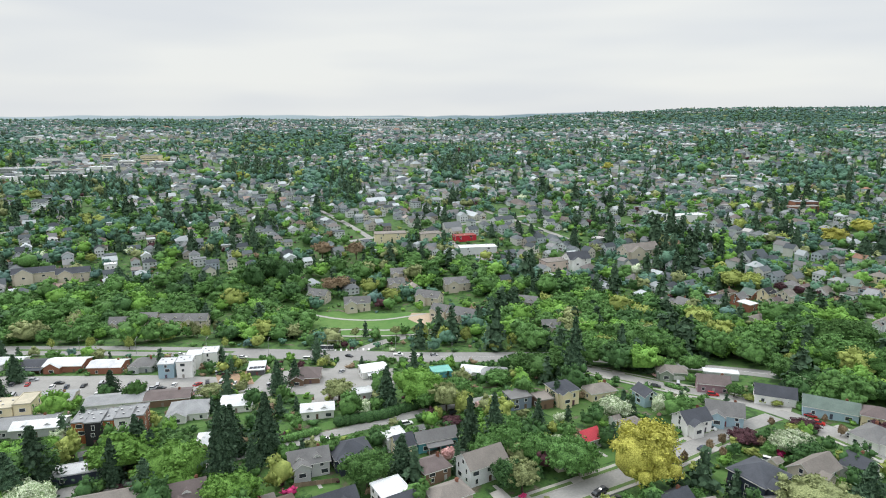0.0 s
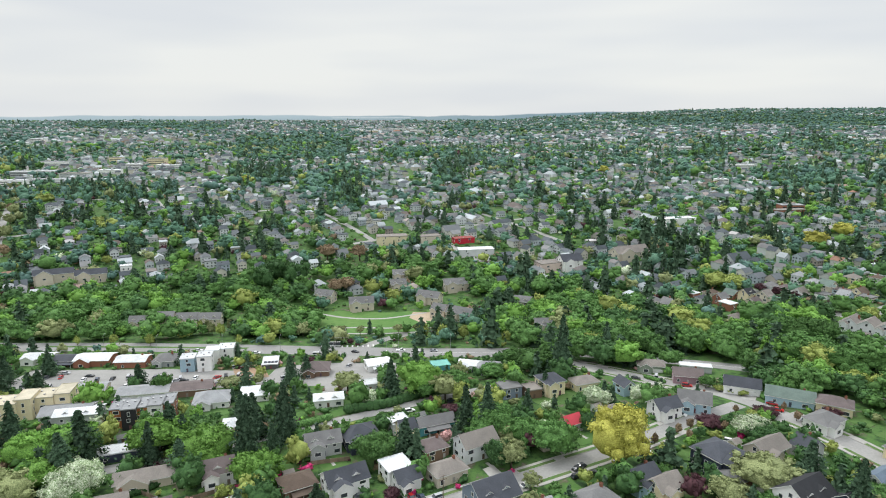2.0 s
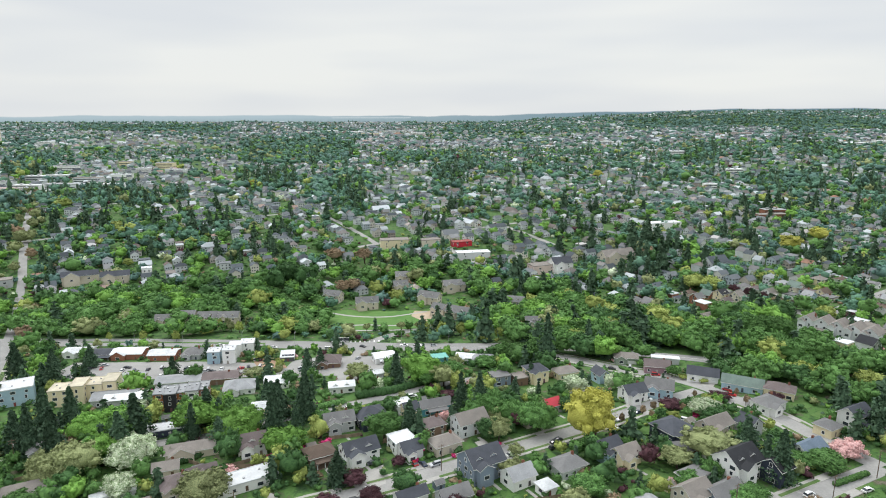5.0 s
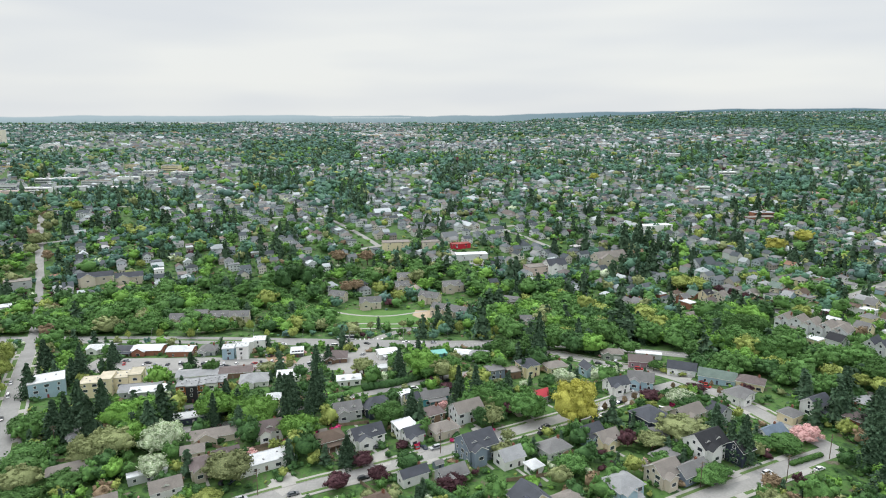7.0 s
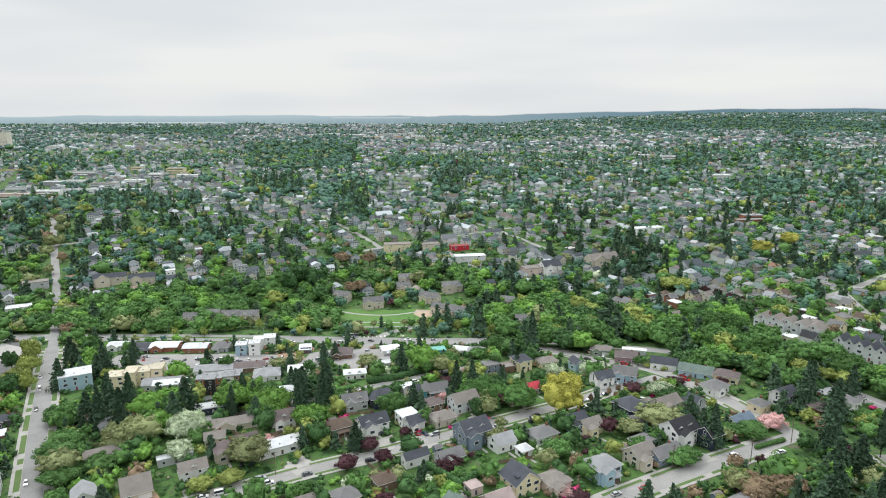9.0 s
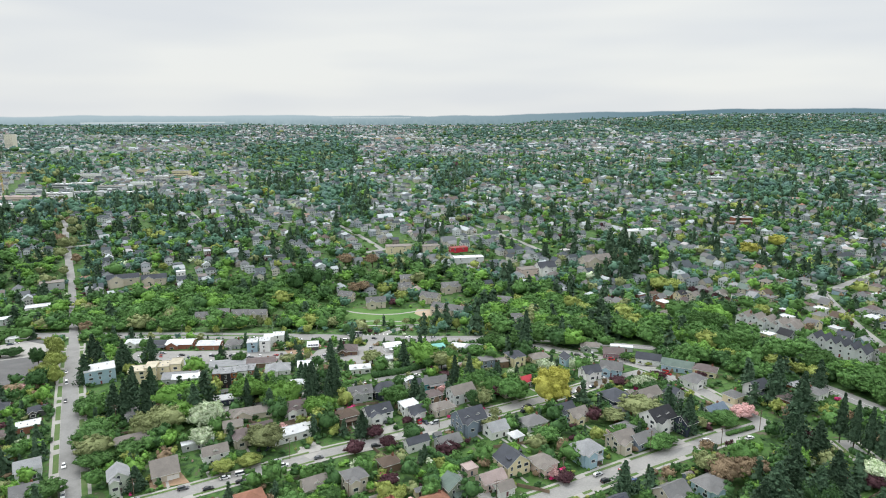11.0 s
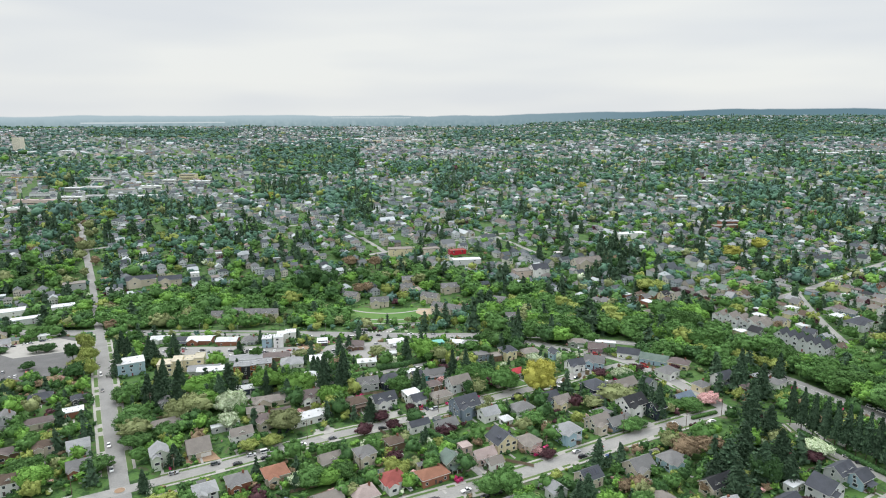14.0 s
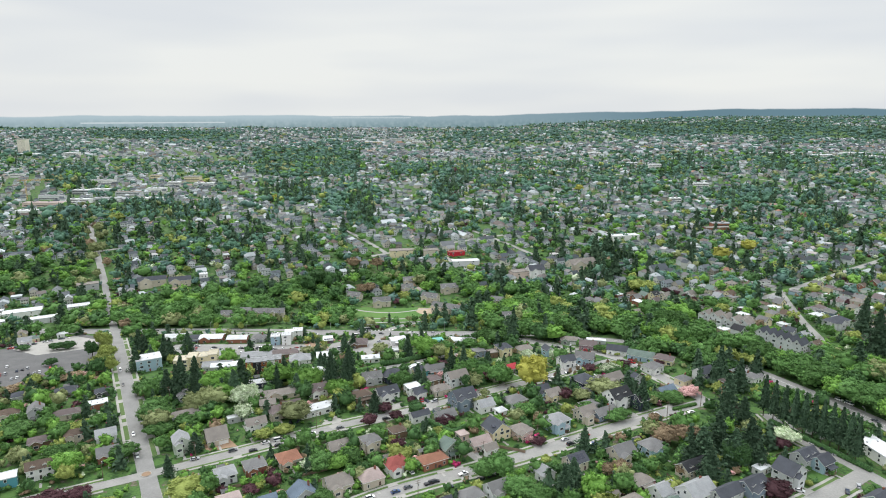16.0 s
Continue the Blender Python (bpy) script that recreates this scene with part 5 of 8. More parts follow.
tree("round", "plum", -183.7, 49.3, 6, 8.3)
tree("round", "green", -51.7, 49.7, 8, 5.9)
tree("round", "green", 38.7, 51.9, 10, 8.3)
tree("round", "plum", -178.1, 52.2, 7, 8.3)
tree("conifer", "conifer", 59.4, 52.5, 16, 5.8)
tree("bush", "bright", -94.9, 54.9, 4, 5)
tree("round", "pink", 101.5, 57.4, 3, 2.5)
tree("round", "lime", -117.6, 58.0, 11, 9.4)
tree("round", "plum", -168.2, 58.5, 6, 5.9)
tree("conifer", "conifer", 65.1, 61.1, 14, 5.2)
tree("conifer", "conifer", 129.3, 61.5, 17.8, 7.2)
tree("round", "plum", -87.6, 61.5, 4, 4.1)
tree("airy", "russet", 118.7, 65.2, 7, 4)
tree("airy", "russet", 132.9, 66.5, 5, 4)
tree("airy", "russet", 82.9, 67.5, 6, 4.5)
tree("round", "green", 23.5, 68.0, 10, 6.5)
tree("airy", "russet", 90.0, 68.8, 7, 5)
tree("round", "green", 30.8, 70.6, 12, 7.1)
tree("conifer", "conifer", 157.9, 72.3, 14.8, 6.1)
tree("round", "deep", 148.1, 73.2, 15, 6.5)
tree("conifer", "conifer", 125.3, 73.3, 14.8, 6.1)
tree("bare_pine", "conifer", 206.3, 73.5, 26, 4.6, "in a row along the road")
tree("conifer", "conifer", 146.4, 73.9, 20.0, 7.2)
tree("conifer", "conifer", 132.0, 77.2, 20.0, 7.9)
tree("conifer", "conifer", -134.3, 77.9, 12, 3.4)
tree("bush", "magenta", 10.1, 78.9, 2, 1.8)
tree("bare_pine", "conifer", 206.0, 79.1, 26, 4.6, "in a row along the road")
tree("bush", "lime", 54.8, 79.1, 5, 4)
tree("bush", "magenta", 11.5, 80.2, 2, 1.6)
tree("round", "green", -57.4, 80.5, 9, 7.1)
tree("round", "bright", -49.0, 80.6, 8, 5.9)
tree("round", "blossom", -63.3, 80.9, 6, 5.9)
tree("bush", "magenta", 8.9, 81.3, 2.2, 1.8)
tree("round", "bright", -187.3, 81.8, 12, 8.3)
tree("conifer", "conifer", 159.4, 83.9, 20.7, 7.9)
tree("bare_pine", "conifer", 204.7, 84.4, 26, 4.6, "in a row along the road")
tree("round", "green", -44.0, 86.1, 8, 5.9)
tree("round", "lime", -17.5, 86.2, 6, 5.0)
tree("bush", "bright", -166.7, 87.4, 6, 5.5)
tree("round", "plum", 178.2, 88.4, 6, 4.7)
tree("conifer", "conifer", 76.5, 88.9, 15, 5.3)
tree("bush", "lime", -15.8, 89.1, 6, 4.6)
tree("bare_pine", "conifer", 203.1, 89.2, 26, 4.6, "in a row along the road")
tree("conifer", "conifer", 145.5, 89.3, 21.5, 7.2)
tree("round", "green", -196.6, 91.7, 11, 8.3)
tree("bare_pine", "conifer", 200.7, 93.0, 26, 4.6, "in a row along the road")
tree("round", "blossom", 182.5, 94.1, 9, 7.1)
tree("round", "bright", -46.1, 94.1, 6, 4.7)
tree("round", "green", -165.8, 94.9, 8, 7.7)
tree("airy", "russet", 119.6, 96.0, 12, 8)
tree("airy", "russet", 131.7, 96.6, 11, 8)
tree("bare_pine", "conifer", 198.6, 97.4, 26, 4.6, "in a row along the road")
tree("round", "plum", -20.3, 99.1, 5, 4.7)
tree("airy", "olive", 114.7, 99.3, 12, 7.1)
tree("round", "plum", 54.4, 99.3, 4, 4.1)
tree("bush", "magenta", 49.4, 100.1, 2.6, 2.6)
tree("bush", "bright", -210.0, 100.6, 5, 5)
tree("conifer", "conifer", -129.3, 100.8, 12, 4.6)
tree("round", "pink", 50.2, 101.6, 4, 3.5)
tree("bare_pine", "conifer", 196.1, 102.1, 26, 4.6, "in a row along the road")
tree("bush", "magenta", 48.2, 105.1, 2.5, 2.5)
tree("bare_pine", "conifer", 193.3, 106.1, 26, 4.6, "in a row along the road")
tree("conifer", "conifer", 157.3, 107.4, 20.0, 6.6)
tree("bush", "lime", -24.0, 107.8, 4, 3)
tree("round", "green", -53.6, 109.5, 6, 3.5)
tree("bare_pine", "conifer", 190.4, 111.0, 26, 4.6, "in a row along the road")
tree("conifer", "conifer", 168.5, 111.7, 19.2, 6.6)
tree("bush", "bright", -99.5, 111.9, 3, 3)
tree("round", "lime", -96.3, 114.1, 6, 5.3)
tree("airy", "russet", 122.0, 116.4, 8, 5)
tree("round", "green", -157.4, 117.9, 9, 8.3)
tree("bare_pine", "conifer", 188.5, 118.2, 26, 4.6, "in a row along the road")
tree("bush", "bright", -86.2, 118.2, 4.5, 4.2)
tree("round", "lime", -86.7, 118.4, 6, 5.3)
tree("round", "green", -237.0, 119.0, 9, 9.4)
tree("bush", "bright", -94.6, 123.3, 4.5, 4.2)
tree("round", "lime", -209.6, 124.1, 5, 5.3)
tree("round", "plum", 4.8, 124.7, 6, 5.3)
tree("round", "green", 101.0, 124.8, 6, 5.9)
tree("airy", "olive", -161.7, 125.4, 13, 8.3)
tree("bare_pine", "conifer", 187.0, 125.8, 26, 4.6, "in a row along the road")
tree("round", "plum", -38.9, 126.3, 7, 5.0)
tree("round", "green", 104.0, 127.1, 6, 7.1)
tree("round", "green", -146.6, 129.8, 8, 7.1)
tree("round", "lime", -204.4, 130.1, 5, 5.9)
tree("conifer", "conifer", 168.1, 130.3, 26, 6.9)
tree("round", "green", 51.7, 130.8, 9, 6.5)
tree("bush", "bright", -215.6, 131.0, 4, 4.5)
tree("round", "plum", -24.2, 131.5, 6, 4.7)
tree("round", "green", 254.6, 132.3, 16, 13.0)
tree("bush", "lime", -6.0, 134.6, 3, 4)
tree("round", "olive", -84.1, 134.9, 13, 9.4)
tree("round", "green", 5.5, 135.3, 4, 3.5)
tree("round", "green", -167.7, 135.6, 11, 9.4)
tree("round", "green", 87.6, 135.9, 6, 4.7)
tree("oval", "deep", -13.1, 136.8, 10, 5.9)
tree("conifer", "conifer", 121.2, 137.7, 21, 5.8)
tree("bush", "bright", -196.2, 138.4, 5, 5)
tree("round", "blossom", -115.5, 139.0, 10, 5.9)
tree("round", "green", 247.5, 141.5, 15, 11.8)
tree("round", "green", 98.5, 142.1, 8, 4.7)
tree("round", "plum", -31.6, 144.0, 6, 4.2)
tree("conifer", "conifer", -37.7, 144.3, 14, 5.2)
tree("round", "green", 142.3, 146.8, 7, 7.1)
tree("round", "green", 129.0, 147.3, 6, 5.9)
tree("airy", "olive", 88.4, 148.4, 9, 7.1)
tree("round", "green", 132.7, 148.5, 6, 5.9)
tree("round", "olive", -146.6, 149.3, 14, 8.3)
tree("bush", "magenta", 42.0, 149.5, 2, 1.8)
tree("round", "green", -172.6, 150.0, 10, 8.3)
tree("round", "pink", -80.7, 151.1, 5, 4)
tree("round", "olive", -139.2, 152.8, 15, 9.4)
tree("airy", "olive", 102.5, 153.1, 13, 10.6)
tree("round", "pink", 154.1, 153.4, 6, 5)
tree("round", "pink", 157.8, 155.8, 6, 5)
tree("conifer", "conifer", 117.7, 156.7, 17, 5.8)
tree("round", "plum", -16.1, 156.8, 3.5, 2.9)
tree("bush", "magenta", -10.2, 156.9, 2, 1.8)
tree("bush", "magenta", -9.6, 158.2, 2.4, 2.2)
tree("round", "blossom", 148.7, 158.3, 4, 3.5)
tree("round", "blossom", -121.1, 159.1, 13, 7.1)
tree("conifer", "deep", 149.3, 159.3, 3, 1.1)
tree("airy", "olive", 29.3, 159.6, 6, 3.5)
tree("bush", "lime", -71.5, 160.2, 5, 4)
tree("conifer", "conifer", 188.7, 160.3, 22, 7.5)
tree("round", "blossom", 28.5, 160.4, 2.5, 1.8)
tree("bush", "magenta", 5.3, 160.8, 2, 1.5)
tree("conifer", "conifer", -152.9, 162.9, 26, 6.3)
tree("airy", "olive", -153.6, 163.4, 9, 5.9)
tree("bush", "magenta", -68.0, 165.1, 2.5, 2)
tree("round", "blossom", -119.1, 165.2, 12, 5.9)
tree("round", "green", 245.2, 166.1, 16, 13.0)
tree("round", "bright", -63.2, 166.6, 13, 8.3)
tree("round", "bright", -136.6, 168.6, 12, 8.3)
tree("bush", "magenta", 23.9, 169.6, 1.8, 1.5)
tree("round", "blossom", -127.0, 170.2, 10, 7.1)
tree("conifer", "conifer", -167.7, 170.3, 24, 5.8)
tree("conifer", "conifer", -130.8, 170.4, 20, 6.3)
tree("airy", "russet", -187.9, 171.5, 7, 5)
tree("bush", "magenta", -57.2, 171.8, 3, 2.5)
tree("airy", "olive", 24.1, 172.9, 11, 5.3)
tree("conifer", "conifer", -175.0, 172.9, 20, 5.8)
tree("big", "yellow", 61.4, 173.0, 25, 12.0, "beside the street")
tree("conifer", "conifer", -91.4, 174.3, 15, 5.2)
tree("conifer", "conifer", 182.3, 174.6, 26, 6.9)
tree("round", "deep", 21.0, 175.7, 10, 5.3)
tree("bush", "magenta", -68.8, 176.0, 3, 3)
tree("round", "green", -182.4, 176.0, 9, 7.1)
tree("bush", "magenta", -90.1, 176.9, 2.4, 2.2)
tree("round", "green", 238.1, 178.7, 14, 11.8)
tree("big", "bright", -146.4, 178.9, 17, 8.5)
tree("airy", "olive", 23.4, 179.1, 9, 4.7)
tree("round", "green", -23.7, 179.1, 13, 7.7)
tree("round", "green", -193.2, 179.5, 8, 8.3)
tree("bush", "bright", -247.8, 180.0, 5, 5)
tree("airy", "russet", -283.5, 180.3, 5, 6)
tree("conifer", "conifer", -70.0, 180.3, 27, 6.0)
tree("conifer", "conifer", -128.9, 180.4, 24, 6.9)
tree("round", "plum", -218.5, 180.9, 4, 4.1)
tree("bush", "russet", -286.4, 181.7, 4, 6, "beside the car park")
tree("conifer", "conifer", 209.8, 181.8, 20, 5.8)
tree("round", "green", 41.1, 182.4, 14, 7.7)
tree("round", "bright", -85.1, 182.9, 15, 10.6)
tree("conifer", "conifer", -270.2, 183.3, 10, 4.6)
tree("conifer", "conifer", 277.0, 183.3, 24, 8.0)
tree("round", "green", -134.6, 183.4, 16, 10.6)
tree("conifer", "conifer", -106.7, 184.3, 17, 4.8)
tree("conifer", "conifer", -13.1, 185.5, 15, 5.2)
tree("big", "bright", -137.9, 186.3, 16, 8.5)
tree("round", "deep", 118.4, 186.9, 8, 5.9)
tree("oval", "russet", 78.6, 187.2, 5, 1.6, "on a street verge")
tree("bush", "lime", -93.4, 187.3, 5, 4)
tree("conifer", "conifer", -171.7, 187.6, 24, 6.3)
tree("oval", "russet", 92.2, 189.3, 5, 1.6, "on a street verge")
tree("round", "green", 30.8, 189.5, 12, 6.5)
tree("bush", "russet", -284.2, 189.7, 4, 6, "beside the car park")
tree("round", "green", 16.3, 190.3, 8, 4.7)
tree("bush", "magenta", 111.5, 190.4, 2.4, 2.2)
tree("round", "bright", -106.0, 190.5, 15, 10.6)
tree("round", "green", 15.1, 190.6, 12, 5.9)
tree("bush", "lime", 102.2, 190.7, 4, 3.5)
tree("round", "blossom", 116.1, 191.1, 9, 6.5)
tree("conifer", "conifer", -63.9, 191.9, 12, 3.4)
tree("round", "pink", 1.7, 192.7, 6, 2.8)
tree("round", "green", 22.0, 194.1, 14, 7.7)
tree("conifer", "conifer", -98.4, 194.6, 15, 4.4)
tree("oval", "russet", 90.1, 194.9, 5, 1.6, "on a street verge")
tree("bush", "bright", -235.6, 195.1, 5, 5)
tree("round", "deep", -278.5, 195.9, 7, 5.3, "beside the car park")
tree("conifer", "conifer", 9.2, 196.4, 23, 4.8)
tree("oval", "russet", 108.8, 197.2, 4.5, 1.5, "on a street verge")
tree("round", "green", -93.8, 197.7, 12, 8.3)
tree("conifer", "conifer", -105.3, 198.2, 19, 5.2)
tree("round", "lime", 217.6, 198.2, 10, 5.9)
tree("conifer", "conifer", -166.9, 199.0, 20, 5.2)
tree("oval", "russet", 96.4, 199.1, 5, 1.6, "on a street verge")
tree("conifer", "conifer", 17.7, 200.6, 22, 5.5)
tree("bush", "russet", -262.3, 200.8, 3.5, 5, "beside the car park")
tree("conifer", "conifer", -61.2, 200.8, 25, 6.3)
tree("bush", "russet", -274.2, 200.9, 3.5, 5, "beside the car park")
tree("airy", "russet", -280.0, 201.0, 5, 7)
tree("round", "blossom", 40.6, 201.5, 5, 2.9)
tree("round", "plum", 152.6, 201.9, 6, 4.7)
tree("conifer", "conifer", 301.7, 202.4, 40, 10.3)
tree("round", "plum", 105.6, 202.4, 4, 5.0)
tree("bush", "pink", -267.3, 203.0, 3.5, 5, "beside the car park")
tree("conifer", "conifer", -74.2, 203.0, 20, 5.8)
tree("oval", "russet", 140.1, 203.8, 5, 1.7, "on a street verge")
tree("airy", "olive", 75.5, 204.8, 4, 2.4)
tree("bush", "russet", -255.1, 205.2, 3.5, 5, "beside the car park")
tree("round", "bright", 16.1, 206.1, 10, 7.1)
tree("airy", "russet", -255.7, 206.4, 5, 7)
tree("round", "lime", 211.7, 206.9, 9, 5.3)
tree("bush", "lime", 79.0, 207.3, 2, 2)
tree("conifer", "conifer", -107.8, 207.3, 13, 4.0)
tree("round", "plum", 129.9, 208.8, 4, 5.3)
tree("round", "green", -22.3, 209.1, 7, 4.7)
tree("bush", "russet", -249.8, 209.8, 3.5, 5, "beside the car park")
tree("bush", "pink", -259.7, 211.2, 3.5, 5, "beside the car park")
tree("round", "lime", 202.8, 211.4, 12, 8.3)
tree("round", "green", 226.9, 212.2, 14, 10.6)
tree("conifer", "conifer", 34.5, 212.4, 12, 4.0)
tree("oval", "russet", 120.3, 213.1, 4, 1.4, "on a street verge")
tree("bush", "pink", -253.6, 213.3, 3.5, 5, "beside the car park")
tree("bush", "russet", -245.9, 213.7, 4, 5, "beside the car park")
tree("conifer", "conifer", -80.4, 214.1, 15, 4.6)
tree("oval", "russet", 140.7, 214.6, 4, 1.3, "on a street verge")
tree("round", "deep", -244.2, 217.5, 13, 5.9, "beside the car park")
tree("conifer", "conifer", -84.5, 220.3, 14, 4.6)
tree("oval", "russet", 112.6, 221.1, 4.5, 1.5, "on a street verge")
tree("oval", "lime", -237.7, 221.8, 14, 5.9)
tree("round", "plum", 3.5, 222.2, 3.5, 4.1)
tree("conifer", "conifer", -137.5, 222.9, 12, 4.6)
tree("conifer", "conifer", -219.5, 223.7, 20, 5.8)
tree("round", "blossom", 65.4, 225.0, 9, 5.9)
tree("round", "lime", -248.6, 229.6, 13, 7.1, "beside the car park")
tree("round", "lime", 190.7, 230.5, 9, 4.7)
tree("bush", "lime", 132.3, 232.1, 3, 3.4)
tree("airy", "olive", 1.4, 234.5, 14, 6.5)
tree("round", "blossom", -32.7, 235.0, 7, 4.7)
tree("round", "lime", 182.4, 235.7, 9, 5.9)
tree("bush", "lime", 127.6, 236.2, 3, 3)
tree("round", "deep", -290.5, 237.2, 6, 4.7, "beside the car park")
tree("bush", "lime", 124.2, 238.4, 3, 3.2)
tree("round", "green", -5.5, 239.6, 11, 5.9)
tree("conifer", "conifer", 46.3, 239.8, 12, 3.4)
tree("conifer", "conifer", -22.8, 239.9, 20, 5.8)
tree("round", "green", 5.5, 240.7, 14, 7.1)
tree("round", "green", 120.4, 243.0, 6, 3.5)
tree("round", "plum", -99.6, 243.0, 4, 3.5)
tree("round", "blossom", 149.2, 244.0, 8, 4.1)
tree("conifer", "conifer", -203.7, 244.6, 20, 6.3)
tree("big", "bright", -9.2, 246.1, 17, 10)
tree("conifer", "conifer", -209.8, 246.4, 16, 5.2)
tree("round", "lime", -254.2, 250.1, 14, 6.5, "beside the car park")
tree("airy", "olive", -44.2, 250.2, 12, 7.1)
tree("conifer", "conifer", 324.8, 251.9, 34, 9.2)
tree("conifer", "conifer", -192.2, 254.8, 14, 4.6)
tree("round", "green", 188.6, 255.7, 16, 10.6)
tree("conifer", "conifer", -228.3, 256.2, 20, 5.8)
tree("round", "green", -134.2, 256.9, 11, 4.7)
tree("round", "deep", -270.9, 258.3, 15, 5.3, "beside the car park")
tree("airy", "olive", -101.8, 259.7, 7, 6.5)
tree("round", "green", 151.3, 260.0, 12, 7.1)
tree("oval", "lime", -264.1, 264.3, 15, 5.9)
tree("conifer", "conifer", -150.1, 266.4, 13, 4.6)
tree("conifer", "conifer", -75.0, 267.1, 16, 4.6)
tree("conifer", "conifer", -238.3, 267.2, 22, 5.8)
tree("conifer", "conifer", 59.1, 267.4, 32, 6.9)
tree("round", "green", 24.5, 267.5, 8, 5.9)
tree("oval", "lime", 157.7, 269.4, 11, 4.7, "along the arterial road")
tree("round", "green", 183.1, 270.1, 18, 11.8)
tree("conifer", "conifer", -221.5, 274.1, 16, 4.6)
tree("round", "green", 45.9, 274.2, 13, 9.4)
tree("round", "green", 56.6, 275.8, 14, 8.3)
tree("conifer", "conifer", -69.5, 278.2, 13, 4.0)
tree("round", "deep", -340.5, 280.5, 5, 4.7, "beside the car park")
tree("oval", "lime", -271.7, 281.5, 16, 5.9)
tree("round", "deep", -313.4, 281.7, 7, 5.9, "beside the car park")
tree("big", "green", 191.6, 283.8, 20, 10, "in the valley woods")
tree("round", "green", 36.7, 284.0, 11, 7.1)
tree("round", "deep", -306.4, 285.5, 7, 5.9, "beside the car park")
tree("conifer", "conifer", -208.0, 287.7, 15, 5.2)
tree("big", "green", 185.6, 291.8, 22, 9, "in the valley woods")
tree("round", "green", 182.0, 294.3, 16, 10.6)
tree("round", "lime", -283.4, 295.6, 14, 6.5, "beside the car park")
tree("conifer", "conifer", -41.3, 301.9, 7, 2.3)
tree("round", "green", 113.2, 302.5, 14, 8.3)
tree("conifer", "conifer", 90.6, 304.1, 20, 5.2)
tree("big", "green", 97.6, 308.0, 18, 9, "in the valley woods")
tree("conifer", "conifer", -66.7, 315.0, 18, 4.1)
tree("big", "green", 91.2, 327.4, 16, 9, "in the valley woods")
tree("oval", "plum", 268.0, 330.1, 6, 4.7, "in a row along the street")
tree("oval", "lime", 38.4, 336.6, 9, 3.5, "along the arterial road")
tree("oval", "plum", 281.1, 336.7, 6, 5.9, "in a row along the street")
tree("oval", "plum", 297.1, 343.4, 6, 5.9, "in a row along the street")
tree("oval", "lime", 28.0, 345.5, 12, 5.3, "along the arterial road")
tree("oval", "lime", -11.8, 348.9, 13, 4.7, "along the arterial road")
tree("oval", "lime", 0.3, 349.4, 12, 4.2, "along the arterial road")
tree("oval", "lime", 13.5, 349.9, 11, 4.1, "along the arterial road")
tree("oval", "lime", -184.8, 352.2, 9, 3.1, "along the arterial road")
tree("oval", "lime", -207.9, 353.0, 9, 3.1, "along the arterial road")
tree("oval", "lime", -128.8, 353.6, 7, 2.4, "along the arterial road")
tree("round", "green", -28.1, 354.7, 5, 2.9)
tree("oval", "lime", -232.6, 355.0, 7, 2.4, "along the arterial road")
tree("round", "lime", 153.3, 359.4, 16, 10.6)
tree("oval", "plum", 249.6, 364.8, 7, 4.7, "in a row along the street")
tree("airy", "russet", 122.9, 379.6, 12, 6)
tree("oval", "plum", 246.6, 380.2, 7, 4.7, "in a row along the street")
tree("conifer", "conifer", 23.9, 386.8, 14, 4.6)
tree("conifer", "conifer", 35.4, 395.0, 18, 5.8)
tree("conifer", "conifer", 31.7, 395.6, 20, 5.8)
tree("oval", "plum", 243.8, 395.9, 7, 4.7, "in a row along the street")
tree("big", "green", -268.2, 396.1, 18, 12, "in the valley woods")
tree("big", "green", -106.0, 398.9, 14, 10, "in the valley woods")
tree("oval", "plum", 240.1, 412.1, 7, 4.7, "in a row along the street")
tree("big", "green", -136.7, 413.7, 14, 9, "in the valley woods")
tree("big", "green", 108.0, 420.9, 16, 9, "in the valley woods")
tree("big", "green", -123.7, 422.7, 16, 12, "in the valley woods")
tree("big", "green", -263.3, 425.5, 16, 10, "in the valley woods")
tree("oval", "plum", 235.3, 426.4, 7, 4.7, "in a row along the street")
tree("round", "lime", 220.4, 437.1, 14, 10.6)
tree("oval", "plum", 425.4, 438.6, 8, 5.9, "in a row along the street")
tree("oval", "plum", 229.6, 441.0, 7, 4.7, "in a row along the street")
tree("big", "green", -240.9, 444.0, 16, 10, "in the valley woods")
tree("round", "lime", 270.4, 447.6, 10, 9.4, "on the hillside")
tree("round", "lime", 213.6, 448.8, 14, 11.8, "on the hillside")
tree("round", "lime", -39.4, 451.3, 12, 7.1)
tree("big", "green", -224.6, 453.1, 14, 9, "in the valley woods")
tree("airy", "russet", -85.8, 465.8, 16, 8)
tree("airy", "russet", -78.1, 471.9, 16, 8)
tree("round", "lime", -56.3, 472.0, 13, 8.3)
tree("conifer", "conifer", 324.8, 476.6, 24, 10.3, "on the hillside")
tree("big", "deep", -147.8, 480.1, 24, 14, "at the edge of the woods")
tree("conifer", "conifer", -202.5, 483.1, 14, 9.2, "on the hillside")
tree("conifer", "conifer", -191.3, 489.1, 14, 8.0, "on the hillside")
tree("big", "deep", -123.3, 489.2, 26, 14, "at the edge of the woods")
tree("conifer", "conifer", -218.5, 489.2, 14, 6.9, "on the hillside")
tree("conifer", "conifer", -260.6, 492.6, 16, 8.0, "on the hillside")
tree("conifer", "conifer", 348.7, 492.8, 26, 10.3, "on the hillside")
tree("big", "deep", -143.1, 495.9, 26, 16, "at the edge of the woods")
tree("conifer", "conifer", 132.2, 503.1, 16, 8.0, "on the hillside")
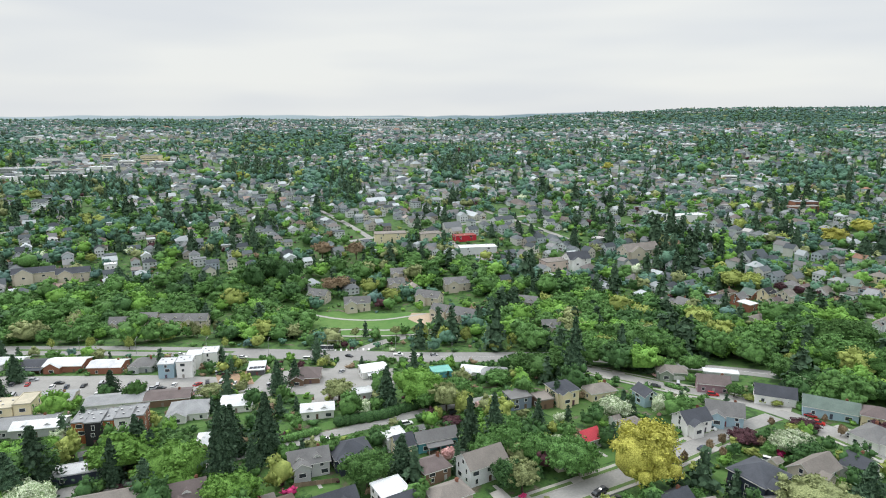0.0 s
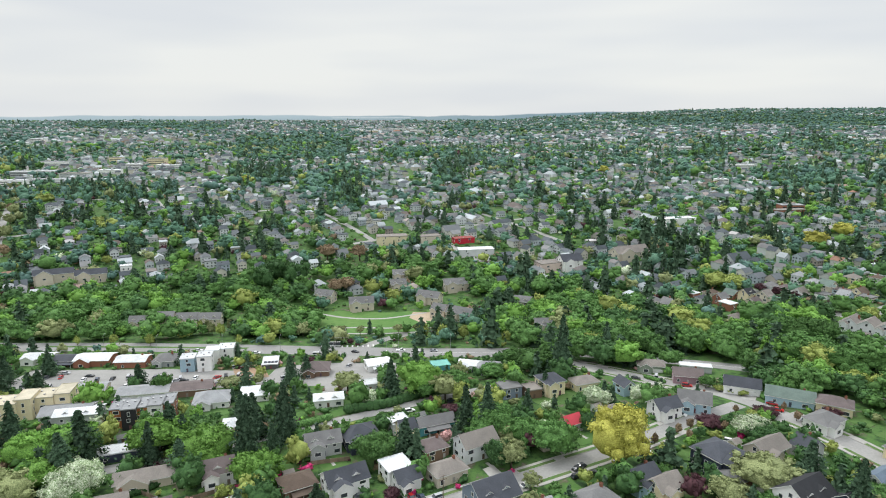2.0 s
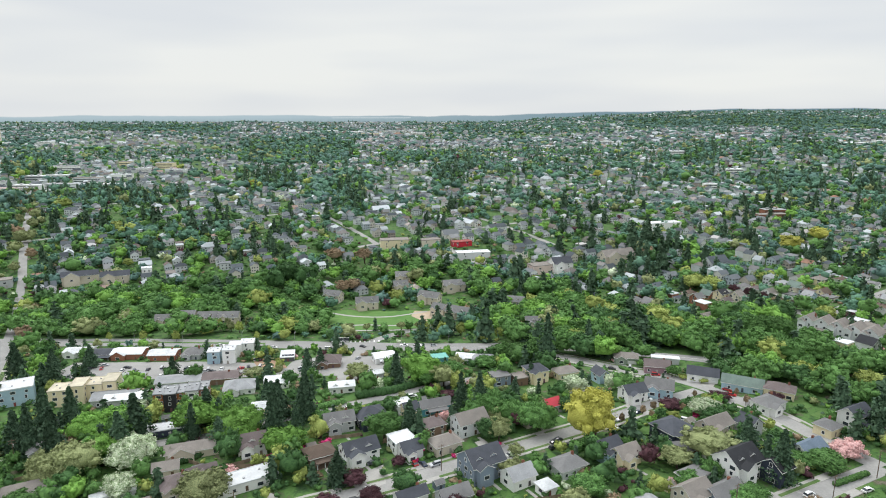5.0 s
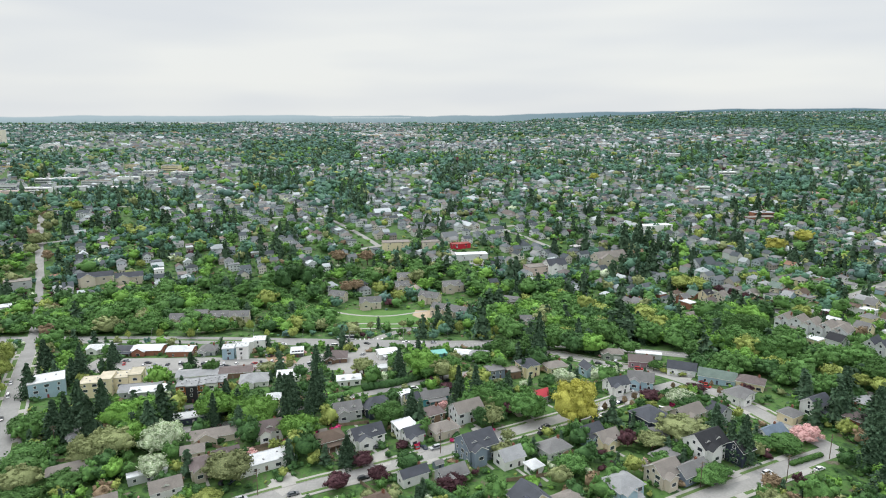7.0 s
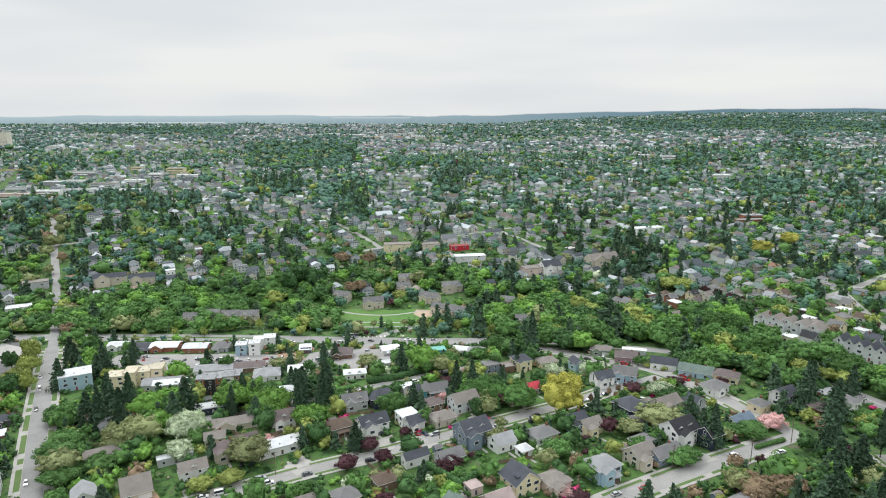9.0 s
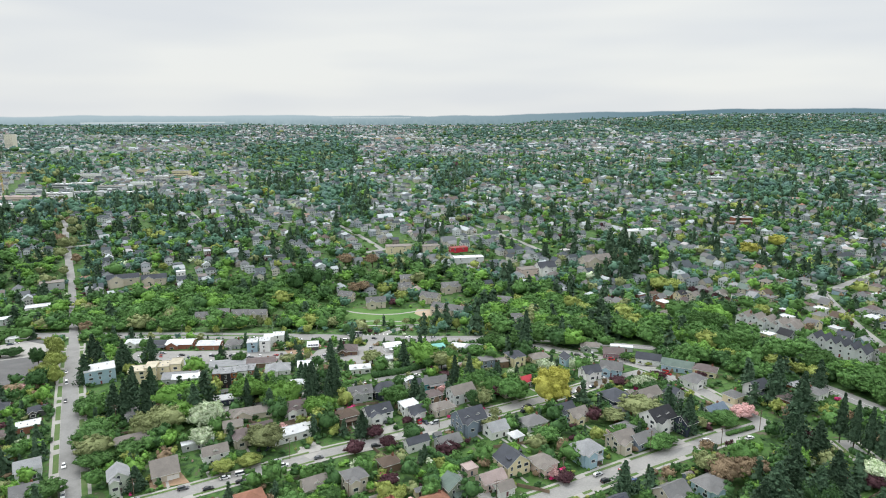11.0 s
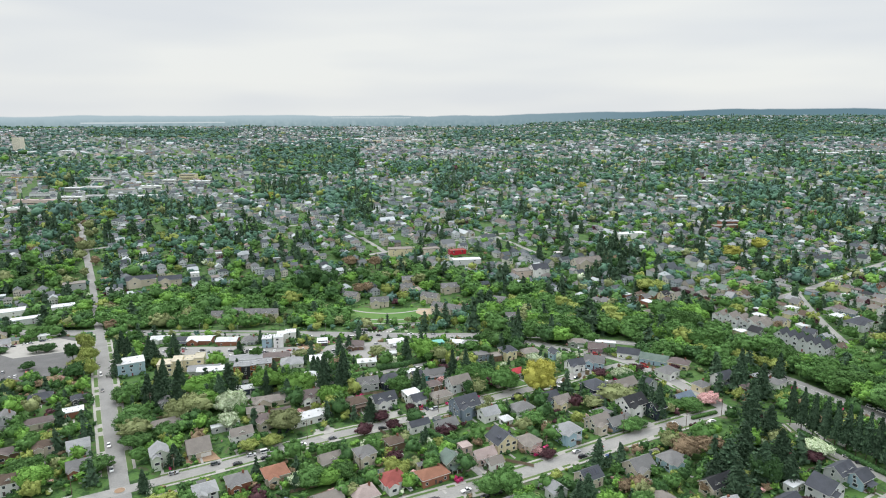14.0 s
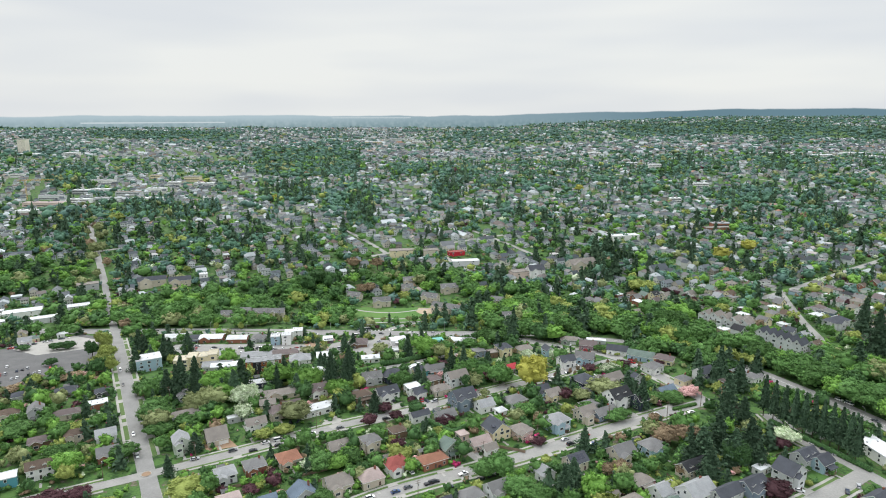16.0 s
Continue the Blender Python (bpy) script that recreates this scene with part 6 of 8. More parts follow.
tree("conifer", "conifer", 242.9, 505.4, 22, 9.2, "on the hillside")
tree("big", "green", -86.2, 509.8, 16, 10, "in the valley woods")
tree("conifer", "conifer", 74.9, 524.1, 18, 8.0, "on the hillside")
tree("conifer", "conifer", 298.6, 524.2, 24, 8.0, "on the hillside")
tree("conifer", "conifer", 56.1, 527.5, 16, 5.8, "on the hillside")
tree("conifer", "conifer", 196.5, 529.8, 18, 6.9, "on the hillside")
tree("round", "bright", -236.3, 532.3, 10, 8.3, "on the hillside")
tree("conifer", "conifer", -45.8, 532.7, 18, 5.8, "on the hillside")
tree("big", "green", -36.5, 538.6, 14, 9, "in the valley woods")
tree("round", "lime", -309.0, 540.4, 9, 7.1, "on the hillside")
tree("conifer", "conifer", -19.3, 542.4, 16, 5.8, "on the hillside")
tree("conifer", "conifer", -29.5, 546.6, 18, 8.0, "on the hillside")
tree("airy", "russet", -77.0, 547.0, 18, 12)
tree("airy", "russet", -107.0, 547.1, 18, 12)
tree("round", "yellow", 344.4, 548.2, 18, 16.5, "on the hillside")
tree("conifer", "conifer", 249.0, 551.5, 18, 9.2, "on the hillside")
tree("conifer", "conifer", -254.9, 553.6, 14, 8.0, "on the hillside")
tree("conifer", "conifer", -155.8, 561.9, 18, 9.2, "on the hillside")
tree("conifer", "conifer", 119.7, 569.5, 22, 8.0, "on the hillside")
tree("conifer", "conifer", -175.5, 577.4, 18, 8.0, "on the hillside")
tree("conifer", "conifer", 316.6, 581.0, 20, 9.2, "on the hillside")
tree("conifer", "conifer", 201.6, 591.4, 24, 8.0, "on the hillside")
tree("round", "yellow", 400.7, 596.7, 16, 14.2, "on the hillside")
tree("conifer", "conifer", 84.7, 598.1, 18, 6.9, "on the hillside")
tree("conifer", "conifer", 47.4, 607.5, 16, 5.8, "on the hillside")
tree("conifer", "conifer", 75.0, 607.5, 16, 6.9, "on the hillside")
tree("round", "olive", -457.9, 608.2, 18, 13.0, "on the hillside")
tree("round", "lime", 291.8, 612.4, 14, 8.3, "on the hillside")
tree("conifer", "conifer", 1.7, 645.8, 26, 6.9, "on the hillside")
tree("conifer", "conifer", -264.9, 668.6, 20, 5.8, "on the hillside")
tree("round", "lime", -384.8, 671.7, 11, 10.6, "on the hillside")
tree("round", "lime", 359.5, 718.0, 12, 9.4, "on the hillside")
tree("round", "olive", -509.9, 721.4, 16, 11.8, "on the hillside")
tree("conifer", "conifer", -148.1, 735.7, 20, 6.9, "on the hillside")
tree("conifer", "conifer", 49.5, 754.5, 18, 5.8, "on the hillside")
tree("conifer", "conifer", 202.6, 763.0, 24, 8.0, "on the hillside")
tree("conifer", "conifer", 11.0, 763.9, 24, 8.0, "on the hillside")
tree("big", "green", 24.9, 771.0, 22, 6, "in the valley woods")
tree("round", "lime", -523.6, 806.5, 16, 16.5, "on the hillside")
tree("conifer", "conifer", -35.5, 808.9, 18, 5.8, "on the hillside")
tree("round", "lime", 462.2, 837.9, 16, 14.2, "on the hillside")
tree("round", "olive", -588.9, 843.7, 14, 10.6, "on the hillside")
tree("round", "lime", 413.9, 846.5, 14, 11.8, "on the hillside")
tree("conifer", "conifer", -514.1, 852.6, 20, 9.2, "on the hillside")
tree("conifer", "conifer", 275.0, 864.1, 24, 9.2, "on the hillside")
tree("conifer", "conifer", -514.2, 901.1, 22, 9.2, "on the hillside")
tree("conifer", "conifer", -593.0, 917.3, 18, 8.0, "on the hillside")
tree("conifer", "conifer", -505.9, 972.0, 20, 8.0, "on the hillside")
tree("round", "yellow", -316.8, 993.0, 15, 10.6, "on the hillside")
tree("conifer", "conifer", -166.9, 1048.4, 22, 6.9, "on the hillside")
tree("round", "bright", 63.3, 1077.9, 12, 9.4, "on the hillside")
tree("round", "yellow", 287.0, 1110.3, 17, 14.2, "on the hillside")
tree("conifer", "conifer", -14.0, 1130.5, 22, 10.3, "on the hillside")
tree("conifer", "conifer", 152.7, 1132.6, 27, 6.3, "on the hillside")
tree("conifer", "conifer", 42.8, 1147.7, 24, 6.9, "on the hillside")
tree("conifer", "conifer", 509.5, 1263.2, 20, 9.2, "on the hillside")
tree("round", "bright", -161.9, 1315.1, 13, 10.6, "on the hillside")
tree("round", "bright", -113.4, 1364.4, 16, 13.0, "on the hillside")
tree("round", "bright", -79.9, 1411.9, 16, 11.8, "on the hillside")
tree("round", "bright", -44.1, 1468.1, 16, 13.0, "on the hillside")
tree("round", "bright", -2.7, 1502.5, 17, 13.0, "on the hillside")
tree("conifer", "conifer", 754.4, 1662.1, 22, 9.2, "on the hillside")
tree("round", "yellow", 722.6, 2001.6, 16, 14.2, "on the hillside")

for k in range(16):
    tree("oval", ("olive", "lime", "olive")[k % 3], round(-186 + 5.2 * k + 1.5 * (k % 2), 1), round(384 - 3.0 * (k % 4), 1), 9 + k % 3, 2.6 + 0.3 * (k % 4), "in a thin row before low flats")
for k in range(9):
    tree("airy", "olive", round(-104 + 12.5 * k, 1), round(371 - 2.5 * (k % 3), 1), 8, 3.2, "beside the park lawn")
for k in range(15):
    u, side = k / 14, 6.5 if k % 2 else -6.5
    tree("round", ("olive", "russet", "olive")[k % 3], round(-405 - 238 * u + side * 0.85, 1), round(528 + 396 * u + side * 0.5, 1), 12 + k % 4, 7.5 + k % 3, "along the avenue")
tree("big", "green", 191, 284, 24, 14, "towering over the wooded bank")

# ---- cars ----
car(78.4, 189.2, 210, "silver", "sedan")
car(73.3, 180.0, 30, "white", "suv")
car(74.0, 187.2, 30, "silver", "sedan")
car(88.7, 196.3, 30, "dark_blue", "sedan")
car(107.9, 203.1, 30, "silver", "suv")
car(114.1, 205.9, 30, "silver", "sedan")
car(97.6, 212.0, -40, "white", "sedan")
car(112.7, 245.2, -15, "red", "suv")
car(138.1, 214.1, -35, "red", "sedan")
car(139.2, 220.7, -35, "red", "sedan")
car(143.5, 202.4, -40, "silver", "sedan")
car(147.2, 194.6, -45, "red", "suv")
car(92.9, 257.6, -20, "black", "sedan")
car(103.3, 259.2, 70, "silver", "van")
car(106.4, 186.8, -30, "white", "suv")
car(46.9, 170.3, 30, "black", "sedan")
car(-42.8, 211.4, 18, "white", "suv")
car(-56.1, 205.1, 18, "silver", "sedan")
car(-13.9, 224.3, 22, "white", "suv")
car(4.7, 233.4, 22, "black", "van")
car(-3.1, 229.5, 22, "grey", "sedan")
car(-51.4, 326.3, -30, "black", "sedan")
car(-24.5, 326.6, 0, "white", "pickup")
car(-15.1, 324.1, 0, "white", "sedan")
car(-4.9, 322.8, 0, "silver", "sedan")
car(-110.8, 329.8, 0, "white", "sedan")
car(-50.5, 295.9, 70, "silver", "sedan")
car(-73.2, 322.7, 0, "white", "van")
car(-65.8, 316.1, 0, "grey", "sedan")
car(-145.4, 281.5, 5, "white", "suv")
car(-135.1, 274.9, 5, "silver", "sedan")
car(-131.5, 274.7, 5, "black", "sedan")
car(-161.5, 281.4, 5, "black", "sedan")
car(-157.4, 281.2, 5, "grey", "sedan")
car(-185.3, 284.9, 5, "black", "sedan")
car(-201.6, 291.0, 5, "silver", "sedan")
car(-86.9, 266.9, 60, "silver", "sedan")
car(-116.4, 279.9, 60, "red", "sedan")
car(-112.3, 298.6, 30, "silver", "van")
car(-235.8, 343.8, 0, "white", "sedan")
car(-202.1, 341.7, 0, "grey", "sedan")
car(-148.8, 338.3, 0, "white", "sedan")
car(-26.2, 157.8, 25, "grey", "sedan")
car(-13.9, 160.4, 25, "grey", "sedan")
car(-1.9, 155.2, -150, "silver", "suv")
car(28.1, 161.0, 28, "white", "sedan")
car(28.5, 152.7, 120, "white", "pickup")
car(45.6, 165.5, 30, "black", "suv")
car(50.8, 167.2, 30, "black", "sedan")
car(47.9, 171.8, 210, "black", "sedan")
car(-10.2, 156.7, 120, "red", "sedan")
car(-6.6, 156.0, 120, "dark_blue", "sedan")
car(-25.0, 139.4, 25, "white", "suv")
car(-29.7, 132.8, 25, "black", "suv")
car(126.5, 128.7, 28, "white", "suv")
car(147.7, 130.7, 25, "white", "sedan")
car(94.8, 126.1, -40, "dark_blue", "sedan")
car(-84.9, 132.9, 70, "black", "suv")
car(-81.9, 133.5, 70, "dark_blue", "sedan")
car(-158.9, 96.8, -60, "white", "pickup")
car(-172.5, 120.7, -60, "white", "sedan")
car(-126.6, 92.5, 25, "silver", "sedan")
car(-109.3, 100.5, 25, "grey", "suv")
car(-98.2, 100.0, 25, "black", "sedan")
car(-93.8, 108.3, 25, "white", "sedan")
car(-87.7, 111.2, 25, "white", "van")
car(-85.8, 104.9, 25, "black", "sedan")
car(-74.2, 120.9, 25, "silver", "suv")
car(-70.2, 117.4, 25, "white", "suv")
car(-55.2, 123.2, 25, "grey", "sedan")
car(-125.0, 110.2, 75, "blue", "sedan")
car(-214.6, 193.6, -60, "black", "sedan")
car(-244.7, 244.9, -60, "silver", "sedan")
car(-231.9, 224.0, -60, "white", "van")
car(13.5, 71.5, 28, "white", "pickup")
car(-0.3, 65.4, 28, "black", "suv")
car(-3.0, 64.2, 28, "black", "pickup")
car(21.5, 66.1, 28, "black", "sedan")
car(27.1, 68.7, 28, "black", "suv")
car(-30.3, 54.2, 28, "white", "suv")
car(-18.8, 58.1, 28, "blue", "sedan")
car(-13.1, 61.4, 28, "grey", "sedan")
car(-12.2, 74.6, 120, "white", "sedan")
car(1.0, 80.5, 120, "black", "sedan")
car(6.5, 60.3, 28, "dark_blue", "sedan")
car(81.1, 105.8, 28, "red", "sedan")
car(71.1, 97.1, 28, "black", "suv")
car(69.1, 102.1, 28, "silver", "sedan")
car(82.9, 96.5, 28, "blue", "sedan")
car(127.0, 125.8, 25, "white", "sedan")
car(196.9, 92.7, -40, "white", "sedan")
car(199.4, 86.9, -40, "black", "sedan")
car(202.4, 81.3, -40, "silver", "sedan")
car(166.5, 55.6, -25, "white", "suv")
car(166.7, 51.1, -25, "white", "sedan")
car(242.0, 144.6, -62, "white", "suv")
car(244.6, 139.1, -62, "white", "van")
car(245.5, 116.9, -62, "grey", "sedan")
car(187.8, 49.8, 60, "dark_blue", "sedan")
car(195.7, 54.1, 60, "silver", "sedan")
car(37.8, 125.1, 100, "black", "sedan")
car(93.2, 126.6, 120, "blue", "sedan")
car(-68.9, 343.3, 2, "white", "bus", "on the arterial road")

PAINTS = ["white", "silver", "black", "grey", "white", "silver", "red", "dark_blue"]
for k in range(13):
    for row, (ox, oy) in enumerate(((-345, 196), (-327, 192), (-309, 190))):
        if (k * 5 + row * 3) % 7 < 5 and k > row:
            cx, cy = ox + 2.0 * k, oy + 3.1 * k
            if inside(cx, cy, LOT):
                car(round(cx, 1), round(cy, 1), 120, PAINTS[(k * 3 + row) % 8], ("sedan", "suv", "van", "sedan")[(k + row) % 4], "parked in the car park")
    if k % 3:
        car(-356 + 2.3 * k, 281 + 3.9 * k, 30, PAINTS[(k + 5) % 8], "sedan", "parked on the gravel")

for k in range(34):
    cx, cy, turn = (-214 + 7.2 * k, 281 + 2.5 * math.sin(k), 95) if k < 17 else (-210 + 7.5 * (k - 17), 268 - 1.5 * math.cos(k), 100) if k < 31 else (-80 + 15 * (k - 31), 276, 30)
    if all(math.hypot(hx - cx, hy - cy) > hr * 0.8 + 2.6 for hx, hy, hr in HOUSES) and not near_road(cx, cy, 1.0) and k % 5 != 3:
        car(round(cx, 1), round(cy, 1), turn + 7 * (k % 3), PAINTS[k * 3 % 8], ("sedan", "suv", "sedan", "van")[k % 4], "parked in a paved court")

# ---- a tower crane over a building site ----


def tower_crane(x, y, high, reach, turn):
    ob = thing("tower_crane", x, y, turn, 0, "yellow lattice tower crane over a building site", "crane")

    def lattice(p, q, wide, bays):
        g, p, q = Geo(), Vector(p), Vector(q)
        a = (q - p).orthogonal().normalized() * wide / 2
        b = (q - p).normalized().cross(a.normalized()) * wide / 2
        corner = (a + b, a - b, -a - b, b - a)
        for c in corner:
            g.tube(p + c, q + c, 0.14, 0.14, 4)
        for k in range(bays):
            s0, s1 = p.lerp(q, k / bays), p.lerp(q, (k + 1) / bays)
            for i in range(4):
                g.tube(s0 + corner[i], s1 + corner[(i + 1) % 4], 0.09, 0.09, 4)
        return g
    part("mast", lattice((0, 0, -1), (0, 0, high), 2.0, 16).mesh("mast", CRANE), ob)
    part("jib", lattice((-14, 0, high), (reach, 0, high), 1.6, 24).mesh("jib", CRANE), ob)
    g = Geo()
    g.box(-14, -1.0, high - 2.4, -10, 1.0, high - 0.8)
    part("counterweight", g.mesh("counterweight", CONCRETE), ob, "grey concrete counterweight")
    g = Geo()
    g.box(1.0, -1.0, high - 2.6, 3.0, 1.0, high - 0.8)
    part("cab", g.mesh("cab", CAR["white"]), ob)
    return ob


tower_crane(-802, 1010, 38, 52, 12)

# ---- poles, lamps, hedges, fences ----

pole(-36.0, 87.4)
pole(97.1, 119.8)
pole(-125.9, 91.8)
pole(23.9, 83.6)
pole(-169.9, 163.8)
pole(131.0, 123.3)
pole(-68.8, 123.9)
pole(53.4, 99.3)
pole(156.3, 138.7)
pole(-166.6, 76.6)
pole(-7.9, 50.8)
pole(0.5, 151.3)
street_lamp(-210.8, 346.4, 90)
street_lamp(-176.2, 342.7, 90)
street_lamp(-134.8, 340.5, 90)
street_lamp(-98.3, 336.4, 90)
street_lamp(-26.1, 329.3, 90)
street_lamp(4.9, 324.9, 90)
street_lamp(-60.7, 349.8, 90)
street_lamp(237.5, 115.2, 90)
hedge([(-104.0, 188.9), (-94.9, 194.6), (-83.7, 199.7)], 1.8, 2.4, "lime", "clipped yellow-green hedge beside a lawn")
hedge([(-110.9, 156.2), (-99.7, 164.5), (-96.7, 168.5)], 2.0, 2.0, "deep")
hedge([(-4.3, 125.9), (8.5, 111.4), (21.5, 121.9)], 2.5, 3.0, "deep")
hedge([(186.9, 116.5), (197.0, 93.0), (209.3, 66.9)], 2.2, 2.5, "deep", "long dark green hedge beside the lane")
hedge([(-73.0, 204.5), (-55.1, 213.9), (-47.7, 218.3)], 3, 2.5, "green")
hedge([(-40.3, 225.4), (-23.3, 231.3), (-5.7, 246.8)], 4, 3.5, "deep", "dense green bank of shrubs above the street")
hedge([(139.2, 134.6), (153.7, 140.8)], 2, 1.6, "green")
hedge([(98.2, 258.8), (103.8, 250.8)], 2, 1.6, "green")
fence([(-114.9, 171.4), (-89.6, 156.9)])
fence([(-30.6, 129.8), (-3.7, 98.6)])
fence([(-70.0, 72.5), (-54.5, 79.4)])
fence([(25.9, 127.5), (47.8, 132.0)])
fence([(-8.9, 76.8), (5.3, 86.6)])
fence([(-105.7, 62.9), (-83.5, 70.7)])
fence([(82.5, 82.2), (92.2, 66.2)])
fence([(111.0, 65.5), (117.3, 47.0)])
fence([(-80.3, 156.9), (-64.6, 160.9)])
fence([(-50.1, 87.2), (-33.4, 94.6)])
fence([(32.2, 96.3), (46.3, 89.6)])
fence([(-47.1, 179.5), (-33.3, 182.1)])

# ---- mown lawns in the gardens ----
patch("lawn", [(-24.5, 95.5), (-8.3, 100.3), (-6.6, 94.4), (-21.0, 88.5)], 0.07, LAWN, "small mown green garden lawn", "lawn")
patch("lawn", [(-64.7, 73.6), (-49.0, 80.4), (-44.9, 76.1), (-58.1, 68.3)], 0.07, LAWN, "small mown green garden lawn", "lawn")
patch("lawn", [(171.5, 83.2), (181.5, 85.7), (175.8, 75.1), (166.2, 72.7)], 0.07, LAWN, "small mown green garden lawn", "lawn")
patch("lawn", [(194.3, 85.4), (203.4, 74.6), (189.2, 64.8), (185.4, 72.3)], 0.07, LAWN, "small mown green garden lawn", "lawn")
patch("lawn", [(95.5, 77.6), (112.0, 85.0), (115.4, 74.2), (98.0, 67.3)], 0.07, LAWN, "small mown green garden lawn", "lawn")
patch("lawn", [(-130.9, 197.1), (-122.4, 203.4), (-118.8, 197.9), (-126.7, 190.5)], 0.07, LAWN, "small mown green garden lawn", "lawn")
patch("lawn", [(-160.6, 101.6), (-168.7, 84.9), (-158.7, 79.5), (-162.5, 93.0)], 0.07, LAWN, "small mown green garden lawn", "lawn")
patch("lawn", [(84.0, 137.6), (94.9, 143.5), (95.9, 137.1), (83.5, 129.6)], 0.07, LAWN, "small mown green garden lawn", "lawn")
patch("lawn", [(152.7, 242.0), (151.7, 225.2), (143.3, 222.0), (142.1, 235.4)], 0.07, LAWN, "small mown green garden lawn", "lawn")
patch("lawn", [(111.8, 218.9), (126.8, 223.3), (112.4, 211.3)], 0.07, LAWN, "small mown green garden lawn", "lawn")
patch("lawn", [(120.9, 175.1), (133.2, 177.9), (132.3, 171.4), (120.4, 168.8)], 0.07, LAWN, "small mown green garden lawn", "lawn")
patch("lawn", [(167.9, 60.4), (185.2, 67.3), (186.3, 60.0), (168.1, 51.2)], 0.07, LAWN, "small mown green garden lawn", "lawn")
patch("lawn", [(-102.0, 67.8), (-92.3, 72.3), (-88.4, 68.2), (-98.7, 62.1)], 0.07, LAWN, "small mown green garden lawn", "lawn")
patch("lawn", [(-73.4, 87.0), (-60.1, 78.4), (-64.7, 73.6), (-75.9, 79.2)], 0.07, LAWN, "small mown green garden lawn", "lawn")
patch("lawn", [(69.7, 177.4), (78.5, 182.1), (80.0, 176.9), (69.2, 170.9)], 0.07, LAWN, "small mown green garden lawn", "lawn")
patch("lawn", [(-8.9, 78.1), (1.0, 80.1), (2.4, 74.8), (-7.3, 70.4)], 0.07, LAWN, "small mown green garden lawn", "lawn")

# ---- drives and yards ----
patch("driveway", [(-28.6, 152.1), (-22.1, 157.3), (-19.8, 143.6), (-26.1, 139.8)], 0.12, CONCRETE, "pale concrete drive beside a house", "drive")
patch("driveway", [(18.1, 175.3), (24.6, 161.5), (19.6, 159.4), (14.2, 172.8)], 0.12, CONCRETE, "pale concrete drive beside a house", "drive")
patch("driveway", [(-62.2, 141.0), (-54.2, 133.0), (-59.1, 122.8), (-66.9, 130.2)], 0.12, CONCRETE, "pale concrete drive beside a house", "drive")
patch("driveway", [(114.4, 132.3), (119.0, 126.3), (107.3, 121.2), (106.4, 128.6)], 0.12, CONCRETE, "pale concrete drive beside a house", "drive")
patch("driveway", [(100.2, 253.8), (105.4, 254.9), (103.2, 243.1), (98.8, 246.7)], 0.12, CONCRETE, "pale concrete drive beside a house", "drive")
patch("driveway", [(133.6, 234.3), (141.7, 236.7), (134.4, 225.5), (129.6, 228.7)], 0.12, CONCRETE, "pale concrete drive beside a house", "drive")
patch("driveway", [(-198.2, 285.7), (-154.5, 291.5), (-127.4, 274.0), (-142.2, 266.7), (-188.6, 275.0)], 0.12, ASPHALT, "grey asphalt yard with parked vehicles", "drive")
patch("driveway", [(-100.4, 272.3), (-85.4, 284.2), (-76.8, 262.6), (-87.6, 249.1)], 0.12, ASPHALT, "grey asphalt yard with parked vehicles", "drive")
patch("driveway", [(-129.8, 113.0), (-118.8, 117.7), (-108.6, 105.9), (-123.6, 100.5)], 0.12, RUBBLE, "bare brown earth and rubble yard", "drive")
patch("driveway", [(-105.3, 115.2), (-99.8, 118.2), (-93.9, 108.4), (-99.3, 105.5)], 0.12, CONCRETE, "pale concrete drive beside a house", "drive")
patch("driveway", [(-119.2, 273.6), (-118.1, 291.4), (-105.8, 272.7), (-110.7, 265.0)], 0.12, ASPHALT, "grey asphalt yard with parked vehicles", "drive")
patch("driveway", [(-116.1, 301.2), (-100.1, 305.2), (-89.6, 280.1), (-103.1, 272.5)], 0.12, RUBBLE, "bare brown earth and rubble yard", "drive")
patch("driveway", [(-116.4, 182.9), (-99.2, 182.0), (-99.4, 167.9), (-114.2, 168.7)], 0.12, CONCRETE, "pale concrete drive beside a house", "drive")
patch("driveway", [(-57.8, 268.8), (-48.7, 276.3), (-43.7, 245.7), (-56.5, 250.2)], 0.12, ASPHALT, "grey asphalt yard with parked vehicles", "drive")
patch("driveway", [(21.9, 98.4), (26.0, 92.3), (22.5, 84.1), (18.6, 92.7)], 0.12, CONCRETE, "pale concrete drive beside a house", "drive")
patch("driveway", [(-23.4, 582.7), (8.7, 599.6), (28.7, 559.5), (-2.0, 542.6)], 0.12, CONCRETE, "pale concrete drive beside a house", "drive")
patch("driveway", [(28.7, 559.5), (59.4, 559.4), (56.6, 531.1), (31.9, 524.7)], 0.12, ASPHALT, "grey asphalt yard with parked vehicles", "drive")

# ---- outlines of the woods ----
WOOD_A = [(-387.7, 446.4), (-329.4, 452.3), (-260.1, 481.8), (-167.5, 499.3), (-106.1, 480.2), (-90.3, 403.7), (-86.8, 348.7), (-138.3, 406.2), (-230.8, 408.5), (-259.1, 350.1), (-314.6, 357.2)]
WOOD_B = [(26.9, 378.1), (42.2, 475.3), (97.0, 487.0), (154.4, 419.2), (183.2, 358.7), (227.9, 367.3), (283.4, 374.3), (212.0, 260.6), (173.7, 230.7), (151.4, 257.8), (119.4, 275.4), (82.5, 274.3), (50.7, 304.5)]
WOOD_C = [(-116.0, 517.5), (-81.6, 543.7), (-32.6, 557.7), (22.3, 528.8), (53.6, 501.3), (31.7, 449.2), (-38.0, 490.9), (-99.4, 480.0)]
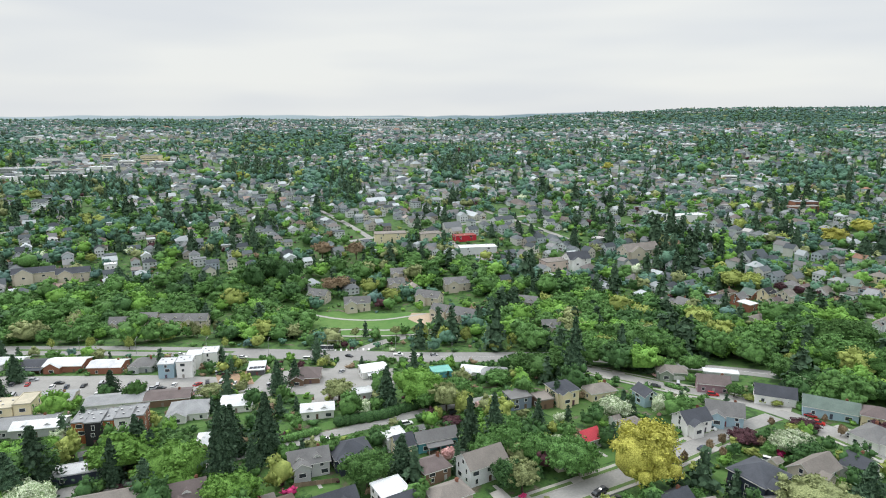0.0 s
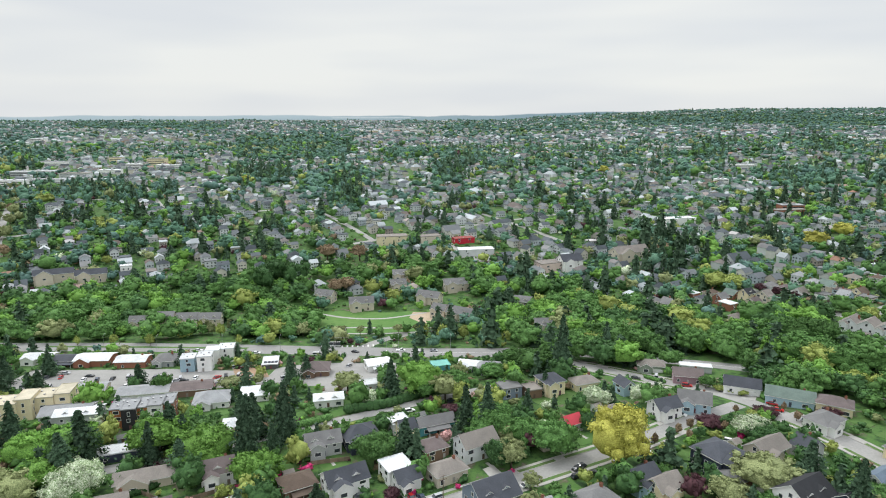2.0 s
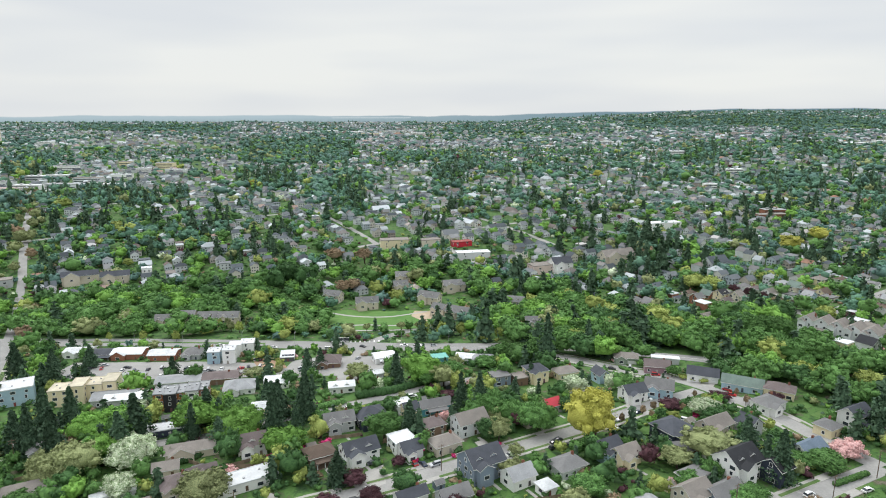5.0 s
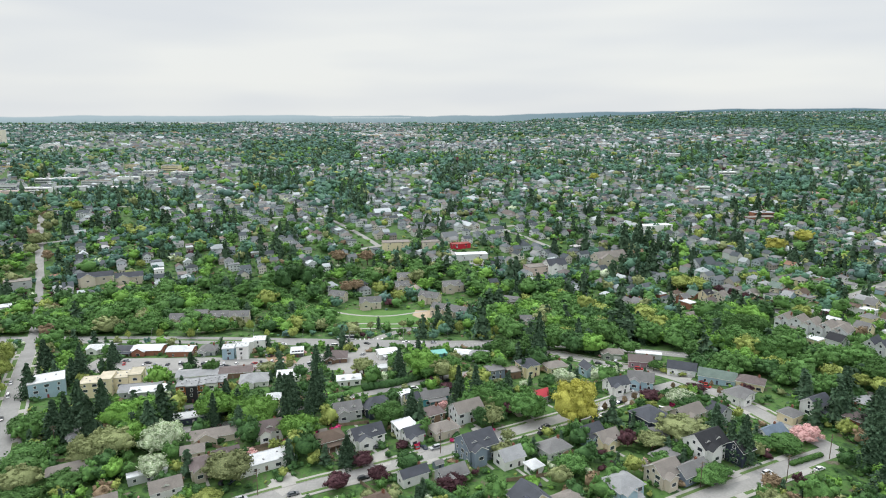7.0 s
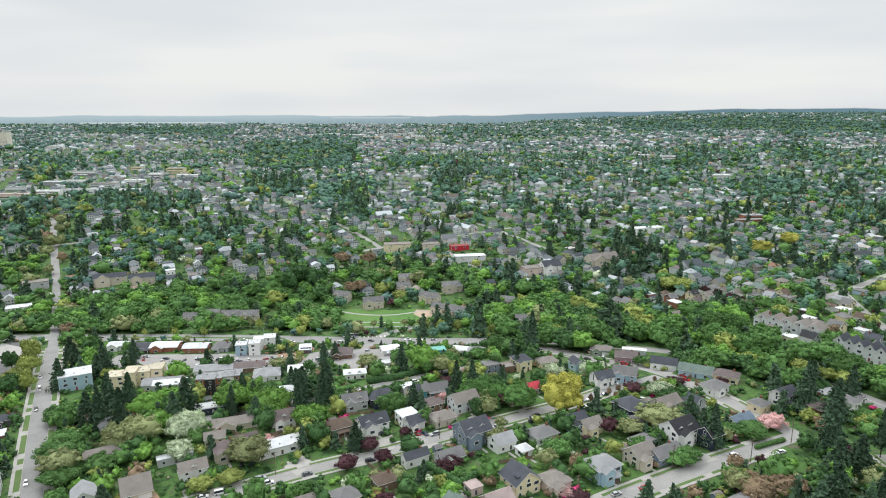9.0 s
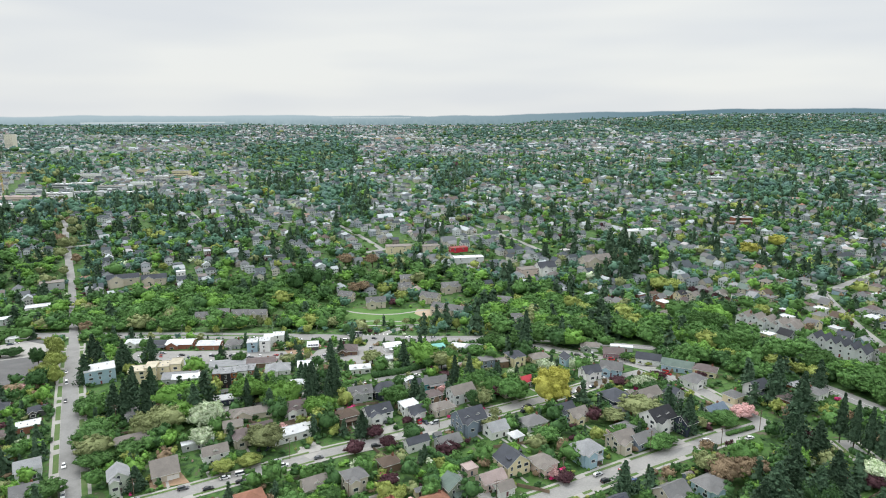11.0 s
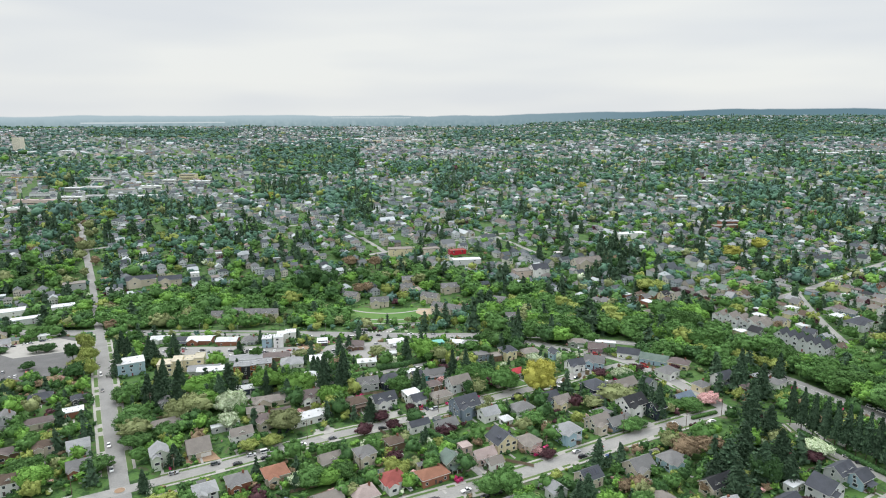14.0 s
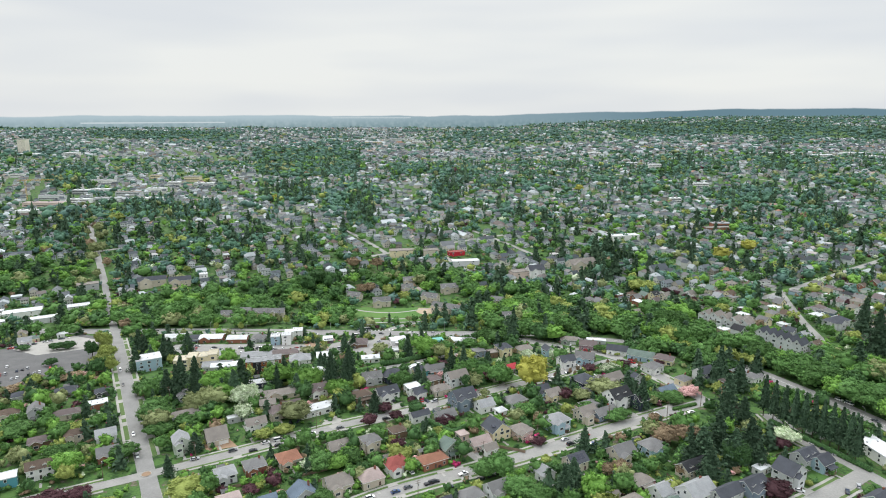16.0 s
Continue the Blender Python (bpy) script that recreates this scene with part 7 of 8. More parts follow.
WOOD_D = [(-679.8, 547.2), (-452.1, 575.7), (-409.2, 495.7), (-484.4, 462.2), (-608.9, 462.2)]
WOOD_E = [(-394.1, 331.0), (-383.0, 386.9), (-343.9, 386.7), (-316.5, 342.0), (-348.3, 330.8)]
WOOD_F = [(216.6, 194.7), (258.3, 214.7), (313.0, 190.6), (255.3, 109.6), (230.8, 146.9), (217.2, 166.6)]
WOOD_G = [(40, 330), (90, 318), (145, 297), (182, 264), (207, 226), (235, 186), (262, 130), (292, 150), (265, 210), (228, 262), (185, 300), (125, 337), (50, 348)]
WOOD_H = [(58, 303), (100, 291), (140, 266), (163, 247), (184, 222), (204, 190), (186, 192), (160, 222), (126, 258), (96, 276), (62, 294)]
WOOD_I = [(-400, 366), (-290, 366), (-190, 364), (-104, 357), (-96, 372), (-106, 402), (-220, 396), (-400, 420)]
WOODS = [WOOD_A, WOOD_B, WOOD_C, WOOD_D, WOOD_E, WOOD_F, WOOD_G, WOOD_H, WOOD_I]

# ---- groves, by outline, share of conifers and height ----
GROVES = [
    ([(-629, 936), (-541, 979), (-477, 948), (-419, 979), (-360, 827), (-414, 798), (-500, 798), (-568, 827)], 0.35, 13),
    ([(-401, 1176), (-288, 1176), (-241, 979), (-302, 960), (-352, 1011)], 0.85, 16),
    ([(-981, 1361), (-987, 1589), (-821, 1302), (-716, 1081), (-823, 1119)], 0.25, 15),
    ([(-672, 879), (-618, 879), (-518, 706), (-524, 643)], 0.25, 12),
    ([(-712, 2197), (-501, 2393), (-282, 2082), (-200, 1428), (-314, 1302), (-462, 1361)], 0.3, 13),
    ([(-146, 1540), (12, 1540), (11, 1361), (-124, 1361)], 0.05, 15),
    ([(-195, 1045), (-131, 1045), (-98, 744), (-139, 744)], 0.7, 15),
    ([(-20, 1203), (34, 1203), (34, 979), (-12, 979)], 0.6, 15),
    ([(651, 1695), (775, 1761), (583, 1275), (526, 1293)], 0.6, 15),
    ([(530, 1055), (605, 1078), (694, 1101), (605, 932), (505, 927)], 0.6, 15),
    ([(945, 1694), (1084, 1830), (1013, 1557), (873, 1314), (779, 1335)], 0.5, 14),
    ([(704, 1039), (756, 1036), (660, 879), (619, 880)], 0.7, 16),
    ([(587, 832), (690, 854), (589, 699), (523, 720)], 0.45, 15),
    ([(1146, 3975), (2115, 3763), (2372, 3293), (1899, 2486), (1543, 2689), (913, 3127)], 0.5, 13),
    ([(-2414, 4192), (-1267, 3819), (-976, 2901), (-1822, 3117)], 0.3, 13),
]
# ---- commercial buildings: place, size, height, wall, roof, turn ----
COMMERCIAL = [
    (-706, 863, 34, 20, 7, 'white', 'white', 0),
    (-723, 942, 78, 18, 7, 'pink', 'pinkish', 0),
    (-680, 973, 44, 14, 8, 'white', 'white', 0),
    (-757, 1018, 50, 12, 7, 'pale_grey', 'pale_grey', 0),
    (-735, 1082, 34, 14, 8, 'grey', 'white', 0),
    (-762, 1219, 52, 14, 10, 'white', 'pale_grey', 0),
    (-635, 992, 54, 18, 7, 'pale_grey', 'pale_grey', 0),
    (-628, 1060, 50, 16, 8, 'pale_grey', 'tan', 0),
    (-563, 998, 56, 14, 6, 'white', 'white', 14),
    (-596, 1112, 40, 14, 7, 'white', 'white', 0),
    (-713, 1111, 44, 12, 6, 'white', 'white', 0),
    (-577, 1263, 36, 18, 12, 'cream', 'pale_grey', 0),
    (-590, 1190, 26, 14, 9, 'white', 'white', 0),
    (-523, 1187, 44, 12, 7, 'pale_grey', 'white', 0),
    (-684, 1310, 24, 14, 9, 'cream', 'tan', 0),
    (-1483, 2060, 28, 24, 54, 'pale_cream', 'pale_grey', 0),
    (-1407, 1988, 90, 30, 9, 'white', 'white', 0),
    (-1276, 1998, 40, 30, 12, 'white', 'white', 0),
    (-1030, 1333, 30, 16, 9, 'white', 'pale_grey', 0),
    (-1632, 2719, 40, 30, 8, 'white', 'white', 0),
    (-577, 2786, 70, 30, 12, 'white', 'white', 0),
    (-510, 2847, 70, 30, 14, 'pale_grey', 'white', 0),
    (-501, 2514, 50, 24, 10, 'pink', 'tan', 0),
    (-396, 2786, 90, 30, 12, 'white', 'white', 0),
    (-222, 2887, 110, 30, 12, 'white', 'pale_grey', 0),
    (-307, 2683, 80, 24, 10, 'cream', 'white', 0),
    (-109, 2729, 60, 24, 10, 'white', 'white', 0),
    (971, 2203, 36, 18, 10, 'brick', 'terracotta', 0),
    (1081, 2237, 44, 20, 12, 'pink', 'pinkish', 0),
    (1161, 2184, 56, 20, 9, 'white', 'white', 0),
    (1019, 1788, 40, 18, 9, 'white', 'white', 0),
    (1103, 1802, 56, 18, 8, 'cream', 'white', 0),
    (1143, 1711, 64, 24, 8, 'white', 'white', 0),
    (1284, 1788, 70, 24, 9, 'white', 'white', 0),
    (1255, 1668, 50, 20, 8, 'pale_grey', 'white', 0),
    (551, 1437, 36, 20, 12, 'white', 'white', 0),
    (675, 1606, 40, 16, 9, 'white', 'white', 0),
    (550, 1137, 34, 16, 8, 'white', 'white', 0),
    (427, 744, 28, 14, 8, 'brick', 'pale_grey', 0),
    (441, 977, 20, 12, 8, 'white', 'white', 0),
    (510, 1925, 40, 18, 9, 'white', 'white', 0),
    (526, 1551, 30, 14, 8, 'pale_grey', 'white', 0),
    (315, 1848, 40, 16, 8, 'white', 'white', 0),
]

# ---- the suburb beyond: streets, houses and trees on the turned grid ----
CA, SA = math.cos(radians(TURN)), math.sin(radians(TURN))


def grid(u, v):
    return u * CA - v * SA, u * SA + v * CA


def in_view(x, y, wide=0.74, more=50):
    return abs(x) < (y + 208) * wide + more


def screens(x, y, high):
    """Whether a tree of that height would stand right before a house, as seen from the south."""
    far_off = math.hypot(x, y + 110)
    dx, dy = x / far_off, (y + 110) / far_off
    for hx, hy, hr in HOUSES:
        if abs(hy - y) < 45 and abs(hx - x) < 60:
            along, side = (hx - x) * dx + (hy - y) * dy, abs((hy - y) * dx - (hx - x) * dy)
            if 0 < along < 2.0 * high and side < hr * 0.95:
                return True
    return False


def free(x, y, size, houses=True):
    if any(inside(x, y, w) for w in WOODS) or inside(x, y, FIELD) or inside(x, y, LOT) or any(inside(x, y, c) for c in COURTS):
        return False
    if near_road(x, y, size):
        return False
    return not houses or all(math.hypot(hx - x, hy - y) > hr + size for hx, hy, hr in HOUSES)


for i in range(-12, 26):
    u = -86.5 + 82 * i
    if i == 0 or i % 2:
        continue
    run = [grid(u, v) for v in range(200, 1900, 20)]
    run = [p for p in run if 590 < p[1] < 1500 and in_view(*p) and not near_road(*p, 6)]
    if len(run) > 3 and math.hypot(run[0][0] - run[-1][0], run[0][1] - run[-1][1]) < 22 * len(run):
        road(run, 3.0, False, label="distant grey residential street between houses")
for v in (560, 760, 960, 1200):
    run = [grid(u, v) for u in range(-500, 1500, 20)]
    run = [p for p in run if 590 < p[1] < 1600 and in_view(*p)]
    if len(run) > 3:
        road(run, 3.0, False, label="distant grey residential street between houses")

BLOCKS = []


def block(x, y, w, d, h, wall, tint, turn=0.0):
    """A large flat-roofed commercial building: walls, roof slab with a parapet, window bands and roof units."""
    ob = thing("commercial_building", x, y, turn, 0.0, f"large flat-roofed {wall.replace('_', ' ')} commercial building, {tint.replace('_', ' ')} roof, far off", "building")
    BLOCKS.append((x, y, w / 2 + 4, d / 2 + 4))
    HOUSES.append((x, y, max(w, d) / 2))
    g = Geo()
    g.box(-w / 2, -d / 2, -3, w / 2, d / 2, h)
    part("wall", g.mesh("wall", wall_mat(wall)), ob)
    g = Geo()
    g.box(-w / 2 - 0.3, -d / 2 - 0.3, h, w / 2 + 0.3, d / 2 + 0.3, h + 0.5)
    part("roof", g.mesh("roof", roof_mat(tint)), ob)
    for k in range(2):
        q = w * (-0.3 + 0.35 * k)
        g = Geo()
        g.box(q, -d * 0.1, h + 0.45, q + 3.5, d * 0.1 + 2, h + 2.0)
        part("roof_unit", g.mesh("roof_unit", METAL), ob)
    for k in range(max(1, int(h / 3.6))):
        g = Geo()
        g.box(-w * 0.46, -d / 2 - 0.08, 1.4 + 3.6 * k, w * 0.46, -d / 2 + 0.2, (2.6 if h < 30 else 1.9) + 3.6 * k)
        part("window_band", g.mesh("window_band", GLASS), ob)


for row in COMMERCIAL:
    block(*row)

rnd = random.Random(11)
plots = []
for i in range(-52, 82):
    for side in (-1, 1):
        u = -86.5 + 62 * i + side * 15.5
        v = -100 + rnd.uniform(0, 10)
        while v < 5000:
            v += rnd.uniform(10.5, 14.5) if v < 1900 else rnd.uniform(26, 52)
            x, y = grid(u + rnd.uniform(-9, 9) + 14 * math.sin(v / 170 + i), v)
            if y < 30 or y > 4600 or not in_view(x, y):
                continue
            if (y < 330 and -235 < x < 200) or (y < (440 if x < -120 else 470) and -330 < x < 70):
                continue
            plots.append((x, y))
plots.sort(key=lambda p: p[1])
TINTS = ["grey", "slate", "brown", "tan", "pale_grey", "purple", "black", "white", "grey", "green"]
PAINT = ["white", "pale_grey", "cream", "tan", "grey", "slate_blue", "pale_blue", "brick", "white", "pale_green"]
single, far = 0, []
for x, y in plots:
    if y < 760 and not free(x, y, 6):
        continue
    if single < 150:
        single += 1
        if rnd.random() < 0.94:
            w, d = rnd.uniform(7.5, 10), rnd.uniform(7, 9)
            kind = rnd.choice(["gable", "gable", "hip", "hip", "flat"])
            house(round(x, 1), round(y, 1), round(w, 1), round(d, 1), rnd.choice([2.9, 3.2, 4.2, 4.8]), kind, "white" if kind == "flat" and rnd.random() < 0.6 else rnd.choice(TINTS), rnd.choice(PAINT),
                  TURN + rnd.choice([0, 90, 0]), None, rnd.random() < 0.4 and kind == "gable", rnd.choice(["", "c", "x", "", "d" if kind == "gable" else "c"]), "on a hillside street")
    elif any(abs(x - bx) < bw and abs(y - by) < bd + 6 for bx, by, bw, bd in BLOCKS) or any(inside(x, y, r[0]) for r in GROVES):
        continue
    elif rnd.random() < (0.97 if y < 1000 or x < -150 else 0.64 if y < 2300 else 0.42) - (0.4 if y < 1200 else 1.1) * max(0.0, noise.noise(Vector((x / 130, y / 130, 3.0)))):
        far.append((x, y))


def far_houses():
    """The houses past those, as one mesh: walls, roofs and windows."""
    g = Geo()
    for x, y in far:
        z = ground_z(x, y)
        big = 1.0 if y < 1900 else rnd.uniform(1.2, 2.0)
        w, d, h = rnd.uniform(7, 11.5) * big, rnd.uniform(6.5, 9.5) * big, rnd.uniform(3.6, 7.0)
        if rnd.random() < 0.03:
            w, d = w * 2.2, d * 1.4
        a = radians(TURN + rnd.choice([0, 90]) + rnd.uniform(-4, 4))
        ca, sa = math.cos(a), math.sin(a)

        def at(px, py, pz):
            return (x + px * ca - py * sa, y + px * sa + py * ca, z + pz)
        A, B = w / 2, d / 2
        flat = rnd.random() < 0.16
        rise = 0.25 if flat else d * rnd.uniform(0.26, 0.42)
        k = A + 0.4 if rnd.random() < 0.6 else max(0.5, A - B)
        lo = [at(-A, -B, -2), at(A, -B, -2), at(A, B, -2), at(-A, B, -2)]
        hi = [at(-A, -B, h), at(A, -B, h), at(A, B, h), at(-A, B, h)]
        faces = [(0, 1, 5, 4), (1, 2, 6, 5), (2, 3, 7, 6), (3, 0, 4, 7)]
        if not flat:
            g.solid(lo + hi + [at(-A, 0, h + rise * (1 if k > A else 0.1)), at(A, 0, h + rise * (1 if k > A else 0.1))], faces + [(7, 4, 8), (5, 6, 9)], 0)
        else:
            g.solid(lo + hi, faces, 0)
        o = 0.5
        e = [at(-A - o, -B - o, h - 0.1), at(A + o, -B - o, h - 0.1), at(A + o, B + o, h - 0.1), at(-A - o, B + o, h - 0.1)]
        if flat:
            t = [at(-A - o, -B - o, h + 0.4), at(A + o, -B - o, h + 0.4), at(A + o, B + o, h + 0.4), at(-A - o, B + o, h + 0.4)]
            g.solid(e + t, [(4, 5, 6, 7), (0, 1, 5, 4), (1, 2, 6, 5), (2, 3, 7, 6), (3, 0, 4, 7)], 1)
        else:
            g.solid(e + [at(-k, 0, h + rise + 0.1), at(k, 0, h + rise + 0.1)], [(0, 1, 5, 4), (2, 3, 4, 5)] + ([] if k > A else [(1, 2, 5), (3, 0, 4)]), 1)
        if y < 820:
            rows = (1.6, 4.4) if h > 5 else (1.7,)
            for rz in rows:
                for s in (-0.3, 0.05, 0.33):
                    q = w * s
                    g.solid([at(q - 0.6, -B - 0.05, rz - 0.6), at(q + 0.6, -B - 0.05, rz - 0.6), at(q + 0.6, -B - 0.05, rz + 0.6), at(q - 0.6, -B - 0.05, rz + 0.6)], [(0, 1, 2, 3)], 2)
                    q = d * s
                    g.solid([at(-A - 0.05, q + 0.6, rz - 0.6), at(-A - 0.05, q - 0.6, rz - 0.6), at(-A - 0.05, q - 0.6, rz + 0.6), at(-A - 0.05, q + 0.6, rz + 0.6)], [(0, 1, 2, 3)], 2)
    tagged(new("distant_houses", g.mesh("distant_houses", FAR_WALLS, FAR_ROOFS, GLASS)), "countless small distant houses among trees", "houses", "", "stuff")


far_houses()


def scatter(name, spots, base, leaves, label, category="woods", card=0.13):
    """Many trees in one mesh, each in one of the leaf tints. Spots: x, y, height, radius, tint's number (8: conifer)."""
    rng = np.random.default_rng(len(spots))
    forms = [broad_crown(rng, leaves * base[1], base[1], card, 1.0, base[0], low=0.04, lump=0.95 if base[1] > 17 else 1.1 if base[1] > 11 else 1.6 if base[1] > 4 else 2.0) for _ in range(8)]
    tiers, arms = (11, 8) if leaves > 3 else (6, 6) if leaves > 1 else (3, 5)
    cones = [conifer_crown(rng, tiers, arms, 0.04, 0.10, False) for _ in range(6)]
    verts, tris, quads, st, sq, off = [], [], [], [], [], 0
    for x, y, hgt, rad, tint in spots:
        v, fs = (cones[rng.integers(6)] if tint == 8 else forms[rng.integers(8)])
        a = rng.uniform(0, math.tau)
        m = np.array([[math.cos(a) * rad, math.sin(a) * rad, 0], [-math.sin(a) * rad, math.cos(a) * rad, 0], [0, 0, hgt]])
        verts.append(v @ m + np.array([x, y, ground_z(x, y) - 0.2]))
        for f in fs:
            if f.shape[1] == 3:
                tris.append(f + off)
                st.append(np.full(len(f), tint))
            else:
                quads.append(f + off)
                sq.append(np.full(len(f), tint))
        off += len(v)
    fl, sl = [], []
    if tris:
        fl.append(np.concatenate(tris))
        sl.append(np.concatenate(st))
    if quads:
        fl.append(np.concatenate(quads))
        sl.append(np.concatenate(sq))
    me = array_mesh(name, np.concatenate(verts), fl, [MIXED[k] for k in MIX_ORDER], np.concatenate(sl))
    return tagged(new(name, me), label, category, "", "stuff")


def pick(mix, cone):
    return 8 if nr.random() < cone else int(nr.choice(len(mix), p=np.array(mix) / sum(mix)))


# shares of green, deep, bright, lime, olive, russet, plum, blossom (conifer), haze-tinted blue and cool
GARDEN = (0.32, 0.19, 0.20, 0.11, 0.07, 0.035, 0.045, 0.03)
WILD = (0.54, 0.22, 0.18, 0.02, 0.04, 0.012, 0, 0)
# the farther the mix, the more haze-coloured leaves stand in for air
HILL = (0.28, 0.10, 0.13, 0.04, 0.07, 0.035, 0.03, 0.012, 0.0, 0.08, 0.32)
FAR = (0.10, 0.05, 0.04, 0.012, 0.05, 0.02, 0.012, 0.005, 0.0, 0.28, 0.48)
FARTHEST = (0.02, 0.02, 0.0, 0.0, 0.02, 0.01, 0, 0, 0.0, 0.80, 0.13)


def spot(x, y, tall, wide, cone, mix=GARDEN, lo=0.6, hi=1.3, spire=1.0):
    t = pick(mix, cone)
    s = lo + (hi - lo) * nr.random() ** 1.6
    if t == 8:
        return x, y, tall * s * 1.32 * spire, wide * s * 0.92, 8
    if t in (5, 6, 7):
        s *= 0.75
    return x, y, tall * s, wide * s, t


nr = np.random.default_rng(5)


def spots_in(ring, step, tall, wide, cone, avoid=True):
    xs, ys = [p[0] for p in ring], [p[1] for p in ring]
    out = []
    n = int((max(xs) - min(xs)) * (max(ys) - min(ys)) / step ** 2)
    for _ in range(n):
        x, y = nr.uniform(min(xs), max(xs)), nr.uniform(min(ys), max(ys))
        if inside(x, y, ring) and not near_road(x, y, 0.5) and in_view(x, y) and all(math.hypot(hx - x, hy - y) > hr + 1 for hx, hy, hr in HOUSES if abs(hy - y) < 30):
            one = spot(x, y, tall, wide, cone, WILD)
            if not screens(x, y, one[2]):
                out.append(one)
    return out


woods = []
for ring, cone in zip(WOODS, (0.04, 0.10, 0.12, 0.1, 0.7, 0.10, 0.14, 0.2, 0.08)):
    woods += spots_in(ring, 9.4, 13.5, 8.8, cone)
scatter("bank_woods", [w for w in woods if w[1] < 345], (ICO0, 30), 15, "dense mixed green trees on the bank above the road", "woods", 0.055)
scatter("valley_woods", [w for w in woods if w[1] >= 345], (ICO0, 15), 8, "dense mixed green woodland in the valley", "woods", 0.085)


groves = []
for ring, cone, tall in GROVES:
    xs, ys = [p[0] for p in ring], [p[1] for p in ring]
    far_off = max(1.0, sum(ys) / len(ys) / 900)
    for _ in range(int((max(xs) - min(xs)) * (max(ys) - min(ys)) / (110 * far_off ** 2))):
        x, y = nr.uniform(min(xs), max(xs)), nr.uniform(min(ys), max(ys))
        if inside(x, y, ring) and not near_road(x, y, -1):
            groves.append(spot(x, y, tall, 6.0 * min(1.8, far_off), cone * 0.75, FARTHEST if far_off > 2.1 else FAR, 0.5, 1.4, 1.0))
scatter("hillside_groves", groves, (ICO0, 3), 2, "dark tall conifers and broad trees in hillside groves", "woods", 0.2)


def spread(y0, y1, area, tall, wide, cone, spire):
    out = []
    count = int(0.74 * ((y1 + 208) ** 2 - (y0 + 208) ** 2) / area)
    for _ in range(count):
        y = math.sqrt(nr.uniform((y0 + 208) ** 2, (y1 + 208) ** 2)) - 208
        x = nr.uniform(-1, 1) * ((y + 208) * 0.74 + 40)
        size = 130 if y < 1700 else 320
        thick = noise.noise(Vector((x / size, y / size * 0.7, 3.0))) + 0.5 * noise.noise(Vector((x / 45, y / 45, 5.0)))
        if nr.random() > min(1.0, (0.92 if x > 0 else 0.66) + 1.1 * thick):
            continue
        if x < -330 and 840 < y < 1380 and nr.random() < 0.45:
            continue
        if y < 760 and not free(x, y, 0.0 if y < 560 else -3.0, False):
            continue
        if y < 620 and any(math.hypot(hx - x, hy - y) < hr + 1.5 for hx, hy, hr in HOUSES):
            continue
        if y > 700 and any(abs(x - bx) < bw and -bd - 26 < y - by < bd for bx, by, bw, bd in BLOCKS):
            continue
        big = 0.85 + 0.8 * max(0.0, thick)
        share = max(0.02, cone + 0.45 * noise.noise(Vector((x / 80, y / 80, 9.0))) + 0.12 * thick)
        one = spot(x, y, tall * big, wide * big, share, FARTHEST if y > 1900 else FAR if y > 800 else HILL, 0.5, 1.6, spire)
        if y > 700 or nr.random() < 0.25 or not screens(x, y, one[2] * 0.8):
            out.append(one)
    return out


scatter("hillside_trees", spread(330, 800, 84, 9.6, 5.7, 0.13, 1.3), (ICO0, 6), 4, "mixed green trees among hillside houses", "trees", 0.13)
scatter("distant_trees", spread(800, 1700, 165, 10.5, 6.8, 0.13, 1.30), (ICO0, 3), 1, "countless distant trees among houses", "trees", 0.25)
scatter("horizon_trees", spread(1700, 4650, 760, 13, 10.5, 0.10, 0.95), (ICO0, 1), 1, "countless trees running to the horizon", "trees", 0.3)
low = []
for _ in range(4500):
    y = nr.uniform(335, 640)
    x = nr.uniform(-1, 1) * ((y + 208) * 0.74 + 20)
    if free(x, y, 0.3, False):
        s = nr.uniform(0.6, 2.0)
        low.append((x, y, 2.0 * s, 1.7 * s, int(nr.choice(11, p=[0.22, 0.26, 0.10, 0.05, 0.06, 0.05, 0.06, 0.04, 0.0, 0.04, 0.12]))))
scatter("hillside_shrubs", low, (ICO0, 1), 5, "mixed shrubs in hillside gardens", "shrubs", 0.25)

# garden paths, sheds and back fences round the nearer houses
done = 0
for hx, hy, hr in list(HOUSES):
    if hy > 212 or not in_view(hx, hy, 0.7, 10):
        continue
    done += 1
    a = radians(TURN - 90)
    p, q = (hx + math.cos(a) * (hr + 0.3), hy + math.sin(a) * (hr + 0.3)), (hx + math.cos(a) * (hr + 6), hy + math.sin(a) * (hr + 6))
    if not near_road(*p, -2) and all(math.hypot(ox - q[0], oy - q[1]) > orr for ox, oy, orr in HOUSES):
        strip("garden_path", [p, q], 0.6, -0.6, 0.14, CONCRETE, "narrow concrete garden path to a door", "path")
    bx, by = hx - math.cos(a) * (hr + 5), hy - math.sin(a) * (hr + 5)
    if done % 3 == 0 and free(bx, by, 2.4):
        shed(round(bx, 1), round(by, 1), TURN, TINTS[done % 6], PAINT[done % 7])
        HOUSES.append((bx, by, 1.5))
    if done % 4 == 1:
        u = (math.cos(radians(TURN)), math.sin(radians(TURN)))
        e0 = (bx - u[0] * 6, by - u[1] * 6)
        e1 = (bx + u[0] * 6, by + u[1] * 6)
        if free(*e0, 0.5) and free(*e1, 0.5) and free(bx, by, 0.5):
            fence([(round(e0[0], 1), round(e0[1], 1)), (round(e1[0], 1), round(e1[1], 1))])
    if done > 110:
        break

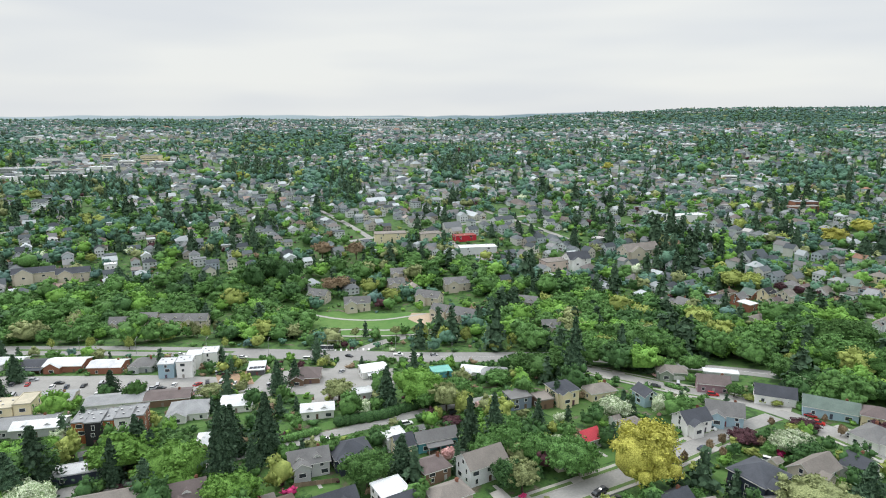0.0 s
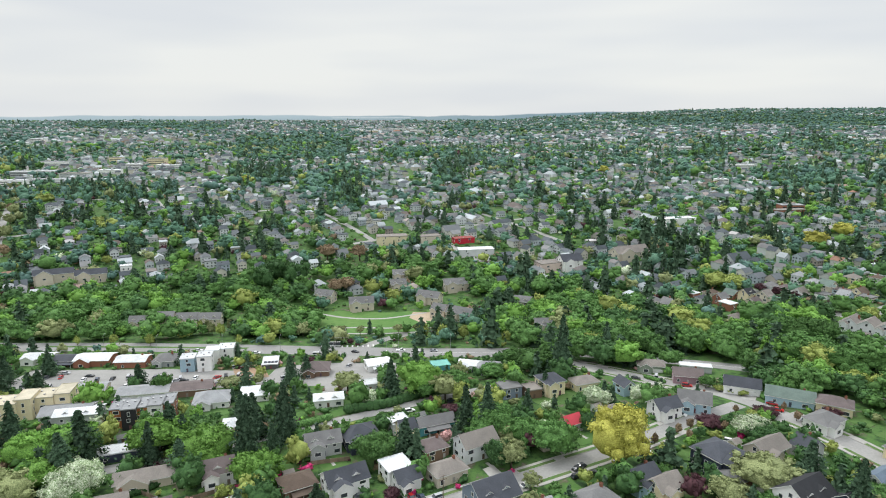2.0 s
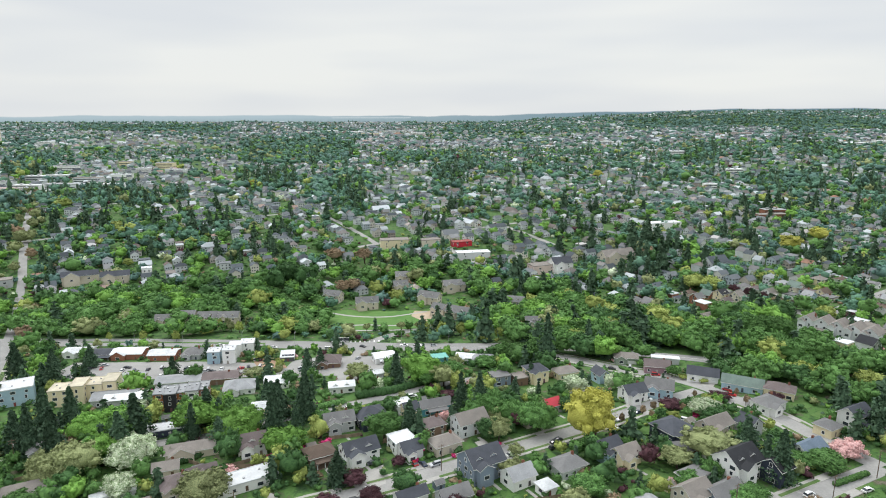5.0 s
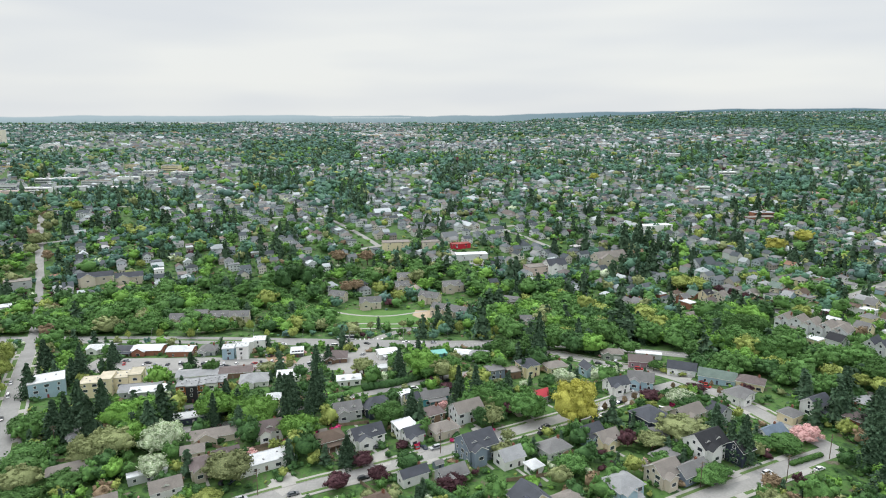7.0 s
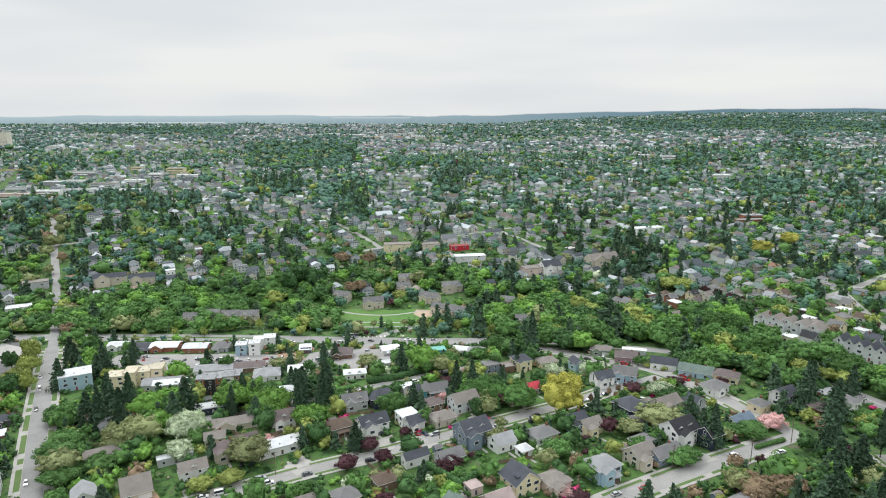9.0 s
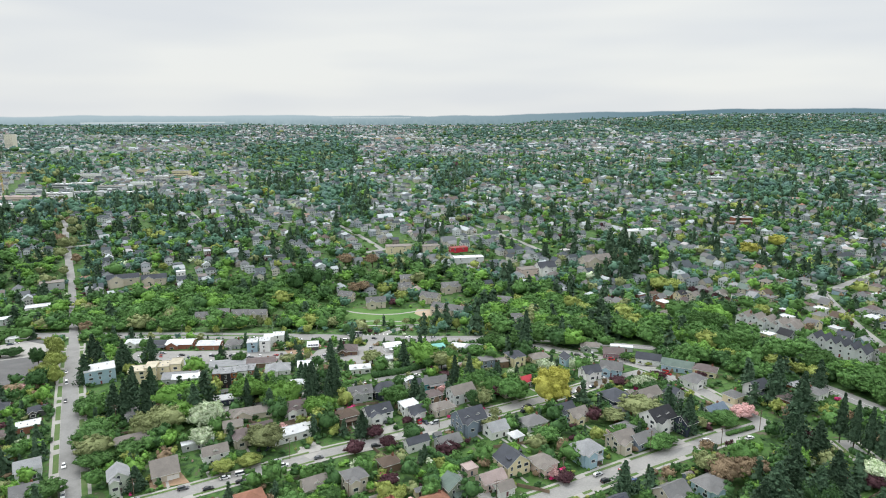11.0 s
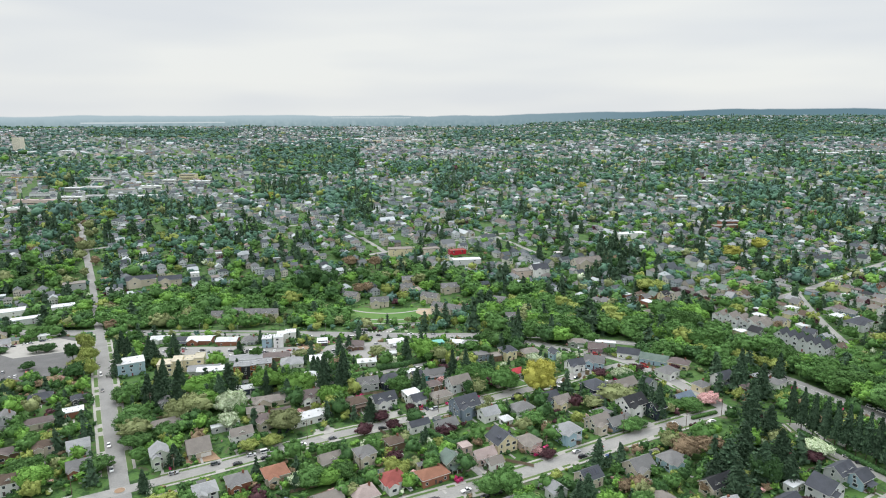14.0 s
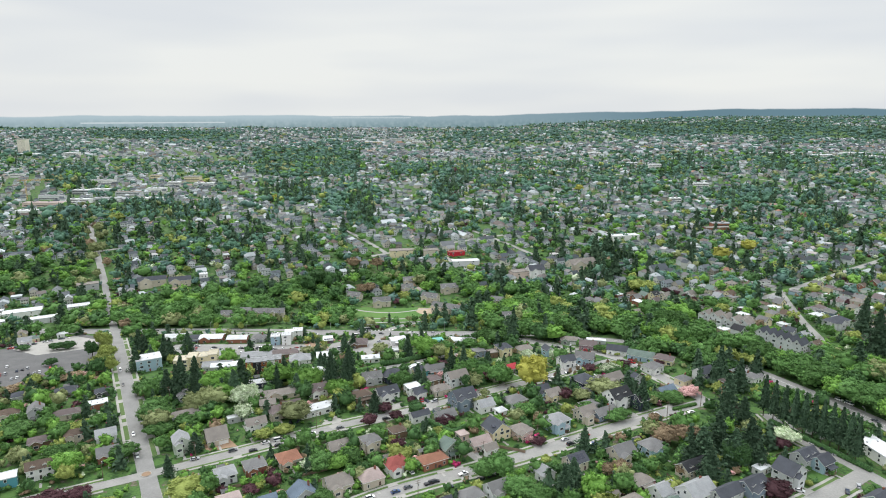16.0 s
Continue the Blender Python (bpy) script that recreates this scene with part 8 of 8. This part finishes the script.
# mown lawns before and behind the nearer houses
lr = random.Random(21)
for hx, hy, hr in list(HOUSES):
    if hy > 330 or not in_view(hx, hy, 0.72, 10):
        continue
    for s in (-1, 1):
        a = radians(TURN + 90 * s)
        mx, my = hx + math.cos(a) * (hr + 5.5), hy + math.sin(a) * (hr + 5.5)
        u, w, d = radians(TURN), lr.uniform(3.5, 6.5), lr.uniform(2.5, 4.2)
        ring = [(mx + p * w * math.cos(u) - q * d * math.sin(u), my + p * w * math.sin(u) + q * d * math.cos(u)) for p, q in ((-1, -1), (1, -1), (1, 1), (-1, 1))]
        if lr.random() < 0.75 and all(free(px, py, 0.6) for px, py in ring + [(mx, my)]):
            patch("lawn", [(round(px, 1), round(py, 1)) for px, py in ring], 0.08, LAWN, "small mown green garden lawn", "lawn")
            LAWNS.append((mx, my, max(w, d) * 0.8))

# garden trees and shrubs round the nearer houses
near_trees, shrubs = [], []
for _ in range(15000):
    y = nr.uniform(40, 335)
    x = nr.uniform(-1, 1) * ((y + 208) * 0.74 + 20)
    if not free(x, y, 0.3, False) or any(math.hypot(hx - x, hy - y) < hr * 0.9 for hx, hy, hr in HOUSES):
        continue
    if any(math.hypot(gx - x, gy - y) < gr for gx, gy, gr in LAWNS):
        continue
    if nr.random() < 0.26:
        if any(math.hypot(hx - x, hy - hr * 1.1 - y) < hr * 0.95 for hx, hy, hr in HOUSES):
            continue
        if not near_road(x, y, 2.2) and all(math.hypot(tx - x, ty - y) > tw * 0.5 + 1.2 for tx, ty, tw in TREES):
            k = nr.random() ** 2.2
            far_off = math.hypot(x, y + 80)
            dx, dy = x / far_off, (y + 80) / far_off
            if any(near_road(x + dx * s, y + dy * s, -3.0) for s in (4 + 7 * k, 8 + 14 * k)):
                continue
            if nr.random() < 0.75 and screens(x, y, 3.6 + 5.0 * k):
                continue
            near_trees.append(spot(x, y, 5.5 + 8.0 * k, 2.8 + 3.8 * k, 0.15, GARDEN, 0.85, 1.15))
            TREES.append((x, y, near_trees[-1][3]))
    elif nr.random() < 0.58:
        s = nr.uniform(0.5, 1.7)
        shrubs.append((x, y, 2.0 * s, 1.6 * s, int(nr.choice([0, 1, 2, 3, 4, 5, 6, 7, 11, 12], p=[0.25, 0.42, 0.10, 0.07, 0.03, 0.04, 0.04, 0.02, 0.018, 0.012]))))
scatter("garden_trees", near_trees, (ICO0, 14), 15, "small mixed garden trees between the houses", "trees", 0.075)
scatter("garden_shrubs", shrubs, (ICO0, 2), 14, "mixed garden shrubs and flowering bushes", "shrubs", 0.16)
